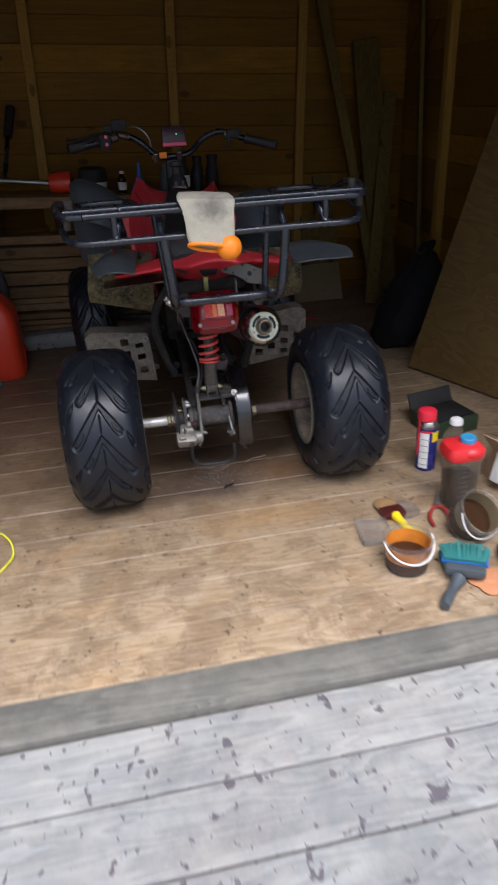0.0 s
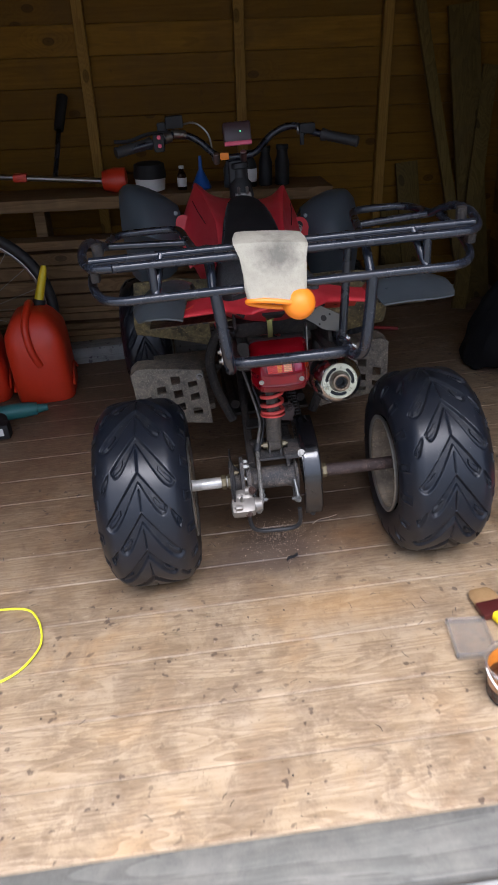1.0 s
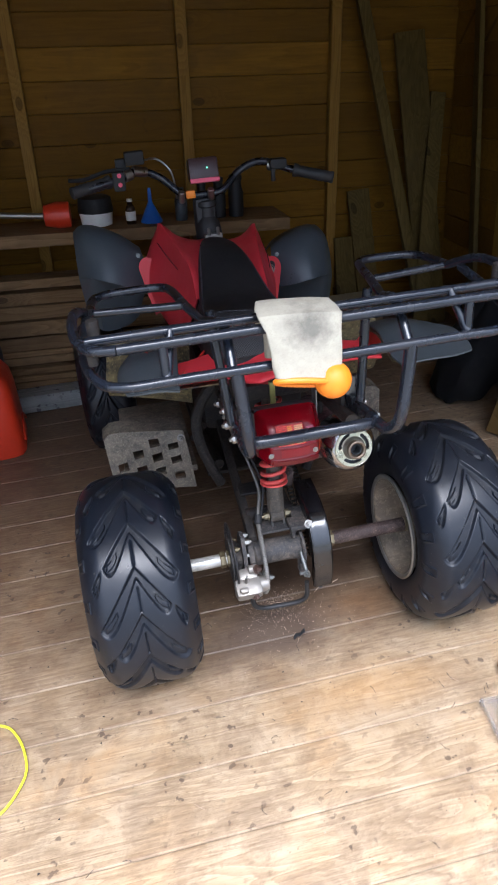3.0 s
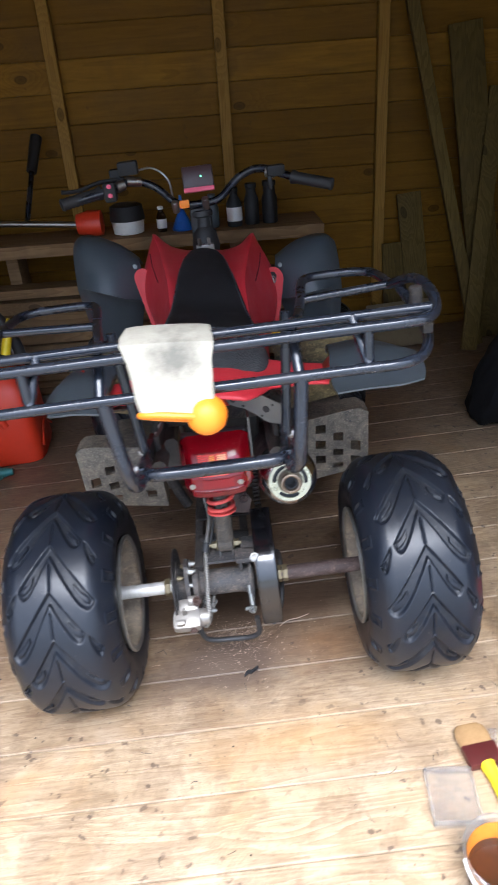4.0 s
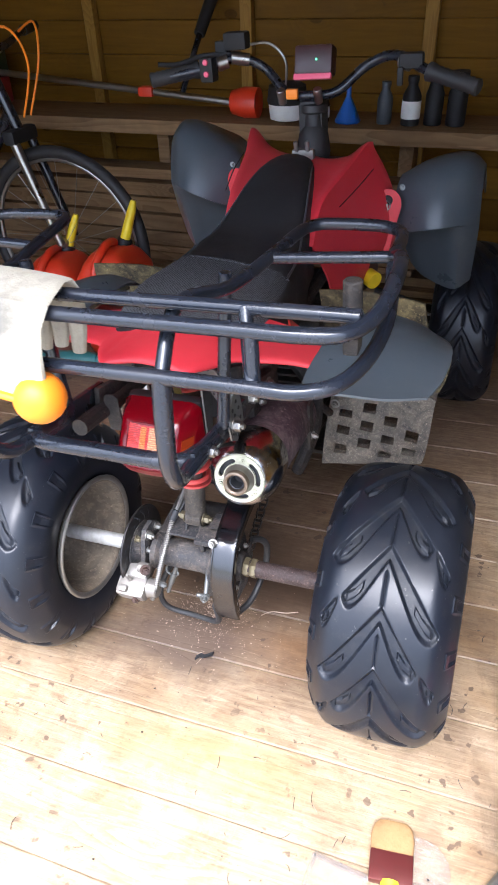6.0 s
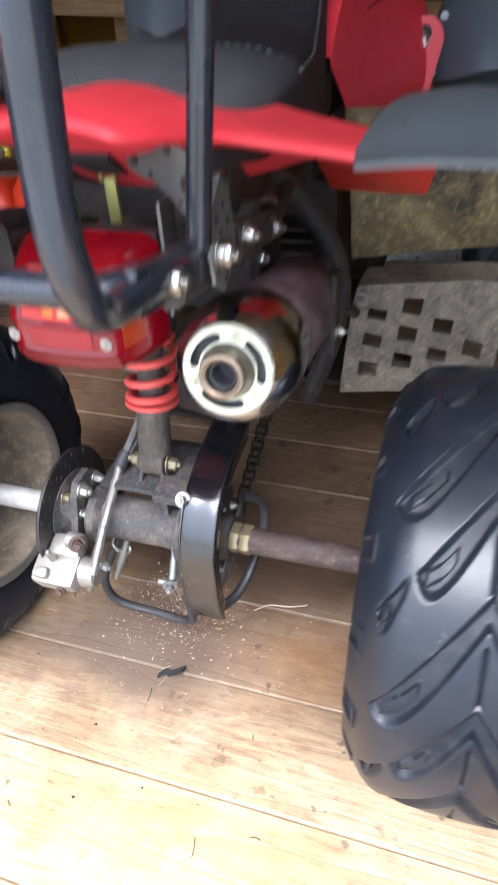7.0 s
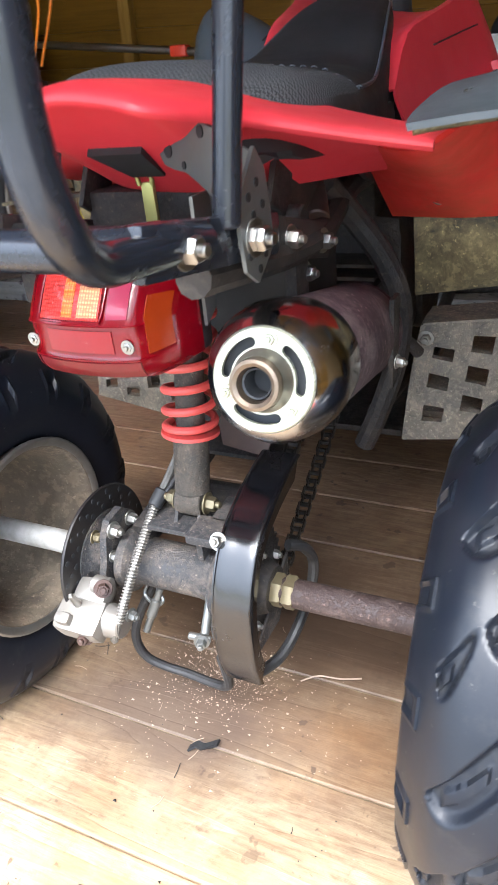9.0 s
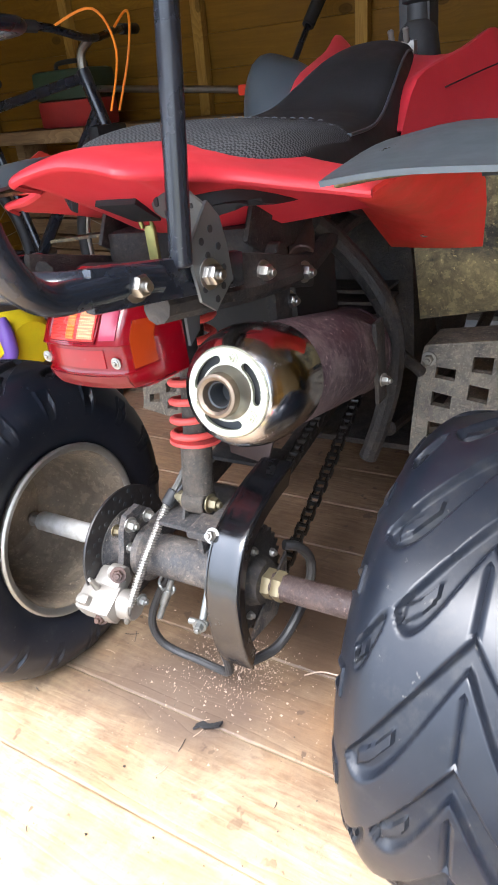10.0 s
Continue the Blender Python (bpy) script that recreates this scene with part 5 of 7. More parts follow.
def bodywork():
    # rear fender: a tongue with a notch on each side, then wide wings; a rolled lip and the hollow wall below it
    half = [(0.0, 1.632, 0.712), (0.030, 1.632, 0.709), (0.050, 1.632, 0.705), (0.062, 1.633, 0.7015), (0.078, 1.650, 0.6975), (0.096, 1.679, 0.691), (0.112, 1.708, 0.685), (0.154, 1.733, 0.674), (0.190, 1.748, 0.666), (0.226, 1.752, 0.660)]
    left = [(-x, y + 0.004 * (x > 0.2), z + 0.05 * max(0.0, x - 0.06)) for x, y, z in half[:0:-1]]
    lip = [(-0.262, 1.800, 0.655)] + left + half
    c = [max(0.35, 1.0 - 3.2 * abs(x)) for x, y, z in lip]
    rows = []
    for fy, dz in ((1.0, 0.000), (0.62, 0.004), (0.36, 0.007), (0.20, 0.0085), (0.10, 0.0085), (0.04, 0.0065), (0.012, 0.0038), (0.0, 0.0)):
        rows.append(L(*[(x, y + (1.85 - y) * fy, z + dz * k) for (x, y, z), k in zip(lip, c)]))
    foot = [(x * 0.93, min(1.768 + 6.3 * x * x, 1.955), (0.634 if x < 0 else 0.632) - 0.06 * abs(x)) for x, y, z in lip]
    rows.append(L(*[(x, y + 0.0035, z - 0.0030) for x, y, z in lip]))
    wall_rows = []
    for f, q in ((0.07, -0.02), (0.14, 0.05), (0.30, 0.20), (0.65, 0.58), (1.0, 1.0)):
        wall_rows.append(L(*[(x + (fx - x) * f, y + (fy - y) * f, z + (fz - z) * q) for (x, y, z), (fx, fy, fz) in zip(lip, foot)]))
    fender = part("rear_fender", G().sheet(smooth_rows(rows, 3), 0.004), M_RED, bike, "glossy red plastic rear fender")
    part("fender_wall", G().sheet(smooth_rows(wall_rows, 3), 0.003), M_RED, fender)
    # solid black block on the wall stands for the shaded latch opening
    part("latch_opening", G().prism([(-0.024, 0.022), (0.026, 0.022), (0.022, -0.022), (-0.010, -0.022)], (0.200, 1.7232, 0.6640), (1, 0, 0), (0, -0.867, 0.498), 0.006), M_BLACK, bike)
    under = [[(x, y + 0.25 * abs(x), z - 0.10 * abs(x)) for x in (-0.30, -0.24, -0.18, -0.12, -0.04, 0.04)] for y, z in ((1.80, 0.634), (1.88, 0.628), (1.98, 0.615), (2.08, 0.585))]
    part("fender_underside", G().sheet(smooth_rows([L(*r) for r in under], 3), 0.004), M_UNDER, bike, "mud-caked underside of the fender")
    for s in (-1, 1):
        flip = (lambda r: r) if s == 1 else mirrored
        # red mud flap below the wing
        p = [[(0.335, 1.93, 0.650), (0.39, 1.80, 0.656), (0.436, 1.757, 0.662), (0.472, 1.86, 0.690)],
             [(0.335, 1.98, 0.612), (0.38, 1.935, 0.615), (0.428, 1.915, 0.618), (0.478, 1.96, 0.640)],
             [(0.340, 2.057, 0.552), (0.38, 2.05, 0.552), (0.42, 2.04, 0.553), (0.462, 2.031, 0.556)]]
        p = [[(x, y, z + 0.115 * (x - X0)) for x, y, z in r] for r in p]
        fl = part("fender_flap", lean_rear(G().sheet(smooth_rows(flip(p), 3), 0.004)), M_REDMUD, bike, "red flap spattered with mud")
        part("flap_bolt", lean_rear(hexbolt((X0 + s * 0.192, 2.001, 0.604), (s * 0.3, -0.9, 0.1), 0.006, 0.008)), M_RUST, fl)
        # grey wing over the wheel
        w = [[(0.435, 1.650, 0.664), (0.49, 1.642, 0.672), (0.548, 1.642, 0.672), (0.575, 1.662, 0.664)],
             [(0.43, 1.662, 0.680), (0.49, 1.655, 0.690), (0.552, 1.656, 0.690), (0.588, 1.685, 0.676)],
             [(0.42, 1.75, 0.686), (0.49, 1.75, 0.702), (0.57, 1.75, 0.698), (0.612, 1.76, 0.680)],
             [(0.405, 1.84, 0.690), (0.48, 1.845, 0.706), (0.55, 1.84, 0.700), (0.598, 1.835, 0.680)],
             [(0.39, 1.92, 0.684), (0.46, 1.93, 0.694), (0.53, 1.92, 0.684), (0.572, 1.90, 0.662)],
             [(0.38, 1.97, 0.655), (0.44, 1.98, 0.655), (0.50, 1.97, 0.645), (0.54, 1.94, 0.625)]]
        if s == 1:
            w = [[(0.437, 1.653, 0.684), (0.49, 1.647, 0.689), (0.55, 1.650, 0.687), (0.600, 1.675, 0.681)],
                 [(0.433, 1.690, 0.695), (0.49, 1.690, 0.701), (0.555, 1.690, 0.698), (0.612, 1.710, 0.689)],
                 [(0.440, 1.755, 0.705), (0.495, 1.755, 0.712), (0.56, 1.755, 0.707), (0.619, 1.760, 0.692)],
                 [(0.450, 1.820, 0.706), (0.50, 1.820, 0.712), (0.56, 1.820, 0.706), (0.617, 1.815, 0.690)],
                 [(0.455, 1.900, 0.690), (0.51, 1.900, 0.695), (0.56, 1.890, 0.688), (0.600, 1.880, 0.668)],
                 [(0.460, 1.950, 0.655), (0.50, 1.950, 0.655), (0.55, 1.940, 0.645), (0.585, 1.920, 0.625)]]
            w = [[(x, y, z - (0.011 if k else 0.003) + 0.115 * (x - X0)) for x, y, z in r] for k, r in enumerate(w)]
        else:
            w = [[(0.40 + 0.62 * (x - 0.40), y + 0.02, z + 0.005) for x, y, z in r] for r in w[1:]]
        part("wing", lean_rear(G().sheet(smooth_rows(flip(w), 3), 0.004)), M_GREYPL, bike, "scuffed grey plastic wing")
        u = [[(x, y + 0.030 * (k == 0), z - 0.009 + 0.008 * (k == 0)) for x, y, z in r] for k, r in enumerate(w[:-1])]
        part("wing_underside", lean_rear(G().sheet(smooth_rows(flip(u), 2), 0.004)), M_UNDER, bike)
        # inner mud guard in front of the rear wheel
        h = [[(0.35, 2.085, 0.655), (0.45, 2.09, 0.665), (0.55, 2.07, 0.670)], [(0.355, 2.09, 0.600), (0.455, 2.10, 0.605), (0.56, 2.085, 0.610)],
             [(0.36, 2.095, 0.525), (0.46, 2.115, 0.535), (0.57, 2.10, 0.550)], [(0.36, 2.11, 0.455), (0.46, 2.135, 0.475), (0.57, 2.13, 0.505)]]
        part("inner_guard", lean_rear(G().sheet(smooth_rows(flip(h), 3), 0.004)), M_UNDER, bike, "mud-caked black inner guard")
        # perforated heel plate of the footrest
        heel_plate(s)
        # front fender
        top = [[(-0.01, 2.80, 0.70), (-0.06, 2.84, 0.745), (-0.12, 2.86, 0.765), (-0.165, 2.86, 0.745), (-0.19, 2.86, 0.70)],
               [(0.0, 2.66, 0.752), (-0.05, 2.67, 0.792), (-0.11, 2.69, 0.820), (-0.158, 2.70, 0.828), (-0.187, 2.71, 0.806)],
               [(0.005, 2.615, 0.745), (-0.045, 2.605, 0.783), (-0.10, 2.61, 0.812), (-0.155, 2.62, 0.822), (-0.186, 2.64, 0.800)],
               [(0.010, 2.59, 0.705), (-0.04, 2.565, 0.738), (-0.095, 2.555, 0.765), (-0.150, 2.575, 0.772), (-0.188, 2.61, 0.752)],
               [(0.004, 2.575, 0.642), (-0.04, 2.535, 0.662), (-0.095, 2.515, 0.690), (-0.150, 2.545, 0.702), (-0.190, 2.60, 0.698)]]
        low = [top[-1],
               [(-0.010, 2.60, 0.600), (-0.045, 2.575, 0.605), (-0.098, 2.565, 0.618), (-0.150, 2.575, 0.628), (-0.188, 2.615, 0.630)],
               [(-0.030, 2.635, 0.535), (-0.06, 2.62, 0.515), (-0.108, 2.61, 0.505), (-0.150, 2.615, 0.515), (-0.183, 2.645, 0.540)]]
        sink = lambda r, dz=0.0: [(x, y + d, z + dz) for (x, y, z), d in zip(r, (0.030, 0.034, 0.034, 0.004, 0.0))]
        low = [top[-1], sink(top[-1], -0.010), sink(low[1]), sink(low[2])]
        level = lambda rows: [[(x, y, z - 0.115 * abs(x - X0)) for x, y, z in r] for r in rows]
        side = mirrored if s == 1 else (lambda r: r)
        ff = part("front_fender", lean(G().sheet(smooth_rows(side(level(top)), 3), 0.004).sheet(smooth_rows(side(level(low)), 3), 0.004)), M_GREYPL, bike, "scuffed grey plastic front fender")
        for x, y, z in ((0.0, 2.572, 0.655), (-0.006, 2.588, 0.742)):
            q = (2 * X0 - x, y, z - 0.115 * abs(x - X0)) if s == 1 else (x, y, z - 0.115 * abs(x - X0))
            part("fender_bolt", lean(hexbolt(q, (0, -1, 0.2), 0.0046, 0.004)), M_GALV, ff)
        # red ear beside the tank
        disc = [(0.030 * math.cos(k * math.pi / 10), 0.034 * math.sin(k * math.pi / 10)) for k in range(-1, 12)] + [(-0.05, 0.02), (-0.07, -0.10), (0.0, -0.14)]
        part("side_ear", lean(G().prism([(s * u, v) for u, v in disc], (X0 + s * 0.190, 2.555, 0.685), (1, 0.25 * s, 0), (0, 0.12, 1), 0.006)), M_RED, bike, "red tab beside the tank")
    ign = part("ignition_lock", lean(G().cyl((0.398, 2.572, 0.692), (0.398, 2.548, 0.694), 0.012)), M_BLACK, bike)
    part("key", lean(G().box((0.396, 2.543, 0.660), (0.010, 0.003, 0.055), 0.001).tube([(0.398, 2.546, 0.694), (0.406, 2.544, 0.684), (0.398, 2.543, 0.672), (0.390, 2.544, 0.684)], 0.0018, 6, 4, True)), M_STEEL, ign)
    # tank cover with two raised horns and the seat between
    t = []
    for y, hw, zc, zs, horn in ((2.20, 0.100, 0.700, 0.690, 0.0), (2.27, 0.100, 0.745, 0.752, 0.0), (2.36, 0.112, 0.775, 0.775, 0.2), (2.45, 0.126, 0.785, 0.793, 0.6), (2.53, 0.142, 0.778, 0.817, 1.0), (2.57, 0.148, 0.752, 0.812, 1.0)):
        half = [(0.0, zc), (0.35 * hw, zc - 0.004), (0.7 * hw, (zc + zs) / 2 - 0.010), (0.95 * hw, zs), (1.0 * hw, zs - 0.012), (1.18 * hw, zs - 0.07), (1.34 * hw, zs - 0.13), (1.40 * hw, zs - 0.19), (1.30 * hw, zs - 0.25)]
        t.append(L(*([(-x, y + 0.03 * (x / hw > 1.1), z) for x, z in half[::-1]] + [(x, y + 0.03 * (x / hw > 1.1), z) for x, z in half[1:]])))
    part("tank_cover", lean(G().sheet(smooth_rows(t, 3), 0.004)), M_RED, bike, "glossy red plastic tank cover")
    for s in (-1, 1):
        part("cover_seam", lean(G().tube(L((s * 0.127, 2.31, 0.741), (s * 0.146, 2.42, 0.757), (s * 0.157, 2.52, 0.768)), 0.0012, 6)), M_BLACK, bike)
    # seat
    rings = []
    prof = [(1.715, 0.070, 0.690, 0.02), (1.735, 0.092, 0.704, 0.03), (1.78, 0.106, 0.715, 0.05), (1.85, 0.112, 0.721, 0.06), (1.92, 0.110, 0.718, 0.08), (2.0, 0.104, 0.713, 0.10), (2.08, 0.099, 0.715, 0.11),
            (2.15, 0.088, 0.724, 0.12), (2.22, 0.077, 0.750, 0.13), (2.29, 0.066, 0.779, 0.12), (2.36, 0.053, 0.797, 0.09), (2.42, 0.040, 0.799, 0.06), (2.445, 0.03, 0.792, 0.03)]
    for y, w, z, d in prof:
        rings.append(L((-w * 1.12, y, z - d), (-w * 1.08, y, z - 0.035), (-w * 0.97, y, z - 0.012), (-w * 0.75, y, z - 0.002), (0, y, z + 0.003), (w * 0.75, y, z - 0.002), (w * 0.97, y, z - 0.012), (w * 1.08, y, z - 0.035), (w * 1.12, y, z - d)))
    seat = part("seat", lean(G().sheet(smooth_rows(rings, 3), 0.006)), M_VINYL, bike, "black vinyl seat with woven rear cover")
    rings2 = [[(x, y, z + 0.004) for x, y, z in r[1:-1]] for r in rings[1:6]]
    part("seat_cover", lean(G().sheet(smooth_rows(rings2, 4), 0.003)), M_SEAT, seat, "coarse black and grey woven seat cover")
    y, w, z = 1.990, 0.106, 0.7238
    for k in range(-9, 10):
        f = k / 9
        px, pz = f * w * 1.02, z - 0.002 - 0.016 * max(0.0, abs(f) - 0.62) / 0.38
        part("seat_stitch", lean(G().tube(L((px - 0.0030, y, pz), (px, y, pz + 0.0010), (px + 0.0030, y, pz)), 0.0007, 5, 3)), M_GREYPL, seat)
    part("seat_base", lean(G().box((X0, 2.06, 0.650), (0.20, 0.30, 0.06), 0.015)), M_BLACK, seat)
    for s in (-1, 1):
        part("seat_piping", lean(G().tube(L(*[(s * w * 1.0, y, z - 0.009) for y, w, z, d in prof[5:-1]]), 0.0022, 6, 4)), M_GREYPL, seat)


def heel_plate(s):
    """Mud-grey perforated plastic plate in front of the rear wheel."""
    nx, nz = 9, 8
    holes = {(1, 5), (1, 3), (1, 1), (3, 6), (3, 4), (3, 2), (5, 5), (5, 3), (5, 1), (7, 4), (7, 2)}
    x0, x1, z0, z1 = 0.369, 0.575, 0.246, 0.402
    g = G()
    wide = lambda n, a: [sum(a if j % 2 else 1.0 for j in range(k)) for k in range(n + 1)]
    ux, uz = wide(nx, 1.35), wide(nz, 0.85)
    xs = [x0 + (x1 - x0) * u / ux[-1] for u in ux]
    zs = [z0 + (z1 - z0) * u / uz[-1] for u in uz]
    bulge = lambda z: math.sin(math.pi * min(1.0, max(0.0, (z - z0) / (z1 - z0))))
    drop = lambda x, z: 0.022 * max(0.0, (x - x1 + 0.035) / 0.035) ** 2 * (z - z0) / (z1 - z0)
    dx, dz = (0.006, 0.003) if s == 1 else (-0.030, -0.012)
    put = lambda x, z, d: (X0 + dx + s * (x - X0 + 0.09 * (z - 0.38)), 2.083 + 0.23 * (z - 0.38) + 0.12 * (x - 0.40) + d, z + 0.08 * (x - 0.37) - 0.30 * (x - 0.44) * bulge(z) - drop(x, z) + dz)
    solid = {(i, j) for i in range(nx) for j in range(nz)} - holes
    at = lambda i, j, d: (d * (nx + 1) + i) * (nz + 1) + j
    verts = [put(xs[i], zs[j], 0.012 * d) for d in (0, 1) for i in range(nx + 1) for j in range(nz + 1)]
    faces = []
    for i, j in sorted(solid):
        faces += [(at(i, j, 0), at(i + 1, j, 0), at(i + 1, j + 1, 0), at(i, j + 1, 0)), (at(i, j + 1, 1), at(i + 1, j + 1, 1), at(i + 1, j, 1), at(i, j, 1))]
        for di, dj, e in ((-1, 0, ((i, j), (i, j + 1))), (1, 0, ((i + 1, j), (i + 1, j + 1))), (0, -1, ((i, j), (i + 1, j))), (0, 1, ((i, j + 1), (i + 1, j + 1)))):
            if (i + di, j + dj) not in solid:
                (a, b), (c, e2) = e
                faces.append((at(a, b, 0), at(c, e2, 0), at(c, e2, 1), at(a, b, 1)))
    g.add(verts, faces)
    hp = part("heel_plate", g, M_MUD, bike, "mud-covered grey perforated heel plate")
    part("heel_bolt", hexbolt(put(0.377, 0.377, -0.001), (0, -1, 0), 0.007, 0.009), M_ZINC, hp)
    g = G().sheet([[put(a, z1, d) for a in xs] for d in (0.0, 0.03, 0.07)], 0.006)
    g.sheet([[put(x0, z, d) for z in zs] for d in (0.0, 0.05)], 0.006)
    part("footrest", G().box((X0 + s * 0.26, 2.32, 0.262), (0.20, 0.44, 0.02), 0.006), M_MUD, hp, "muddy plastic foot board")
    part("plate_return", g, M_MUD, hp)
    part("plate_strut", G().cyl((X0 + s * 0.135, 2.03, 0.425), (X0 + s * 0.168, 2.06, 0.375), 0.008), M_FRAME, hp)


def front_end():
    c = part("steering_column", G().box((X0 + 0.0, 2.585, 0.82), (0.062, 0.060, 0.14), 0.016), M_RUBBLACK, bike)
    part("column_cover", G().lathe([(0.036, 0), (0.040, 0.02), (0.034, 0.06), (0.022, 0.075), (0.022, 0.10), (0.030, 0.104), (0.030, 0.118), (0.015, 0.122)], (X0 + 0.005, 2.56, 0.76), (0, 0.1, 1), 24), M_RUBBLACK, c)
    part("steering_clamp", G().box((X0 + 0.004, 2.478, 0.792), (0.05, 0.02, 0.022), 0.004).cyl((X0 - 0.01, 2.47, 0.80), (X0 - 0.01, 2.462, 0.822), 0.005).cyl((X0 + 0.016, 2.47, 0.80), (X0 + 0.016, 2.462, 0.822), 0.005), M_ALU, c, "silver steering clamp")
    h = part("handlebar", G().tube(L((-0.37, 2.505, 0.948), (-0.26, 2.54, 0.962), (-0.185, 2.585, 0.978), (-0.12, 2.60, 0.955), (-0.06, 2.575, 0.905), (0, 2.57, 0.898), (0.06, 2.575, 0.905), (0.12, 2.60, 0.95), (0.185, 2.585, 0.970), (0.26, 2.54, 0.945), (0.365, 2.485, 0.918)), 0.0105, 12, 5), M_TUBE, bike, "black handlebar")
    for s, z0, z1, y1 in ((-1, 0.948, 0.963, 2.505), (1, 0.916, 0.945, 2.483)):
        prof = [(0.013, 0), (0.0165, 0.003)] + [(0.0165 - 0.0016 * (k % 2), 0.008 + 0.006 * k) for k in range(17)] + [(0.0185, 0.112), (0.0185, 0.118), (0.012, 0.12)]
        g = G().lathe(prof, L((s * 0.372, y1, z0))[0], Vector((-s * 0.112, 0.045, z1 - z0)), 16)
        part("grip", g, M_RUBBLACK, h, "black rubber grip")
        if s < 0:
            part("lever", G().tube(L((s * 0.20, 2.60, 0.985), (s * 0.27, 2.59, 0.985), (s * 0.33, 2.575, 0.972), (s * 0.375, 2.56, 0.975)), 0.0055, 8), M_BLACK, h)
        part("bar_clamp", G().cyl(L((s * 0.222, 2.560, 0.969 if s < 0 else 0.955))[0], L((s * 0.200, 2.572, 0.974 if s < 0 else 0.960))[0], 0.015), M_STEEL, h)
    part("switch_block", G().box(L((-0.238, 2.545, 0.962))[0], (0.034, 0.04, 0.052), 0.008), M_BLACK, h)
    for dz in (0.016, -0.008):
        part("switch_button", G().cyl(L((-0.236, 2.526, 0.962 + dz))[0], L((-0.236, 2.518, 0.963 + dz))[0], 0.0062), M_PINK, h)
    part("master_cylinder", G().box(L((-0.185, 2.60, 1.012))[0], (0.055, 0.04, 0.036), 0.006).box(L((-0.225, 2.61, 0.998))[0], (0.03, 0.03, 0.03), 0.005), M_BLACK, h)
    part("bar_sleeve", G().cyl(L((-0.195, 2.582, 0.980))[0], L((-0.155, 2.598, 0.972))[0], 0.0135), M_STEEL, h, "bright steel sleeve")
    part("throttle_box", G().box(L((0.225, 2.555, 0.962))[0], (0.05, 0.035, 0.03), 0.007), M_BLACK, h)
    part("throttle_lever", G().box(L((0.205, 2.535, 0.935))[0], (0.012, 0.012, 0.035), 0.003), M_BLACK, h)
    part("cable", G().tube(L((-0.17, 2.61, 1.0), (-0.12, 2.64, 1.0), (-0.08, 2.64, 0.96), (-0.075, 2.60, 0.89)), 0.003, 6), M_ZINC, h)
    for x in (-0.066, 0.02):
        part("bar_riser", G().cyl(L((x, 2.56, 0.885))[0], L((x, 2.545, 0.915))[0], 0.010), M_STEEL, h)
    part("indicator_lens", G().box(L((-0.04, 2.55, 0.905))[0], (0.028, 0.014, 0.022), 0.004), M_ORANGE, h)
    d = part("display", G().box((0.217, 2.585, 0.965), (0.086, 0.05, 0.058), 0.006, Matrix.Rotation(radians(-16), 3, "X")), M_DISPLAY, bike, "dark red dash display box with pink edge")
    part("display_rim", G().box((0.217, 2.556, 0.938), (0.086, 0.014, 0.012), 0.002, Matrix.Rotation(radians(-16), 3, "X")), M_PINK, d)
    part("display_back", G().box((0.217, 2.566, 0.958), (0.076, 0.012, 0.046), 0.003, Matrix.Rotation(radians(-16), 3, "X")), M_BLACK, d)
    part("display_led", G().box((0.226, 2.557, 0.972), (0.004, 0.003, 0.004), 0.0005), M_LED, d)


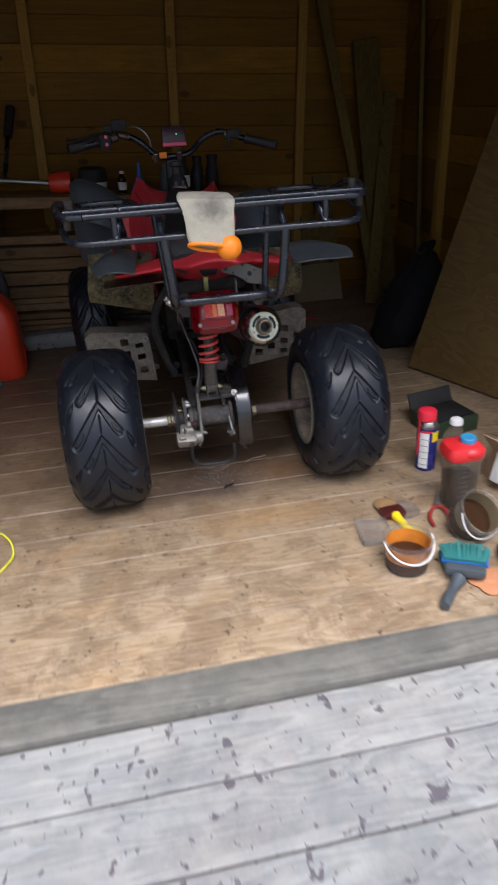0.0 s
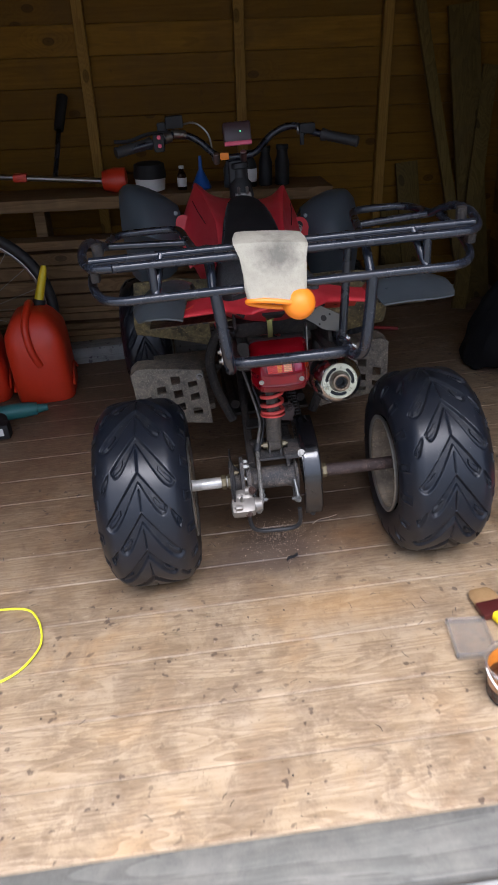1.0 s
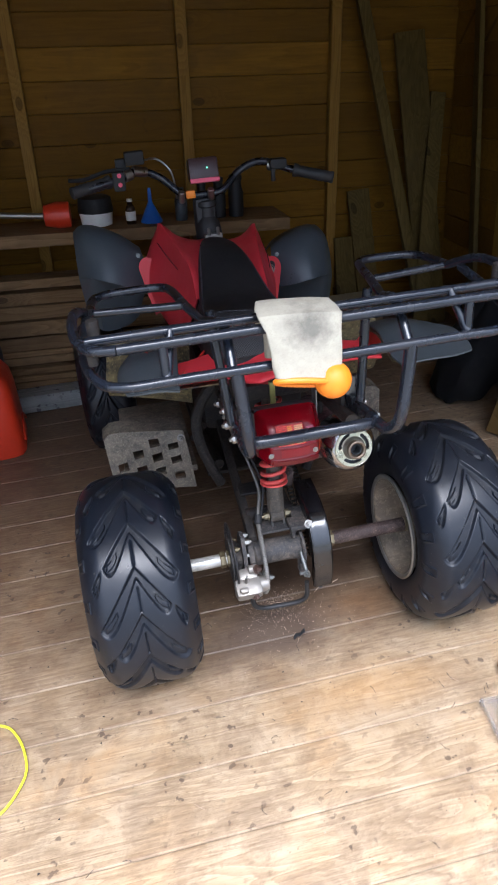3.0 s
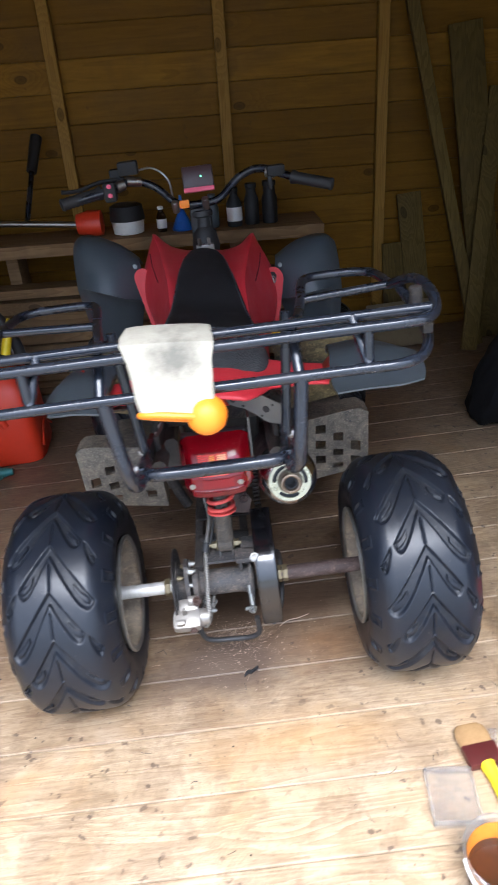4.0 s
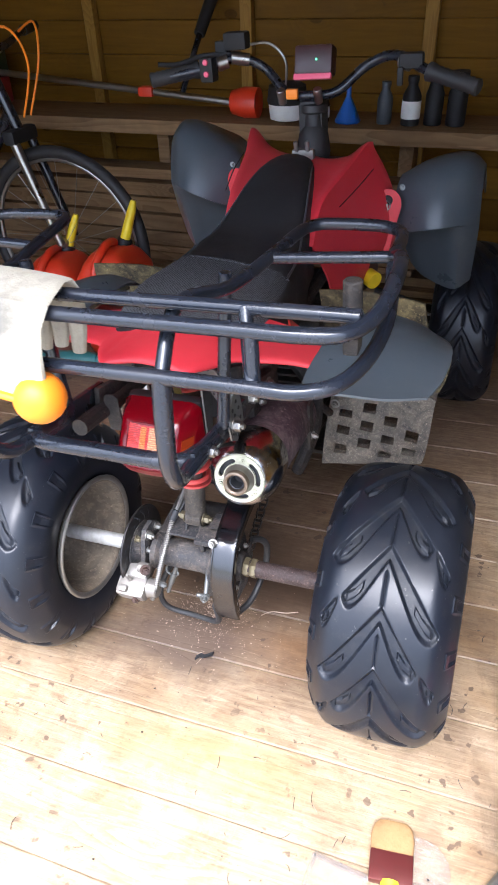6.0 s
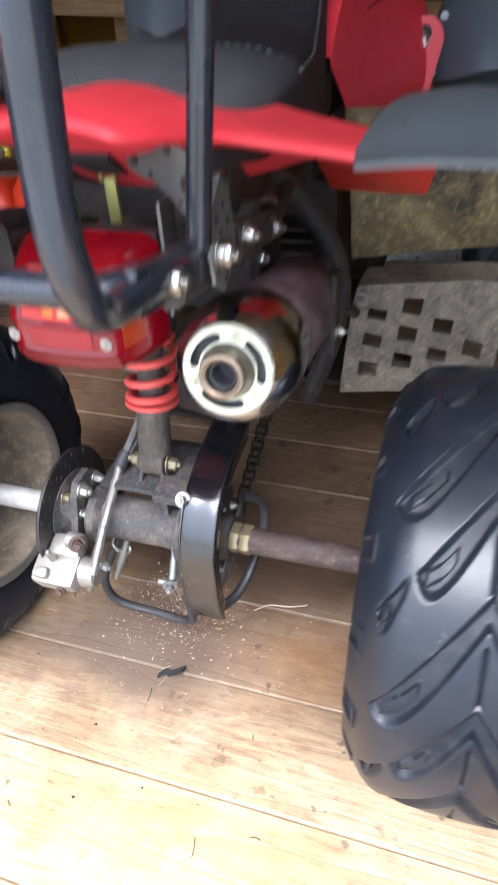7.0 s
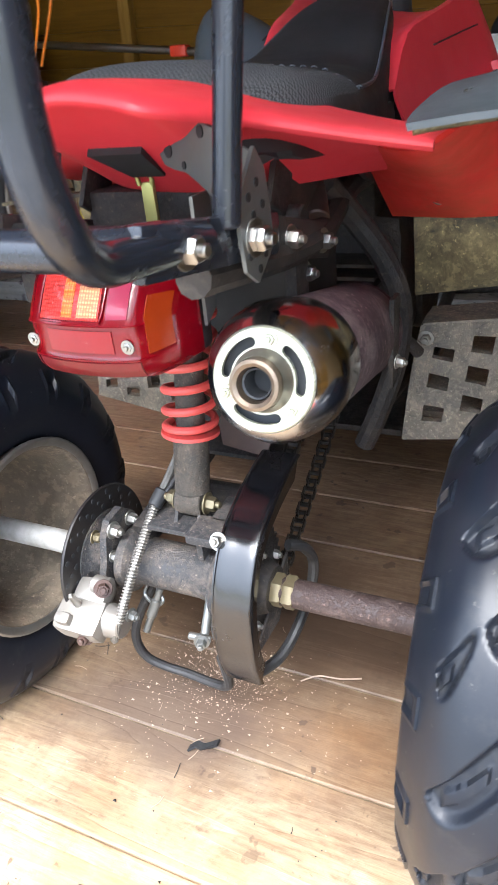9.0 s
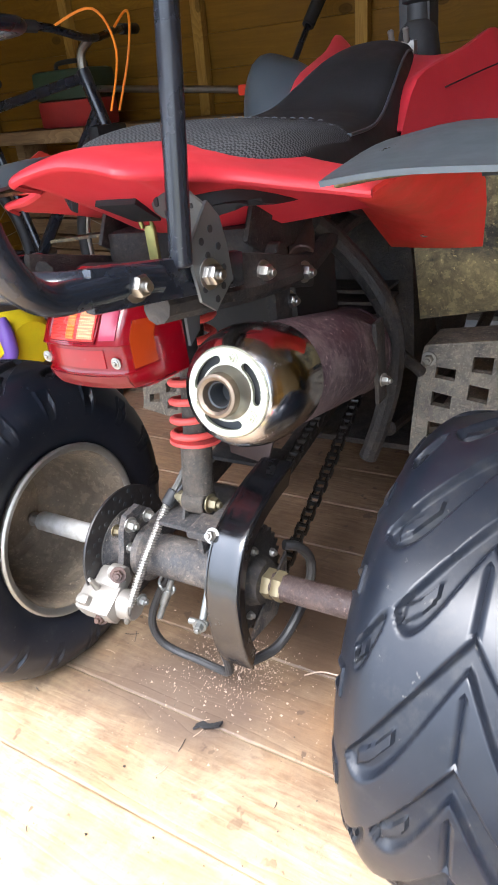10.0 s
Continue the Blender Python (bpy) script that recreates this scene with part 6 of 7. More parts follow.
def engine_and_frame():
    e = part("engine", G().box((X0, 2.34, 0.42), (0.24, 0.30, 0.22), 0.04).cyl((X0 - 0.12, 2.38, 0.40), (X0 + 0.13, 2.38, 0.40), 0.10).box((X0, 2.25, 0.52), (0.16, 0.12, 0.12), 0.03), M_FRAME, bike, "dirty black engine")
    for k in range(7):
        part("cooling_fin", G().box((X0 + 0.02, 2.17, 0.36 + 0.018 * k), (0.14, 0.08, 0.006), 0.002), M_FRAME, e)
    for s in (-1, 1):
        part("frame_tube", G().tube(L((s * 0.105, 1.60, 0.605), (s * 0.105, 1.83, 0.575), (s * 0.10, 2.0, 0.60), (s * 0.10, 2.4, 0.60), (s * 0.08, 2.6, 0.70)), 0.0135, 10), M_FRAME, bike)
        part("frame_tube", G().tube(L((s * 0.095, 1.90, 0.615), (s * 0.107, 1.937, 0.584), (s * 0.142, 1.957, 0.528), (s * 0.161, 1.968, 0.470), (s * 0.156, 1.974, 0.40), (s * 0.136, 1.978, 0.33), (s * 0.115, 1.979, 0.275)), 0.0135, 10), M_FRAME, bike, "bent black frame tube")
        part("frame_tube", G().tube(L((s * 0.10, 2.10, 0.26), (s * 0.11, 2.5, 0.22), (s * 0.12, 2.8, 0.30)), 0.0135, 10), M_FRAME, bike)
        part("frame_brace", G().cyl(L((s * 0.10, 1.86, 0.585))[0], L((s * 0.05, 1.98, 0.66))[0], 0.014), M_RUST, bike)
        part("control_arm", G().cyl(L((s * 0.10, 2.75, 0.25))[0], L((s * 0.32, FY, 0.23))[0], 0.012), M_FRAME, bike)
        part("control_arm", G().cyl(L((s * 0.10, 2.95, 0.27))[0], L((s * 0.32, FY, 0.25))[0], 0.012), M_FRAME, bike)
    part("frame_cross_tube", G().cyl(L((-0.11, 1.80, 0.60))[0], L((0.11, 1.80, 0.60))[0], 0.013), M_FRAME, bike)
    part("battery_tray", G().box((X0, 1.83, 0.615), (0.19, 0.12, 0.035), 0.006), M_FRAME, bike)
    part("air_box", G().box((X0 + 0.01, 1.93, 0.52), (0.15, 0.12, 0.13), 0.02), M_BLACK, bike)
    lat = part("seat_latch", G().box((0.196, 1.752, 0.612), (0.012, 0.005, 0.06), 0.001), M_LATCH, bike)
    part("latch_spring", G().tube([(0.190, 1.748, 0.640), (0.188, 1.744, 0.664), (0.196, 1.742, 0.672), (0.204, 1.744, 0.662), (0.203, 1.748, 0.640)], 0.0022, 8), M_LATCH, lat)
    oc = part("oil_tank", G().cyl((0.372, 2.462, 0.517), (0.29, 2.50, 0.54), 0.042), M_RUST, bike)
    part("oil_cap", G().cyl((0.394, 2.444, 0.512), (0.372, 2.462, 0.517), 0.021), M_YELLOW, oc, "yellow filler cap")
    part("front_body", G().box((X0, 2.76, 0.60), (0.24, 0.30, 0.20), 0.05), M_BLACK, bike)
    part("skid_plate", G().box((X0, 2.45, 0.20), (0.26, 0.6, 0.012), 0.004), M_FRAME, bike)


rear_axle()
suspension()
exhaust()
tail_light()
rack()
bodywork()
front_end()
engine_and_frame()

# ---- things on and by the bike ----
def work_glove():
    at = (0.184, 1.447, 0.885)
    gl = thing("work_glove", at, "soiled white knitted work glove with orange cuff hanging over the rack", "glove")
    # flattened sleeve from the cuff up over the rail
    rows = []
    path = [(1.4085, 0.793, 0.030), (1.412, 0.812, 0.022), (1.416, 0.840, 0.014), (1.423, 0.868, 0.010), (1.4365, 0.8885, 0.008), (1.456, 0.894, 0.008), (1.480, 0.8975, 0.008), (1.4955, 0.893, 0.009), (1.503, 0.875, 0.011), (1.506, 0.85, 0.012)]
    for k, (y, z, t) in enumerate(path):
        dy, dz = (path[min(k + 1, 9)][0] - path[max(k - 1, 0)][0]), (path[min(k + 1, 9)][1] - path[max(k - 1, 0)][1])
        n = Vector((0, -dz, dy)).normalized()
        w = 0.0480 + 0.0038 * min(k, 4) - 0.0015 * max(0, k - 4) + 0.0022 * math.sin(k * 1.7)
        ring = []
        for a in range(28):
            th = 2 * math.pi * a / 28
            wob = 1 + 0.16 * math.sin(3 * th + k * 0.8) * (k < 5)
            c = math.cos(th)
            p = Vector((0.174 + 0.0006 * min(k, 4) + 0.002 * math.sin(k) + w * c, y, z - (0.009 if k < 2 else 0.005) * c)) + n * (t * 0.5 * math.copysign(abs(math.sin(th)) ** 0.7, math.sin(th)) * wob)
            p.z += (0.010, 0.004)[k] * math.sin(th) if k < 2 else 0.0
            ring.append(p)
        rows.append(ring)
    part("knit_body", G().rings(rows, False), M_GLOVE, gl)
    cuff = [Vector((0.174 + 0.0490 * math.cos(2 * math.pi * a / 24), 1.4085 + 0.0155 * math.sin(2 * math.pi * a / 24), 0.7915 - 0.009 * math.cos(2 * math.pi * a / 24) - 0.010 * math.sin(2 * math.pi * a / 24))) for a in range(24)]
    part("cuff_hem", G().tube(cuff, 0.0046, 8, 2, True), M_ORANGE, gl, "orange stitched hem")
    for k, x in enumerate((0.142, 0.166, 0.190, 0.213)):
        part("finger", G().tube([(x, 1.506, 0.865), (x + 0.002, 1.511, 0.835), (x - 0.002, 1.507, 0.80 - 0.006 * (k % 2))], [0.012, 0.0115, 0.008], 10, 5), M_GLOVE, gl)


work_glove()
solo("ball", G().ball((0.216, 1.414, 0.787), 0.029), M_ORANGE, (0.216, 1.414, 0.787), "bright orange plastic ball wedged under the rack rail", "ball")
solo("ball_tie", G().tube([(0.213, 1.4265, 0.806), (0.213, 1.4265, 0.822), (0.213, 1.437, 0.832), (0.213, 1.447, 0.822), (0.213, 1.437, 0.8115)], 0.0014, 6, 4, False), M_BLACK, (0.213, 1.43, 0.806), "thin black tie round the rack rail", "cable tie")


# ---- left side: cans, bicycle, drill ----
def jerry_can(name_at, yaw, label, tall=1.0):
    x, y = name_at
    jc = thing("jerry_can", (x, y, 0), label, "fuel can", "fuel cans")
    rot = Matrix.Rotation(yaw, 3, "Z")
    rings = []
    for z, w, d in ((0.0, 0.104, 0.114), (0.005, 0.112, 0.124), (0.025, 0.118, 0.130), (0.235, 0.118, 0.130), (0.290, 0.112, 0.124), (0.335, 0.085, 0.104), (0.362, 0.06, 0.076), (0.370, 0.04, 0.05)):
        ring = []
        for a in range(32):
            th = 2 * math.pi * a / 32
            cx, sx = math.cos(th), math.sin(th)
            e = 0.38
            p = rot @ Vector((w * math.copysign(abs(cx) ** e, cx), d * math.copysign(abs(sx) ** e, sx), 0))
            ring.append((x + p.x, y + p.y, z * tall))
        rings.append(ring)
    part("can_body", G().rings(rings), M_CAN, jc)
    T = lambda a, b, c: tuple(Vector((x, y, 0)) + rot @ Vector((a, b, 0)) + Vector((0, 0, c * tall)))
    part("handle", G().tube([T(0.01, -0.128, 0.17), T(-0.01, -0.136, 0.24), T(-0.015, -0.120, 0.33), T(0, -0.06, 0.386), T(0, 0.01, 0.388), T(0, 0.055, 0.360)], 0.015, 12, 6), M_CAN, jc)
    for s in (-1, 1):
        part("body_rib", G().tube([T(s * 0.120, -0.10, 0.06), T(s * 0.120, 0.0, 0.12), T(s * 0.120, 0.10, 0.06)], 0.005, 8), M_CAN, jc)
    part("neck_ring", G().cyl(T(0.024, 0.046, 0.350), T(0.036, 0.054, 0.385), 0.026), M_BLACK, jc)
    part("spout", G().tube([T(0.030, 0.050, 0.370), T(0.046, 0.060, 0.415), T(0.068, 0.074, 0.475), T(0.080, 0.082, 0.512)], [0.019, 0.018, 0.016, 0.010], 14, 5), M_YELLOW, jc, "yellow plastic spout")


jerry_can((-0.645, 2.945), radians(4), "red plastic fuel can with yellow spout beside a twin")
jerry_can((-0.925, 2.99), radians(8), "smaller red plastic fuel can with yellow spout before a bicycle", 0.86)


def drill():
    d = thing("cordless_drill", (-0.72, 2.70, 0), "teal and black cordless drill lying on the floor", "drill")
    part("drill_body", G().tube([(-0.86, 2.69, 0.032), (-0.80, 2.70, 0.034), (-0.72, 2.715, 0.034), (-0.655, 2.725, 0.030)], [0.026, 0.031, 0.031, 0.024], 16, 5), M_TEAL, d)
    part("chuck", G().cyl((-0.655, 2.725, 0.030), (-0.615, 2.731, 0.028), 0.019, 0.013), M_TEAL, d)
    part("grip", G().tube([(-0.79, 2.69, 0.03), (-0.775, 2.64, 0.028), (-0.765, 2.585, 0.03)], [0.022, 0.019, 0.024], 14, 5), M_BLACK, d)
    part("battery", G().box((-0.765, 2.565, 0.032), (0.075, 0.05, 0.06), 0.01), M_BLACK, d)
    part("battery_label", G().box((-0.765, 2.5395, 0.034), (0.035, 0.002, 0.03), 0.0005), M_WHITE, d)


drill()


def bicycle():
    hub = Vector((-0.90, 3.06, 0.345))
    R = 0.345
    b = thing("bicycle", (-1.25, 3.06, 0), "black bicycle with silver rims leaning by the timber stack", "bicycle")
    for k, c in enumerate((hub, hub + Vector((-0.98, 0.02, 0)))):
        circ = lambda r, n=48: [c + Vector((r * math.cos(2 * math.pi * a / n), 0, r * math.sin(2 * math.pi * a / n))) for a in range(n)]
        w = part("wheel", G().tube(circ(R - 0.022), 0.022, 12, 2, True), M_RUBBLACK, b)
        part("rim", G().tube(circ(R - 0.046), 0.009, 8, 2, True), M_STEEL, w, "silver rim")
        part("hub", G().cyl(c + Vector((0, -0.04, 0)), c + Vector((0, 0.04, 0)), 0.016), M_STEEL, w)
        for a in range(20):
            th = 2 * math.pi * a / 20
            p = c + Vector((0.016 * math.cos(th), 0.025 * (1 if a % 2 else -1), 0.016 * math.sin(th)))
            part("spoke", G().cyl(p, c + Vector(((R - 0.05) * math.cos(th + 0.25), 0, (R - 0.05) * math.sin(th + 0.25))), 0.0011, seg=5, bevel=0), M_STEEL, w)
    crown = hub + Vector((-0.10, 0, 0.38))
    for s in (-1, 1):
        part("fork_leg", G().cyl(hub + Vector((0, s * 0.05, 0)), crown + Vector((0, s * 0.05, 0)), 0.015, 0.018), M_STEEL if s < 0 else M_TUBE, b, "silver fork leg" if s < 0 else "")
    part("fork_crown", G().box(crown, (0.05, 0.15, 0.05), 0.015), M_BLACK, b)
    head = crown + Vector((-0.055, 0, 0.19))
    part("head_tube", G().cyl(crown, head, 0.022), M_TUBE, b)
    part("stem", G().tube([head, head + Vector((0.01, 0, 0.05)), head + Vector((0.06, 0, 0.08))], 0.014, 10), M_STEEL, b)
    bar = head + Vector((0.06, 0, 0.08))
    part("bicycle_handlebar", G().tube([bar + Vector((-0.06, -0.30, 0.04)), bar + Vector((-0.02, -0.16, 0.03)), bar, bar + Vector((-0.02, 0.16, 0.03)), bar + Vector((-0.06, 0.30, 0.04))], 0.012, 10), M_TUBE, b)
    for s in (-1, 1):
        part("bicycle_grip", G().cyl(bar + Vector((-0.03, s * 0.19, 0.033)), bar + Vector((-0.06, s * 0.31, 0.041)), 0.017), M_RUBBLACK, b)
        part("orange_cable", G().tube([bar + Vector((-0.02, s * 0.14, 0.03)), bar + Vector((0.10, s * 0.08, 0.06)), bar + Vector((0.12, s * 0.03, -0.05)), crown + Vector((0.05, s * 0.02, 0.06))], 0.004, 8), M_ORANGE, b, "orange brake cable")
    seat_top = hub + Vector((-0.72, 0.02, 0.50))
    bb = hub + Vector((-0.58, 0.01, -0.02))
    rear = hub + Vector((-0.98, 0.02, 0))
    for p, q, r in ((crown + Vector((-0.02, 0, 0.07)), bb, 0.022), (head + Vector((0.01, 0, -0.02)), seat_top, 0.017), (seat_top, bb, 0.016), (bb, rear, 0.012), (seat_top, rear, 0.010)):
        part("frame_tube", G().cyl(p, q, r), M_TUBE, b)
    part("saddle", G().tube([seat_top + Vector((-0.13, 0, 0.10)), seat_top + Vector((0, 0, 0.095)), seat_top + Vector((0.13, 0, 0.085))], [0.06, 0.045, 0.018], 14, 6), M_BLACK, b)
    part("seat_post", G().cyl(seat_top, seat_top + Vector((-0.02, 0, 0.09)), 0.013), M_STEEL, b)
    part("crank", G().cyl(bb + Vector((0, -0.07, 0)), bb + Vector((0, 0.07, 0)), 0.014).cyl(bb + Vector((0, -0.07, 0)), bb + Vector((0.12, -0.07, -0.12)), 0.009), M_STEEL, b)


bicycle()


def toy_gun():
    t = thing("toy_water_gun", (-1.20, 2.60, 0), "yellow plastic toy water gun with purple nozzle", "toy")
    part("toy_body", G().tube([(-1.42, 2.66, 0.16), (-1.32, 2.63, 0.17), (-1.18, 2.60, 0.165), (-1.06, 2.57, 0.15)], [0.08, 0.12, 0.12, 0.075], 18, 6), M_YELLOW, t)
    part("toy_grip", G().tube([(-1.25, 2.61, 0.12), (-1.27, 2.615, 0.06), (-1.29, 2.62, 0.028)], [0.055, 0.045, 0.028], 12, 5), M_YELLOW, t)
    part("toy_cap", G().cyl((-1.26, 2.50, 0.24), (-1.265, 2.475, 0.25), 0.03), M_GREEN, t)
    part("nozzle", G().tube([(-1.08, 2.50, 0.26), (-1.07, 2.49, 0.21), (-1.065, 2.485, 0.15), (-1.10, 2.48, 0.12)], [0.012, 0.026, 0.022, 0.02], 12, 5), M_PURPLE, t, "purple nozzle")


toy_gun()
ln = [(-0.70, 1.36, 0.0025), (-0.56, 1.355, 0.0025), (-0.477, 1.385, 0.003), (-0.435, 1.44, 0.006), (-0.43, 1.49, 0.006), (-0.455, 1.56, 0.004), (-0.50, 1.60, 0.003), (-0.62, 1.61, 0.0025)]
solo("trimmer_line", G().tube(ln, 0.0026, 8, 8), M_STRING, (-0.5, 1.48, 0), "loose loop of bright yellow trimmer line on the floor", "trimmer line")


# ---- bench along the back wall, with timber below ----
BZ = 0.715
bench = thing("bench", (-0.6, 3.5, 0), "rough timber bench along the back wall", "bench")
part("bench_plank", G().box((-0.60, 3.49, BZ - 0.025), (2.62, 0.30, 0.05), 0.004), M_TIMBER, bench)
for x in (-1.85, -0.6, 0.35):
    part("bench_leg", G().box((x, 3.52, (BZ - 0.05) / 2 - 0.035), (0.05, 0.14, BZ + 0.02), 0.004), M_TIMBER, bench)


def timber_stack():
    z, k = 0.075, 0
    hs = (0.022, 0.024, 0.03, 0.022, 0.026, 0.034, 0.024, 0.055, 0.06, 0.055, 0.05, 0.038)
    solo("board", G().box((-0.55, 3.26, 0.04), (2.4, 0.10, 0.075), 0.003), M_GREY, (-0.55, 3.26, 0.0), "pale grey board lying on the floor before the stack", "board")
    for h in hs:
        w = random.uniform(0.09, 0.16)
        x = random.uniform(-0.74, -0.58)
        gap = 0.006 + 0.008 * (k % 3 == 1)
        if k == 0:
            z = 0.0
        if z + h > BZ - 0.055:
            break
        length = 2.35 + random.uniform(-0.2, 0.15)
        g = G().box((x, 3.40 + random.uniform(-0.025, 0.025), z + h / 2), (length, w, h), 0.003)
        ob = solo("timber_plank", g, M_TIMBER, (x, 3.40, z), "rough sawn plank stacked under the bench", "plank", "stacked planks")
        # laths keep the layers apart
        for bx in (-1.5, -0.1):
            lath = G().box((bx, 3.40, z + h + gap / 2), (0.03, w * 0.7, gap + 0.001), 0)
            part("lath", lath, M_TIMBER, ob)
        z += h + gap
        k += 1


timber_stack()


# ---- on the bench ----
def strimmer():
    s = thing("strimmer", (-0.5, 3.45, BZ), "garden strimmer with red guard and silver shaft lying on the bench", "strimmer")
    part("shaft", G().cyl((-0.28, 3.44, BZ + 0.05), (-1.65, 3.50, BZ + 0.15), 0.012), M_STEEL, s)
    part("guard", G().lathe([(0.015, -0.055), (0.04, -0.05), (0.052, 0.0), (0.05, 0.05), (0.03, 0.055)], (-0.245, 3.44, BZ + 0.052), (1, 0, 0.0), 24), M_CAN, s, "red plastic guard")
    part("shaft_clip", G().box((-0.65, 3.455, BZ + 0.077), (0.06, 0.04, 0.035), 0.008), M_CAN, s)
    part("loop_handle", G().tube([(-0.50, 3.45, BZ + 0.075), (-0.485, 3.52, BZ + 0.17), (-0.475, 3.60, BZ + 0.26)], 0.011, 10), M_TUBE, s)
    part("handle_grip", G().cyl((-0.476, 3.59, BZ + 0.25), (-0.455, 3.70, BZ + 0.375), 0.021, 0.024), M_BLACK, s)


strimmer()


def tub_on_bench():
    t = thing("paint_kettle", (-0.09, 3.45, BZ), "white plastic tub with black lid on the bench", "tub")
    part("tub_body", G().lathe([(0.05, 0), (0.062, 0.004), (0.068, 0.055)], (-0.09, 3.45, BZ), (0, 0, 1), 28), M_WHITE, t)
    part("tub_lid", G().lathe([(0.071, 0.054), (0.072, 0.062), (0.066, 0.11), (0.05, 0.118)], (-0.09, 3.45, BZ), (0, 0, 1), 28), M_BLACK, t)


tub_on_bench()


def bottle(name, x, y, r, h, neck, body, cap, label, label_mat=None):
    b = thing(name, (x, y, BZ), label, "bottle", "bottles on the bench")
    part("bottle_body", G().lathe([(r * 0.9, 0), (r, 0.004), (r, h * 0.6), (r * 0.8, h * 0.7), (neck, h * 0.8), (neck, h * 0.9)], (x, y, BZ), (0, 0, 1), 22), body, b)
    part("bottle_cap", G().cyl((x, y, BZ + h * 0.88), (x, y, BZ + h), neck * 1.15), cap, b)
    if label_mat:
        part("bottle_label", G().lathe([(r + 0.0006, h * 0.15), (r + 0.0012, h * 0.16), (r + 0.0012, h * 0.5), (r + 0.0006, h * 0.51)], (x, y, BZ), (0, 0, 1), 22, False), label_mat, b)


bottle("bottle", 0.05, 3.43, 0.020, 0.10, 0.010, M_GLASS, M_WHITE, "small brown bottle with white cap and label on the bench", M_WHITE)
bottle("bottle", 0.262, 3.44, 0.026, 0.13, 0.014, M_GREYPL, M_GREYPL, "grey plastic bottle standing on the bench")
bottle("bottle", 0.352, 3.43, 0.031, 0.15, 0.016, M_BLACK, M_BLACK, "black bottle with white label on the bench", M_WHITE)
bottle("bottle", 0.425, 3.45, 0.030, 0.16, 0.020, M_BLACK, M_BLACK, "plain black bottle on the bench")
bottle("bottle", 0.50, 3.45, 0.032, 0.165, 0.024, M_BLACK, M_BLACK, "plain black oil bottle on the bench")
fun = thing("funnel", (0.135, 3.44, BZ), "blue plastic funnel standing upside down", "funnel")
part("cone", G().lathe([(0.044, 0), (0.046, 0.006), (0.012, 0.075), (0.009, 0.08), (0.006, 0.135)], (0.135, 3.44, BZ), (0, 0, 1), 26), M_BLUE, fun)
tb = thing("tool_box", (-1.52, 3.52, BZ), "green and red plastic tool box on the bench", "tool box")
part("box_base", G().box((-1.52, 3.52, BZ + 0.05), (0.30, 0.16, 0.10), 0.012), M_GRIP, tb)
part("box_lid", G().box((-1.52, 3.52, BZ + 0.155), (0.31, 0.17, 0.11), 0.02), M_GREEN, tb)
part("box_handle", G().tube([(-1.60, 3.52, BZ + 0.205), (-1.59, 3.52, BZ + 0.235), (-1.45, 3.52, BZ + 0.235), (-1.44, 3.52, BZ + 0.205)], 0.009, 8), M_BLACK, tb)


# ---- right-hand side ----
def slab(name, p0, p1, width, thick, material, label, category, side=(1, 0, 0), group=""):
    """A board from its foot p0 to its top p1."""
    p0, p1 = Vector(p0), Vector(p1)
    d = (p1 - p0).normalized()
    s = Vector(side)
    s = (s - d * s.dot(d)).normalized()
    rot = Matrix((s, d.cross(s), d)).transposed()
    return solo(name, G().box((p0 + p1) / 2, (width, thick, (p1 - p0).length), 0.003, rot), material, p0, label, category, group)


slab("leaning_plank", (1.36, 3.42, 0.012), (1.06, 3.72, 1.75), 0.05, 0.03, M_PLANKZ, "narrow timber batten leaning on the back wall", "plank", (1, 0, 0), "leaning boards")
slab("leaning_plank", (1.44, 3.50, 0.012), (1.36, 3.73, 1.30), 0.14, 0.022, M_PLANKZ, "wide board leaning on the back wall", "plank", (1, 0, 0), "leaning boards")
slab("leaning_plank", (1.30, 3.36, 0.012), (1.50, 3.70, 1.05), 0.07, 0.022, M_PLANKZ, "short board leaning crosswise in the corner", "plank", (1, 0, 0), "leaning boards")
slab("leaning_plank", (1.545, 3.30, 0.012), (1.58, 3.55, 1.6), 0.10, 0.02, M_PLANKZ, "board leaning in the corner", "plank", (0.3, 1, 0), "leaning boards")
slab("leaning_plank", (1.045, 3.66, 0.012), (1.05, 3.715, 0.45), 0.105, 0.022, M_PLANKZ, "short offcut standing against a stud", "plank", (1, 0, 0), "leaning boards")
slab("leaning_plank", (1.16, 3.62, 0.012), (1.13, 3.745, 0.66), 0.11, 0.02, M_PLANKZ, "dark offcut standing against the wall", "plank", (1, 0, 0), "leaning boards")
slab("cardboard_sheet", (1.04, 3.52, 0.008), (1.04, 3.60, 0.20), 0.30, 0.012, M_OLDCARD, "flat brown cardboard standing by the wall", "cardboard", (1, 0, 0))
ply = G()
ply.sheet([[Vector((1.13, 2.42, 0.008)) + Vector((0.36, -0.80, 0)) * u + Vector((0.40 - 0.22 * u, 0.06, 1.25)) * v for u in (0, 0.33, 0.66, 1.0)] for v in (0, 0.33, 0.66, 1.0)], 0.012)
solo("plywood_sheet", ply, M_PLY, (1.3, 2.1, 0.0), "large plywood sheet leaning against the side wall", "plywood sheet")


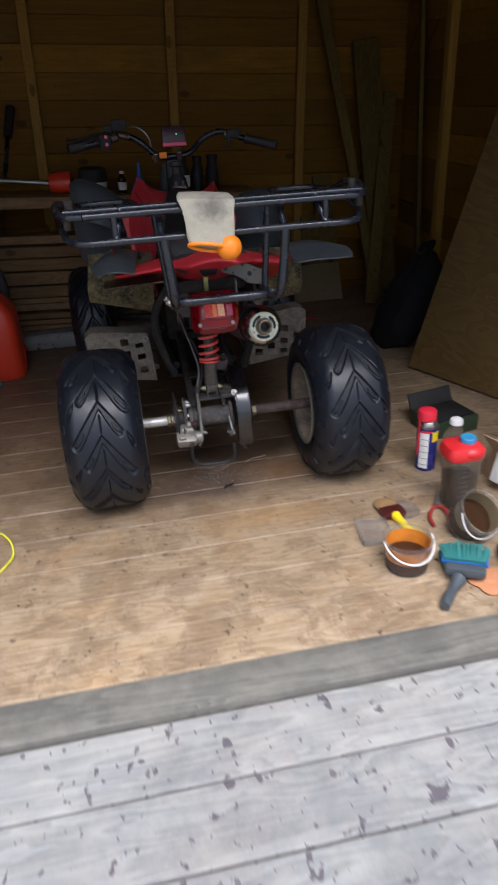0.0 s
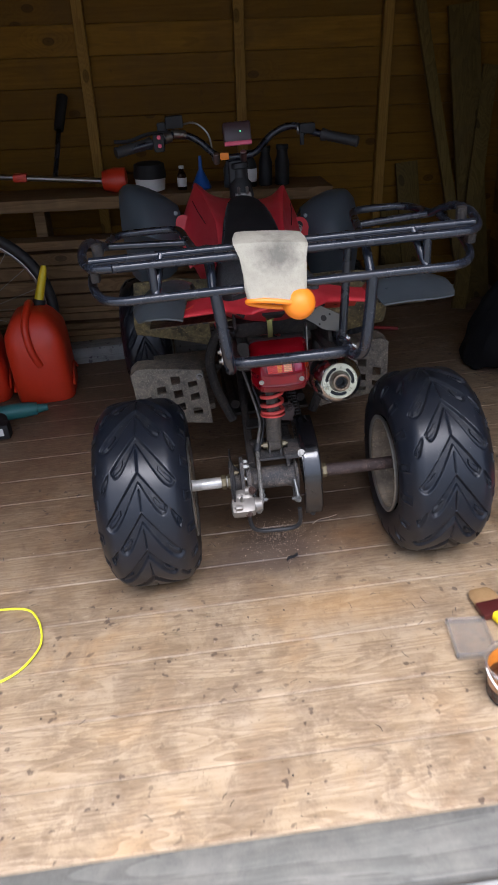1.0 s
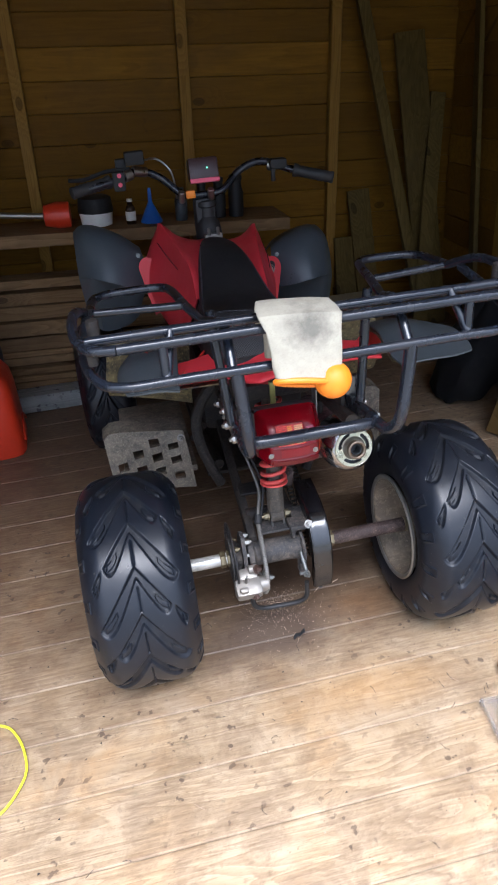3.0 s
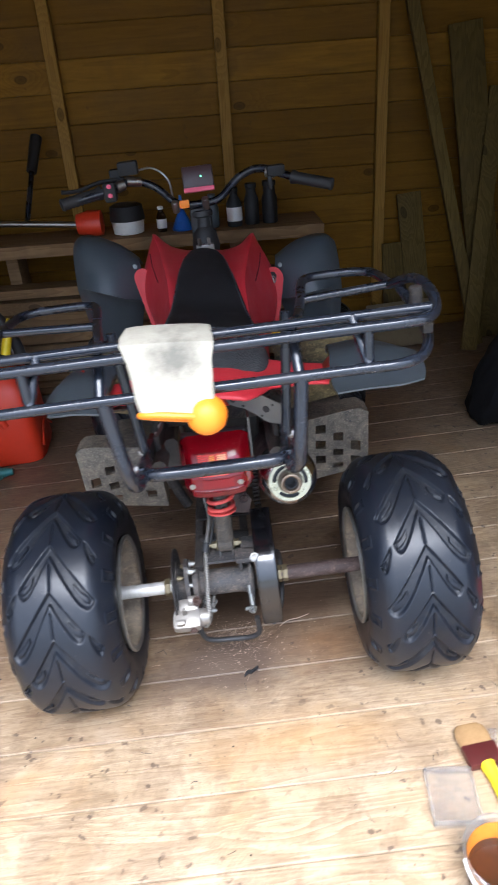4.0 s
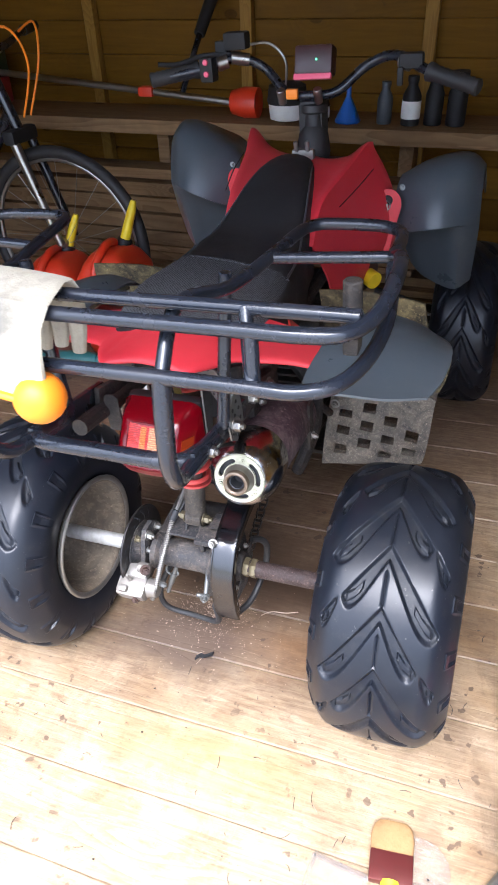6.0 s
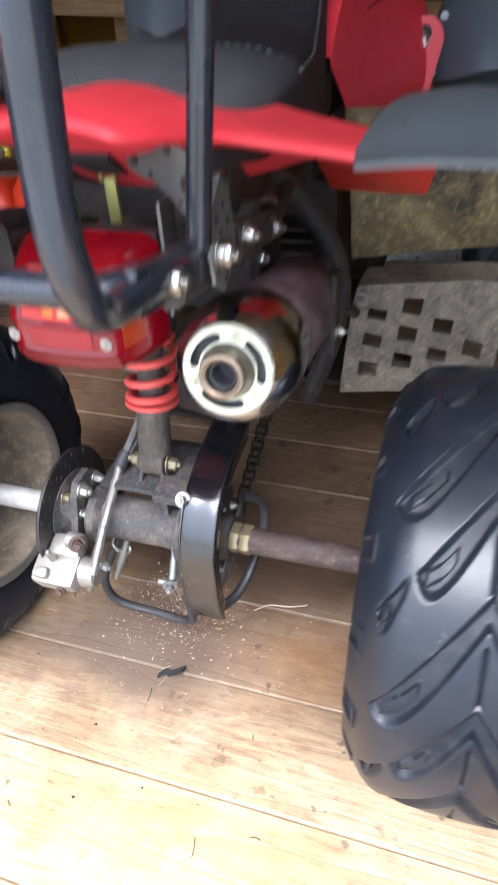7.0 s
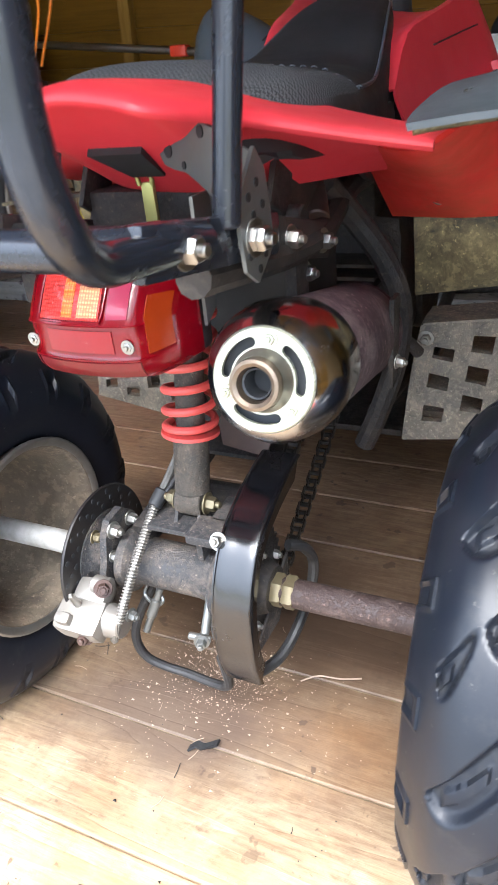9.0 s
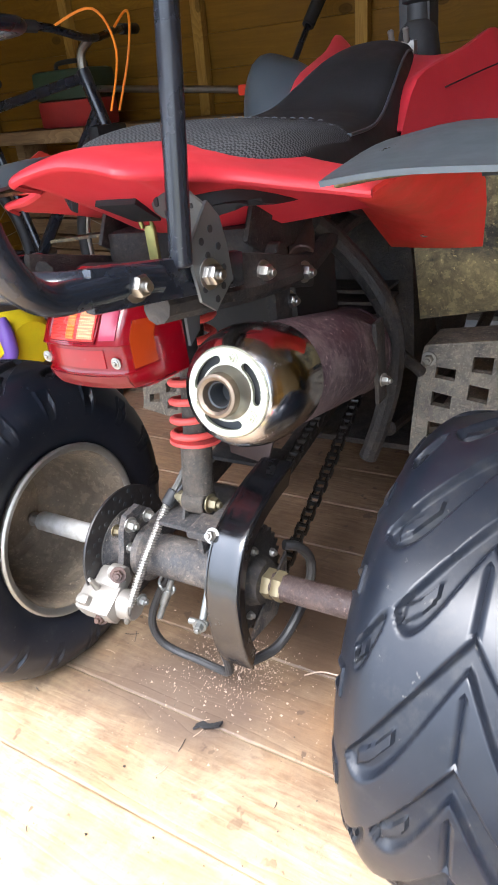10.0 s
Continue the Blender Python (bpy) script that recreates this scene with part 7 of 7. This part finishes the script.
def black_bag():
    """A full sack slumped against the plywood, creased lengthwise, with a knotted neck."""
    foot, top = Vector((1.20, 2.72, 0.0)), Vector((1.35, 2.80, 0.43))
    rings = []
    for k, r in enumerate((0.05, 0.125, 0.150, 0.160, 0.160, 0.154, 0.144, 0.130, 0.110, 0.08, 0.035, 0.04)):
        c = foot.lerp(top, k / 11)
        ring = []
        for a in range(40):
            th = 2 * math.pi * a / 40
            f = 1 + 0.06 * math.sin(3 * th + 0.7 * k) + 0.045 * math.sin(7 * th + 1.3 * k) + 0.03 * math.sin(11 * th - k)
            ring.append((c.x + r * f * math.cos(th), c.y + 0.85 * r * f * math.sin(th), max(0.004, c.z + 0.05 * math.cos(th) * r / 0.15 + 0.01 * math.sin(5 * th))))
        rings.append(ring)
    bag = thing("sack", foot, "full black plastic sack slumped against the plywood sheet", "sack")
    part("sack_body", G().rings(rings), M_BAG, bag)
    part("tie", G().tube([top.lerp(foot, 0.07) + Vector((0.034 * math.cos(a), 0.024 * math.sin(a), 0)) for a in (0, 1.05, 2.1, 3.15, 4.2, 5.25)], 0.004, 8, 4, True), M_RUBBLACK, bag)


black_bag()


solo("red_rod", G().tube([(0.80, 3.27, 0.008), (0.87, 3.235, 0.008), (0.95, 3.20, 0.008)], 0.008, 8), M_GRIP, (0.87, 3.235, 0), "short red plastic rod on the floor", "rod")


# ---- pots and tools by the opening ----
def spray_can():
    x, y = 0.838, 1.615
    s = thing("spray_can", (x, y, 0), "blue and white spray can with red cap and straw", "spray can")
    part("can_body", G().lathe([(0.029, 0), (0.032, 0.003), (0.032, 0.150), (0.030, 0.156), (0.022, 0.166)], (x, y, 0), (0, 0, 1), 30), M_DKBLUE, s)
    part("can_rim", G().lathe([(0.0325, 0.148), (0.0335, 0.152), (0.0325, 0.156), (0.029, 0.158)], (x, y, 0), (0, 0, 1), 30, False), M_STEEL, s)
    part("dome", G().lathe([(0.030, 0.156), (0.027, 0.166), (0.020, 0.174), (0.012, 0.176)], (x, y, 0), (0, 0, 1), 26), M_STEEL, s)
    part("cap", G().lathe([(0.0265, 0.172), (0.0290, 0.175), (0.0290, 0.197), (0.0265, 0.204), (0.018, 0.208), (0.005, 0.209)], (x - 0.005, y, 0), (0, 0, 1), 26), M_CAPRED, s, "red plastic cap")
    part("straw", G().cyl((x - 0.033, y - 0.008, 0.055), (x - 0.031, y - 0.006, 0.178), 0.0030), M_CAPRED, s)
    g = G()
    for n, (a0, a1, z0, z1) in enumerate(((-155, -105, 0.012, 0.135),)):
        g.sheet([[(x + 0.0325 * math.cos(radians(a0 + (a1 - a0) * k / 6)), y + 0.0325 * math.sin(radians(a0 + (a1 - a0) * k / 6)), z) for k in range(7)] for z in (z0, z1)], 0.0006)
    part("side_panel", g, M_WHITE, s, "white printed panel")
    for k in range(5):
        z = 0.024 + 0.022 * k
        bar = [[(x + 0.0331 * math.cos(radians(-150 + 40 * j / 4)), y + 0.0331 * math.sin(radians(-150 + 40 * j / 4)), z + dz) for j in range(5)] for dz in (0, 0.0022)]
        part("print_bar", G().sheet(bar, 0.0005), M_ZINC, s)
    patch = [[(x + 0.0328 * math.cos(radians(-88 + 50 * k / 6)), y + 0.0328 * math.sin(radians(-88 + 50 * k / 6)), z) for k in range(7)] for z in (0.105, 0.138)]
    part("badge", G().sheet(patch, 0.0006), M_YELLOW, s, "yellow badge")
    band = [[(x + 0.0328 * math.cos(radians(-150 + 60 * k / 6)), y + 0.0328 * math.sin(radians(-150 + 60 * k / 6)), z) for k in range(7)] for z in (0.136, 0.143)]
    part("red_band", G().sheet(band, 0.0006), M_CAPRED, s)


spray_can()


def jug():
    x, y = 0.838, 1.395
    j = thing("mixing_jug", (x, y, 0), "clear plastic fuel jug with red lid and blue cap", "jug")
    rings = []
    for z, w, d in ((0, 0.038, 0.038), (0.004, 0.042, 0.041), (0.15, 0.047, 0.044), (0.172, 0.048, 0.045)):
        rings.append([(x + w * math.copysign(abs(math.cos(a * math.pi / 16)) ** 0.5, math.cos(a * math.pi / 16)), y + d * math.copysign(abs(math.sin(a * math.pi / 16)) ** 0.5, math.sin(a * math.pi / 16)), z) for a in range(32)])
    part("jug_body", G().rings(rings), M_JUG, j)
    low = [[(x + (px - x) * 0.95, y + (py - y) * 0.95, 0.002 + 0.10 * min(1, k)) for px, py, pz in rings[min(k, 1)]] for k in range(2)]
    part("old_fuel", G().rings(low), M_GLASS, j)
    lid = []
    for z, f in ((0.164, 1.03), (0.168, 1.06), (0.186, 1.05), (0.199, 0.94), (0.204, 0.74)):
        lid.append([(x + (px - x) * f - 0.006 * (px < x), y + (py - y) * f, z) for px, py, pz in rings[-1]])
    part("lid", G().rings(lid), M_JUGLID, j, "red plastic lid")
    # pouring lip that juts out over the front, with a groove under the cap
    lip = [[(x + 0.014 + w * u, y - 0.026 - dy + 0.010 * u * u, z) for u in (-1, -0.6, 0, 0.6, 1)] for w, dy, z in ((0.024, 0.0, 0.204), (0.030, 0.016, 0.196), (0.031, 0.024, 0.186), (0.028, 0.022, 0.176), (0.024, 0.010, 0.168))]
    part("spout", G().sheet(smooth_rows(lip, 3), 0.005), M_JUGLID, j)
    part("cap", G().lathe([(0.0225, 0.0), (0.0225, 0.014), (0.0205, 0.0165), (0.017, 0.0155)], (x + 0.014, y + 0.0, 0.202), (0, 0, 1), 24), M_SKYBLUE, j, "light blue screw cap")
    for k in range(7):
        part("mark_bar", G().box((x - 0.012, y - 0.0425 - 0.0005 * k, 0.05 + 0.016 * k), (0.018 if k % 2 else 0.028, 0.001, 0.0018), 0.0002), M_GREYPL, j)


jug()
ob = thing("bottle", (0.925, 1.60, 0), "clear bottle with white cap behind the jug", "bottle")
part("bottle_body", G().lathe([(0.034, 0), (0.037, 0.004), (0.037, 0.105), (0.018, 0.14), (0.016, 0.153)], (0.925, 1.60, 0), (0, 0, 1), 26), M_JUG, ob)
part("bottle_cap", G().lathe([(0.0205, 0.150), (0.0205, 0.158), (0.018, 0.166), (0.012, 0.170)], (0.925, 1.60, 0), (0, 0, 1), 20), M_WHITE, ob)


def tub(x, y, tilt, fill, label):
    t = thing("plastic_tub", (x, y, 0), label, "tub", "plastic tubs")
    m = Matrix.Rotation(tilt, 3, "X") @ Matrix.Rotation(tilt * 0.3, 3, "Y")
    lift = 0.0 if not tilt else 0.052
    T = lambda p: tuple(Vector((x, y, lift)) + (m @ (Vector(p) - Vector((0, 0, 0.03 if tilt else 0)))))
    ring = lambda r, z, n=36: [T((r * math.cos(2 * math.pi * a / n), r * math.sin(2 * math.pi * a / n), z)) for a in range(n)]
    body = G().rings([ring(0.048, 0.004), ring(0.053, 0.0), ring(0.060, 0.082), ring(0.064, 0.084), ring(0.064, 0.090), ring(0.060, 0.091), ring(0.0515, 0.006)], True)
    part("tub_wall", body, M_CLEAR, t, "clear plastic wall")
    part("residue", G().rings([ring(0.0565, 0.075), ring(0.052, 0.01), ring(0.03, 0.008), ring(0.004, 0.008)], False), fill, t, "dried stain inside")
    part("residue", G().rings([ring(0.0525, 0.003), ring(0.0555, 0.035), ring(0.055, 0.036)], True), M_GLASS, t)
    part("handle", G().tube([T((0.064 * math.cos(a), 0.064 * math.sin(a), 0.085 - 0.036 * math.sin(a - math.pi))) for a in [math.pi + math.pi * k / 10 for k in range(11)]], 0.0023, 8, 3), M_WHITE, t, "white bail handle")
    return t


tub(0.585, 1.165, 0.0, M_PAINT, "clear plastic tub with orange-brown stain remnants and white handle")
tub(0.80, 1.245, radians(38), M_OLDCARD, "clear plastic tub tipped over on its side with dry residue")


def hand_brush():
    b = thing("hand_brush", (0.68, 1.07, 0), "grey hand brush with blue and teal bristles", "brush")
    part("brush_handle", G().tube([(0.603, 0.985, 0.014), (0.62, 1.005, 0.015), (0.648, 1.035, 0.016), (0.675, 1.062, 0.018)], [0.012, 0.014, 0.012, 0.020], 12, 5), M_GREYPL, b)
    a, c = Vector((0.655, 1.10, 0.03)), Vector((0.745, 1.055, 0.03))
    d = (c - a).normalized()
    u = Vector((0.45, 0.89, 0)).normalized()
    rot = Matrix((d, u, Vector((0, 0, 1)))).transposed()
    part("brush_head", G().box((a + c) / 2 - u * 0.004, (0.098, 0.030, 0.026), 0.010, rot), M_GREYPL, b)
    g = G()
    rnd = random.Random(4)
    for i in range(30):
        for j in range(5):
            p = a + d * (0.094 * i / 29 + 0.001) + u * 0.014 + Vector((0, 0, -0.010 + 0.007 * j))
            q = p + u * (0.064 - 0.010 * abs(i / 14.5 - 1) ** 3 + rnd.uniform(-0.004, 0.004)) + d * ((i / 14.5 - 1) * 0.012 + rnd.uniform(-0.003, 0.003)) + Vector((0, 0, rnd.uniform(-0.004, 0.008)))
            g.cyl(p, q, 0.0026, 0.0034, 5, 0)
    part("bristles", g, M_TEAL, b, "teal bristles")
    g = G()
    for i in range(14):
        p = a + d * (0.104 * i / 13 - 0.004) + u * 0.010 + Vector((0, 0, 0.008))
        g.cyl(p, p + u * 0.026 + Vector((0, 0, 0.004)), 0.0038, 0.0034, 6, 0)
    part("bristle_roots", g, M_BLUE, b, "bright blue bristle roots")


hand_brush()


def paint_brush():
    b = thing("paint_brush", (0.63, 1.36, 0), "flat paint brush with yellow handle and stiff tan bristles", "paint brush")
    d = Vector((-0.10, 1.0, 0)).normalized()
    s = Vector((1.0, 0.10, 0)).normalized()
    rot = Matrix((s, d, Vector((0, 0, 1)))).transposed()
    c = Vector((0.635, 1.385, 0.012))
    part("ferrule", G().box(c, (0.066, 0.045, 0.016), 0.003, rot), M_FERRULE, b, "dark red ferrule")
    rings = []
    for f, w, h in ((0.02, 0.032, 0.007), (0.045, 0.034, 0.008), (0.062, 0.030, 0.006), (0.070, 0.022, 0.003)):
        rings.append([c + d * f + s * (w * math.cos(a * math.pi / 12)) + Vector((0, 0, h * math.sin(a * math.pi / 12))) for a in range(24)])
    part("bristles", G().rings(rings), M_BRISTLE, b)
    part("brush_handle", G().tube([c - d * 0.02, c - d * 0.05, c - d * 0.09, c - d * 0.14], [0.015, 0.011, 0.012, 0.009], 12, 5), M_YELLOW, b)


paint_brush()
lid = thing("clear_tray", (0.555, 1.315, 0), "clear square plastic tray lying on the floor", "tray")
lrot = Matrix.Rotation(radians(-6), 3, "Z")
part("tray_plate", G().box((0.555, 1.315, 0.008), (0.085, 0.105, 0.006), 0.002, lrot), M_CLEAR, lid)
for dx, dy, sx, sy in ((-0.042, 0, 0.006, 0.105), (0.042, 0, 0.006, 0.105), (0, -0.052, 0.085, 0.006), (0, 0.052, 0.085, 0.006)):
    o = lrot @ Vector((dx, dy, 0))
    part("tray_rim", G().box((0.555 + o.x, 1.315 + o.y, 0.0085), (sx, sy, 0.015), 0.002, lrot), M_CLEAR, lid)
rl = thing("milky_disc", (0.68, 1.415, 0), "milky round plastic disc under the brush", "disc")
part("disc_plate", G().lathe([(0.045, 0.0005), (0.048, 0.002), (0.046, 0.004)], (0.675, 1.40, 0), (0, 0, 1), 30), M_CLEAR, rl)


def pliers():
    p = thing("pliers", (0.75, 1.36, 0), "long-nose pliers with red handles", "pliers")
    part("pliers_head", G().tube([(0.772, 1.385, 0.010), (0.785, 1.41, 0.010), (0.80, 1.445, 0.009)], [0.013, 0.009, 0.003], 10, 5), M_ZINC, p)
    part("handle", G().tube([(0.770, 1.382, 0.010), (0.745, 1.365, 0.010), (0.725, 1.33, 0.010), (0.722, 1.295, 0.009)], [0.004, 0.0052, 0.0052, 0.004], 10, 5), M_GRIP, p)
    part("handle", G().tube([(0.776, 1.380, 0.010), (0.785, 1.355, 0.010), (0.778, 1.32, 0.010), (0.765, 1.285, 0.009)], [0.004, 0.0052, 0.0052, 0.004], 10, 5), M_GRIP, p)


pliers()
tray = thing("tool_case", (0.97, 1.86, 0), "dark green open tool case on the floor", "tool case")
part("case_base", G().box((1.02, 1.86, 0.03), (0.18, 0.15, 0.06), 0.008, Matrix.Rotation(0.2, 3, "Z")), M_GREEN, tray)
part("case_lid", G().box((1.005, 1.950, 0.072), (0.18, 0.012, 0.07), 0.004, Matrix.Rotation(0.2, 3, "Z") @ Matrix.Rotation(-0.5, 3, "X")), M_BLACK, tray)
part("case_tray", G().box((1.02, 1.855, 0.063), (0.15, 0.12, 0.01), 0.003, Matrix.Rotation(0.2, 3, "Z")), M_BLACK, tray)
cb = thing("cardboard_box", (1.08, 1.47, 0), "open cardboard box with a white sheet", "box")
part("box_wall", G().box((1.09, 1.47, 0.06), (0.16, 0.15, 0.12), 0.003, Matrix.Rotation(0.35, 3, "Z")), M_CARD, cb)
part("box_flap", G().box((0.995, 1.425, 0.135), (0.09, 0.13, 0.004), 0.001, Matrix.Rotation(0.35, 3, "Z") @ Matrix.Rotation(0.9, 3, "Y")), M_CARD, cb)
part("paper", G().box((0.992, 1.40, 0.075), (0.004, 0.10, 0.09), 0.001, Matrix.Rotation(0.35, 3, "Z") @ Matrix.Rotation(0.25, 3, "Y")), M_WHITE, cb)
rag = []
for r in (0.0, 0.25, 0.5, 0.75, 0.92, 1.0):
    turn = [2 * math.pi * k / 20 for k in range(21)]
    edge = [1 + 0.10 * math.sin(3 * a + 1) + 0.06 * math.sin(5 * a) for a in turn]
    rag.append([(0.785 + 0.082 * r * e * math.cos(a), 1.048 + 0.046 * r * e * math.sin(a), 0.003 + (0.006 * abs(math.sin(2 * a + 4 * r)) * r + 0.004) * (1 - r**3)) for a, e in zip(turn, edge)])
solo("rag", G().sheet(smooth_rows(rag, 3), 0.004), M_RAG, (0.76, 1.04, 0), "crumpled rust-orange rag on the floor", "rag")
coil = thing("cable_coil", (0.87, 1.12, 0), "small coil of black and pink cable", "cable")
for k in range(3):
    cc = [(0.87 + (0.045 + 0.003 * k) * math.cos(2 * math.pi * a / 16), 1.115 + (0.05 + 0.003 * k) * math.sin(2 * math.pi * a / 16), 0.006 + 0.007 * k) for a in range(16)]
    part("cable_turn", G().tube(cc, 0.004, 8, 3, True), M_PINK if k == 1 else M_BLACK, coil)


# ---- scraps on the floor ----
scrap = [[(0.190 + 0.032 * u, 1.658 + 0.016 * u + 0.007 * v + 0.003 * math.sin(9 * u), 0.003 + 0.004 * abs(math.sin(4 * u))) for u in (0, 0.25, 0.5, 0.75, 1)] for v in (-0.5, 0.2, 0.8)]
solo("rubber_scrap", G().sheet(smooth_rows(scrap, 2), 0.003), M_BLACK, (0.205, 1.667, 0), "torn scrap of black rubber on the floor", "scrap")
solo("straw", G().tube([(0.285, 1.80, 0.003), (0.305, 1.815, 0.004), (0.335, 1.818, 0.006), (0.36, 1.83, 0.003)], 0.0012, 6, 5), M_DUST, (0.31, 1.815, 0), "thin dry straw on the floor", "straw")


def crumbs():
    rnd = random.Random(7)
    g, dark = G(), G()

    def chip(g, x, y, r):
        a = rnd.uniform(0, 3.1)
        p = Vector((x, y, 0.0005))
        e = [Vector((r * math.cos(a + t), r * 0.7 * math.sin(a + t), 0)) for t in (0, 2.1, 4.2)]
        g.add([p + q for q in e] + [p + Vector((0, 0, r * 0.9))], [(0, 2, 1), (0, 1, 3), (1, 2, 3), (2, 0, 3)])

    for k in range(1750):
        if k < 1150:
            x, y = rnd.gauss(0.185, 0.040), rnd.gauss(1.785, 0.030)
        elif k < 1500:
            x, y = rnd.gauss(0.18, 0.10), rnd.gauss(1.73, 0.06)
        else:
            x, y = rnd.uniform(-0.7, 0.9), rnd.uniform(1.0, 2.1)
        chip(g, x, y, rnd.uniform(0.0006, 0.0014) if k % 11 else rnd.uniform(0.0016, 0.0030))
    for k in range(420):
        chip(dark, rnd.uniform(-0.7, 0.95), rnd.uniform(0.97, 2.0), rnd.uniform(0.0006, 0.0016) if k % 12 else rnd.uniform(0.002, 0.004))
    for k in range(90):
        x, y, a, l = rnd.uniform(-0.6, 0.8), rnd.uniform(1.0, 1.9), rnd.uniform(0, 3.1), rnd.uniform(0.006, 0.024)
        b = a + rnd.uniform(-0.7, 0.7)
        pts = [(x, y, 0.0012), (x + 0.5 * l * math.cos(a), y + 0.5 * l * math.sin(a), 0.002), (x + 0.5 * l * (math.cos(a) + math.cos(b)), y + 0.5 * l * (math.sin(a) + math.sin(b)), 0.0014)]
        (g if k % 3 == 0 else dark).tube(pts, 0.0005, 5, 3)
    solo("sawdust", g, M_DUST, (0.2, 1.7, 0), "pale sawdust crumbs and chips under the axle", "sawdust", kind="stuff")
    solo("floor_litter", dark, M_BLACK, (0.1, 1.5, 0), "dark grit and short fibres strewn on the floor", "litter", kind="stuff")


crumbs()

# ---- boards of floor, deck and walls ----
floor_boards()
deck_boards()
wall_boards()


# ---- the shed has sunk to one side: its back wall, and what stands along it, lean against the floor ----
SINK = Matrix.Translation((-0.6, 0, 1.35)) @ Matrix.Rotation(radians(2.8), 4, "Y") @ Matrix.Translation((0.6, 0, -1.35))
LEANING = ("wall_north", "bench", "timber_plank", "strimmer", "paint_kettle", "bottle", "funnel", "tool_box")
for ob in list(scene.objects):
    if ob.parent is None and ob.name.split(".")[0] in LEANING and ob.location.y > 3.0:
        ob.matrix_world = SINK @ Matrix.Translation(ob.location)
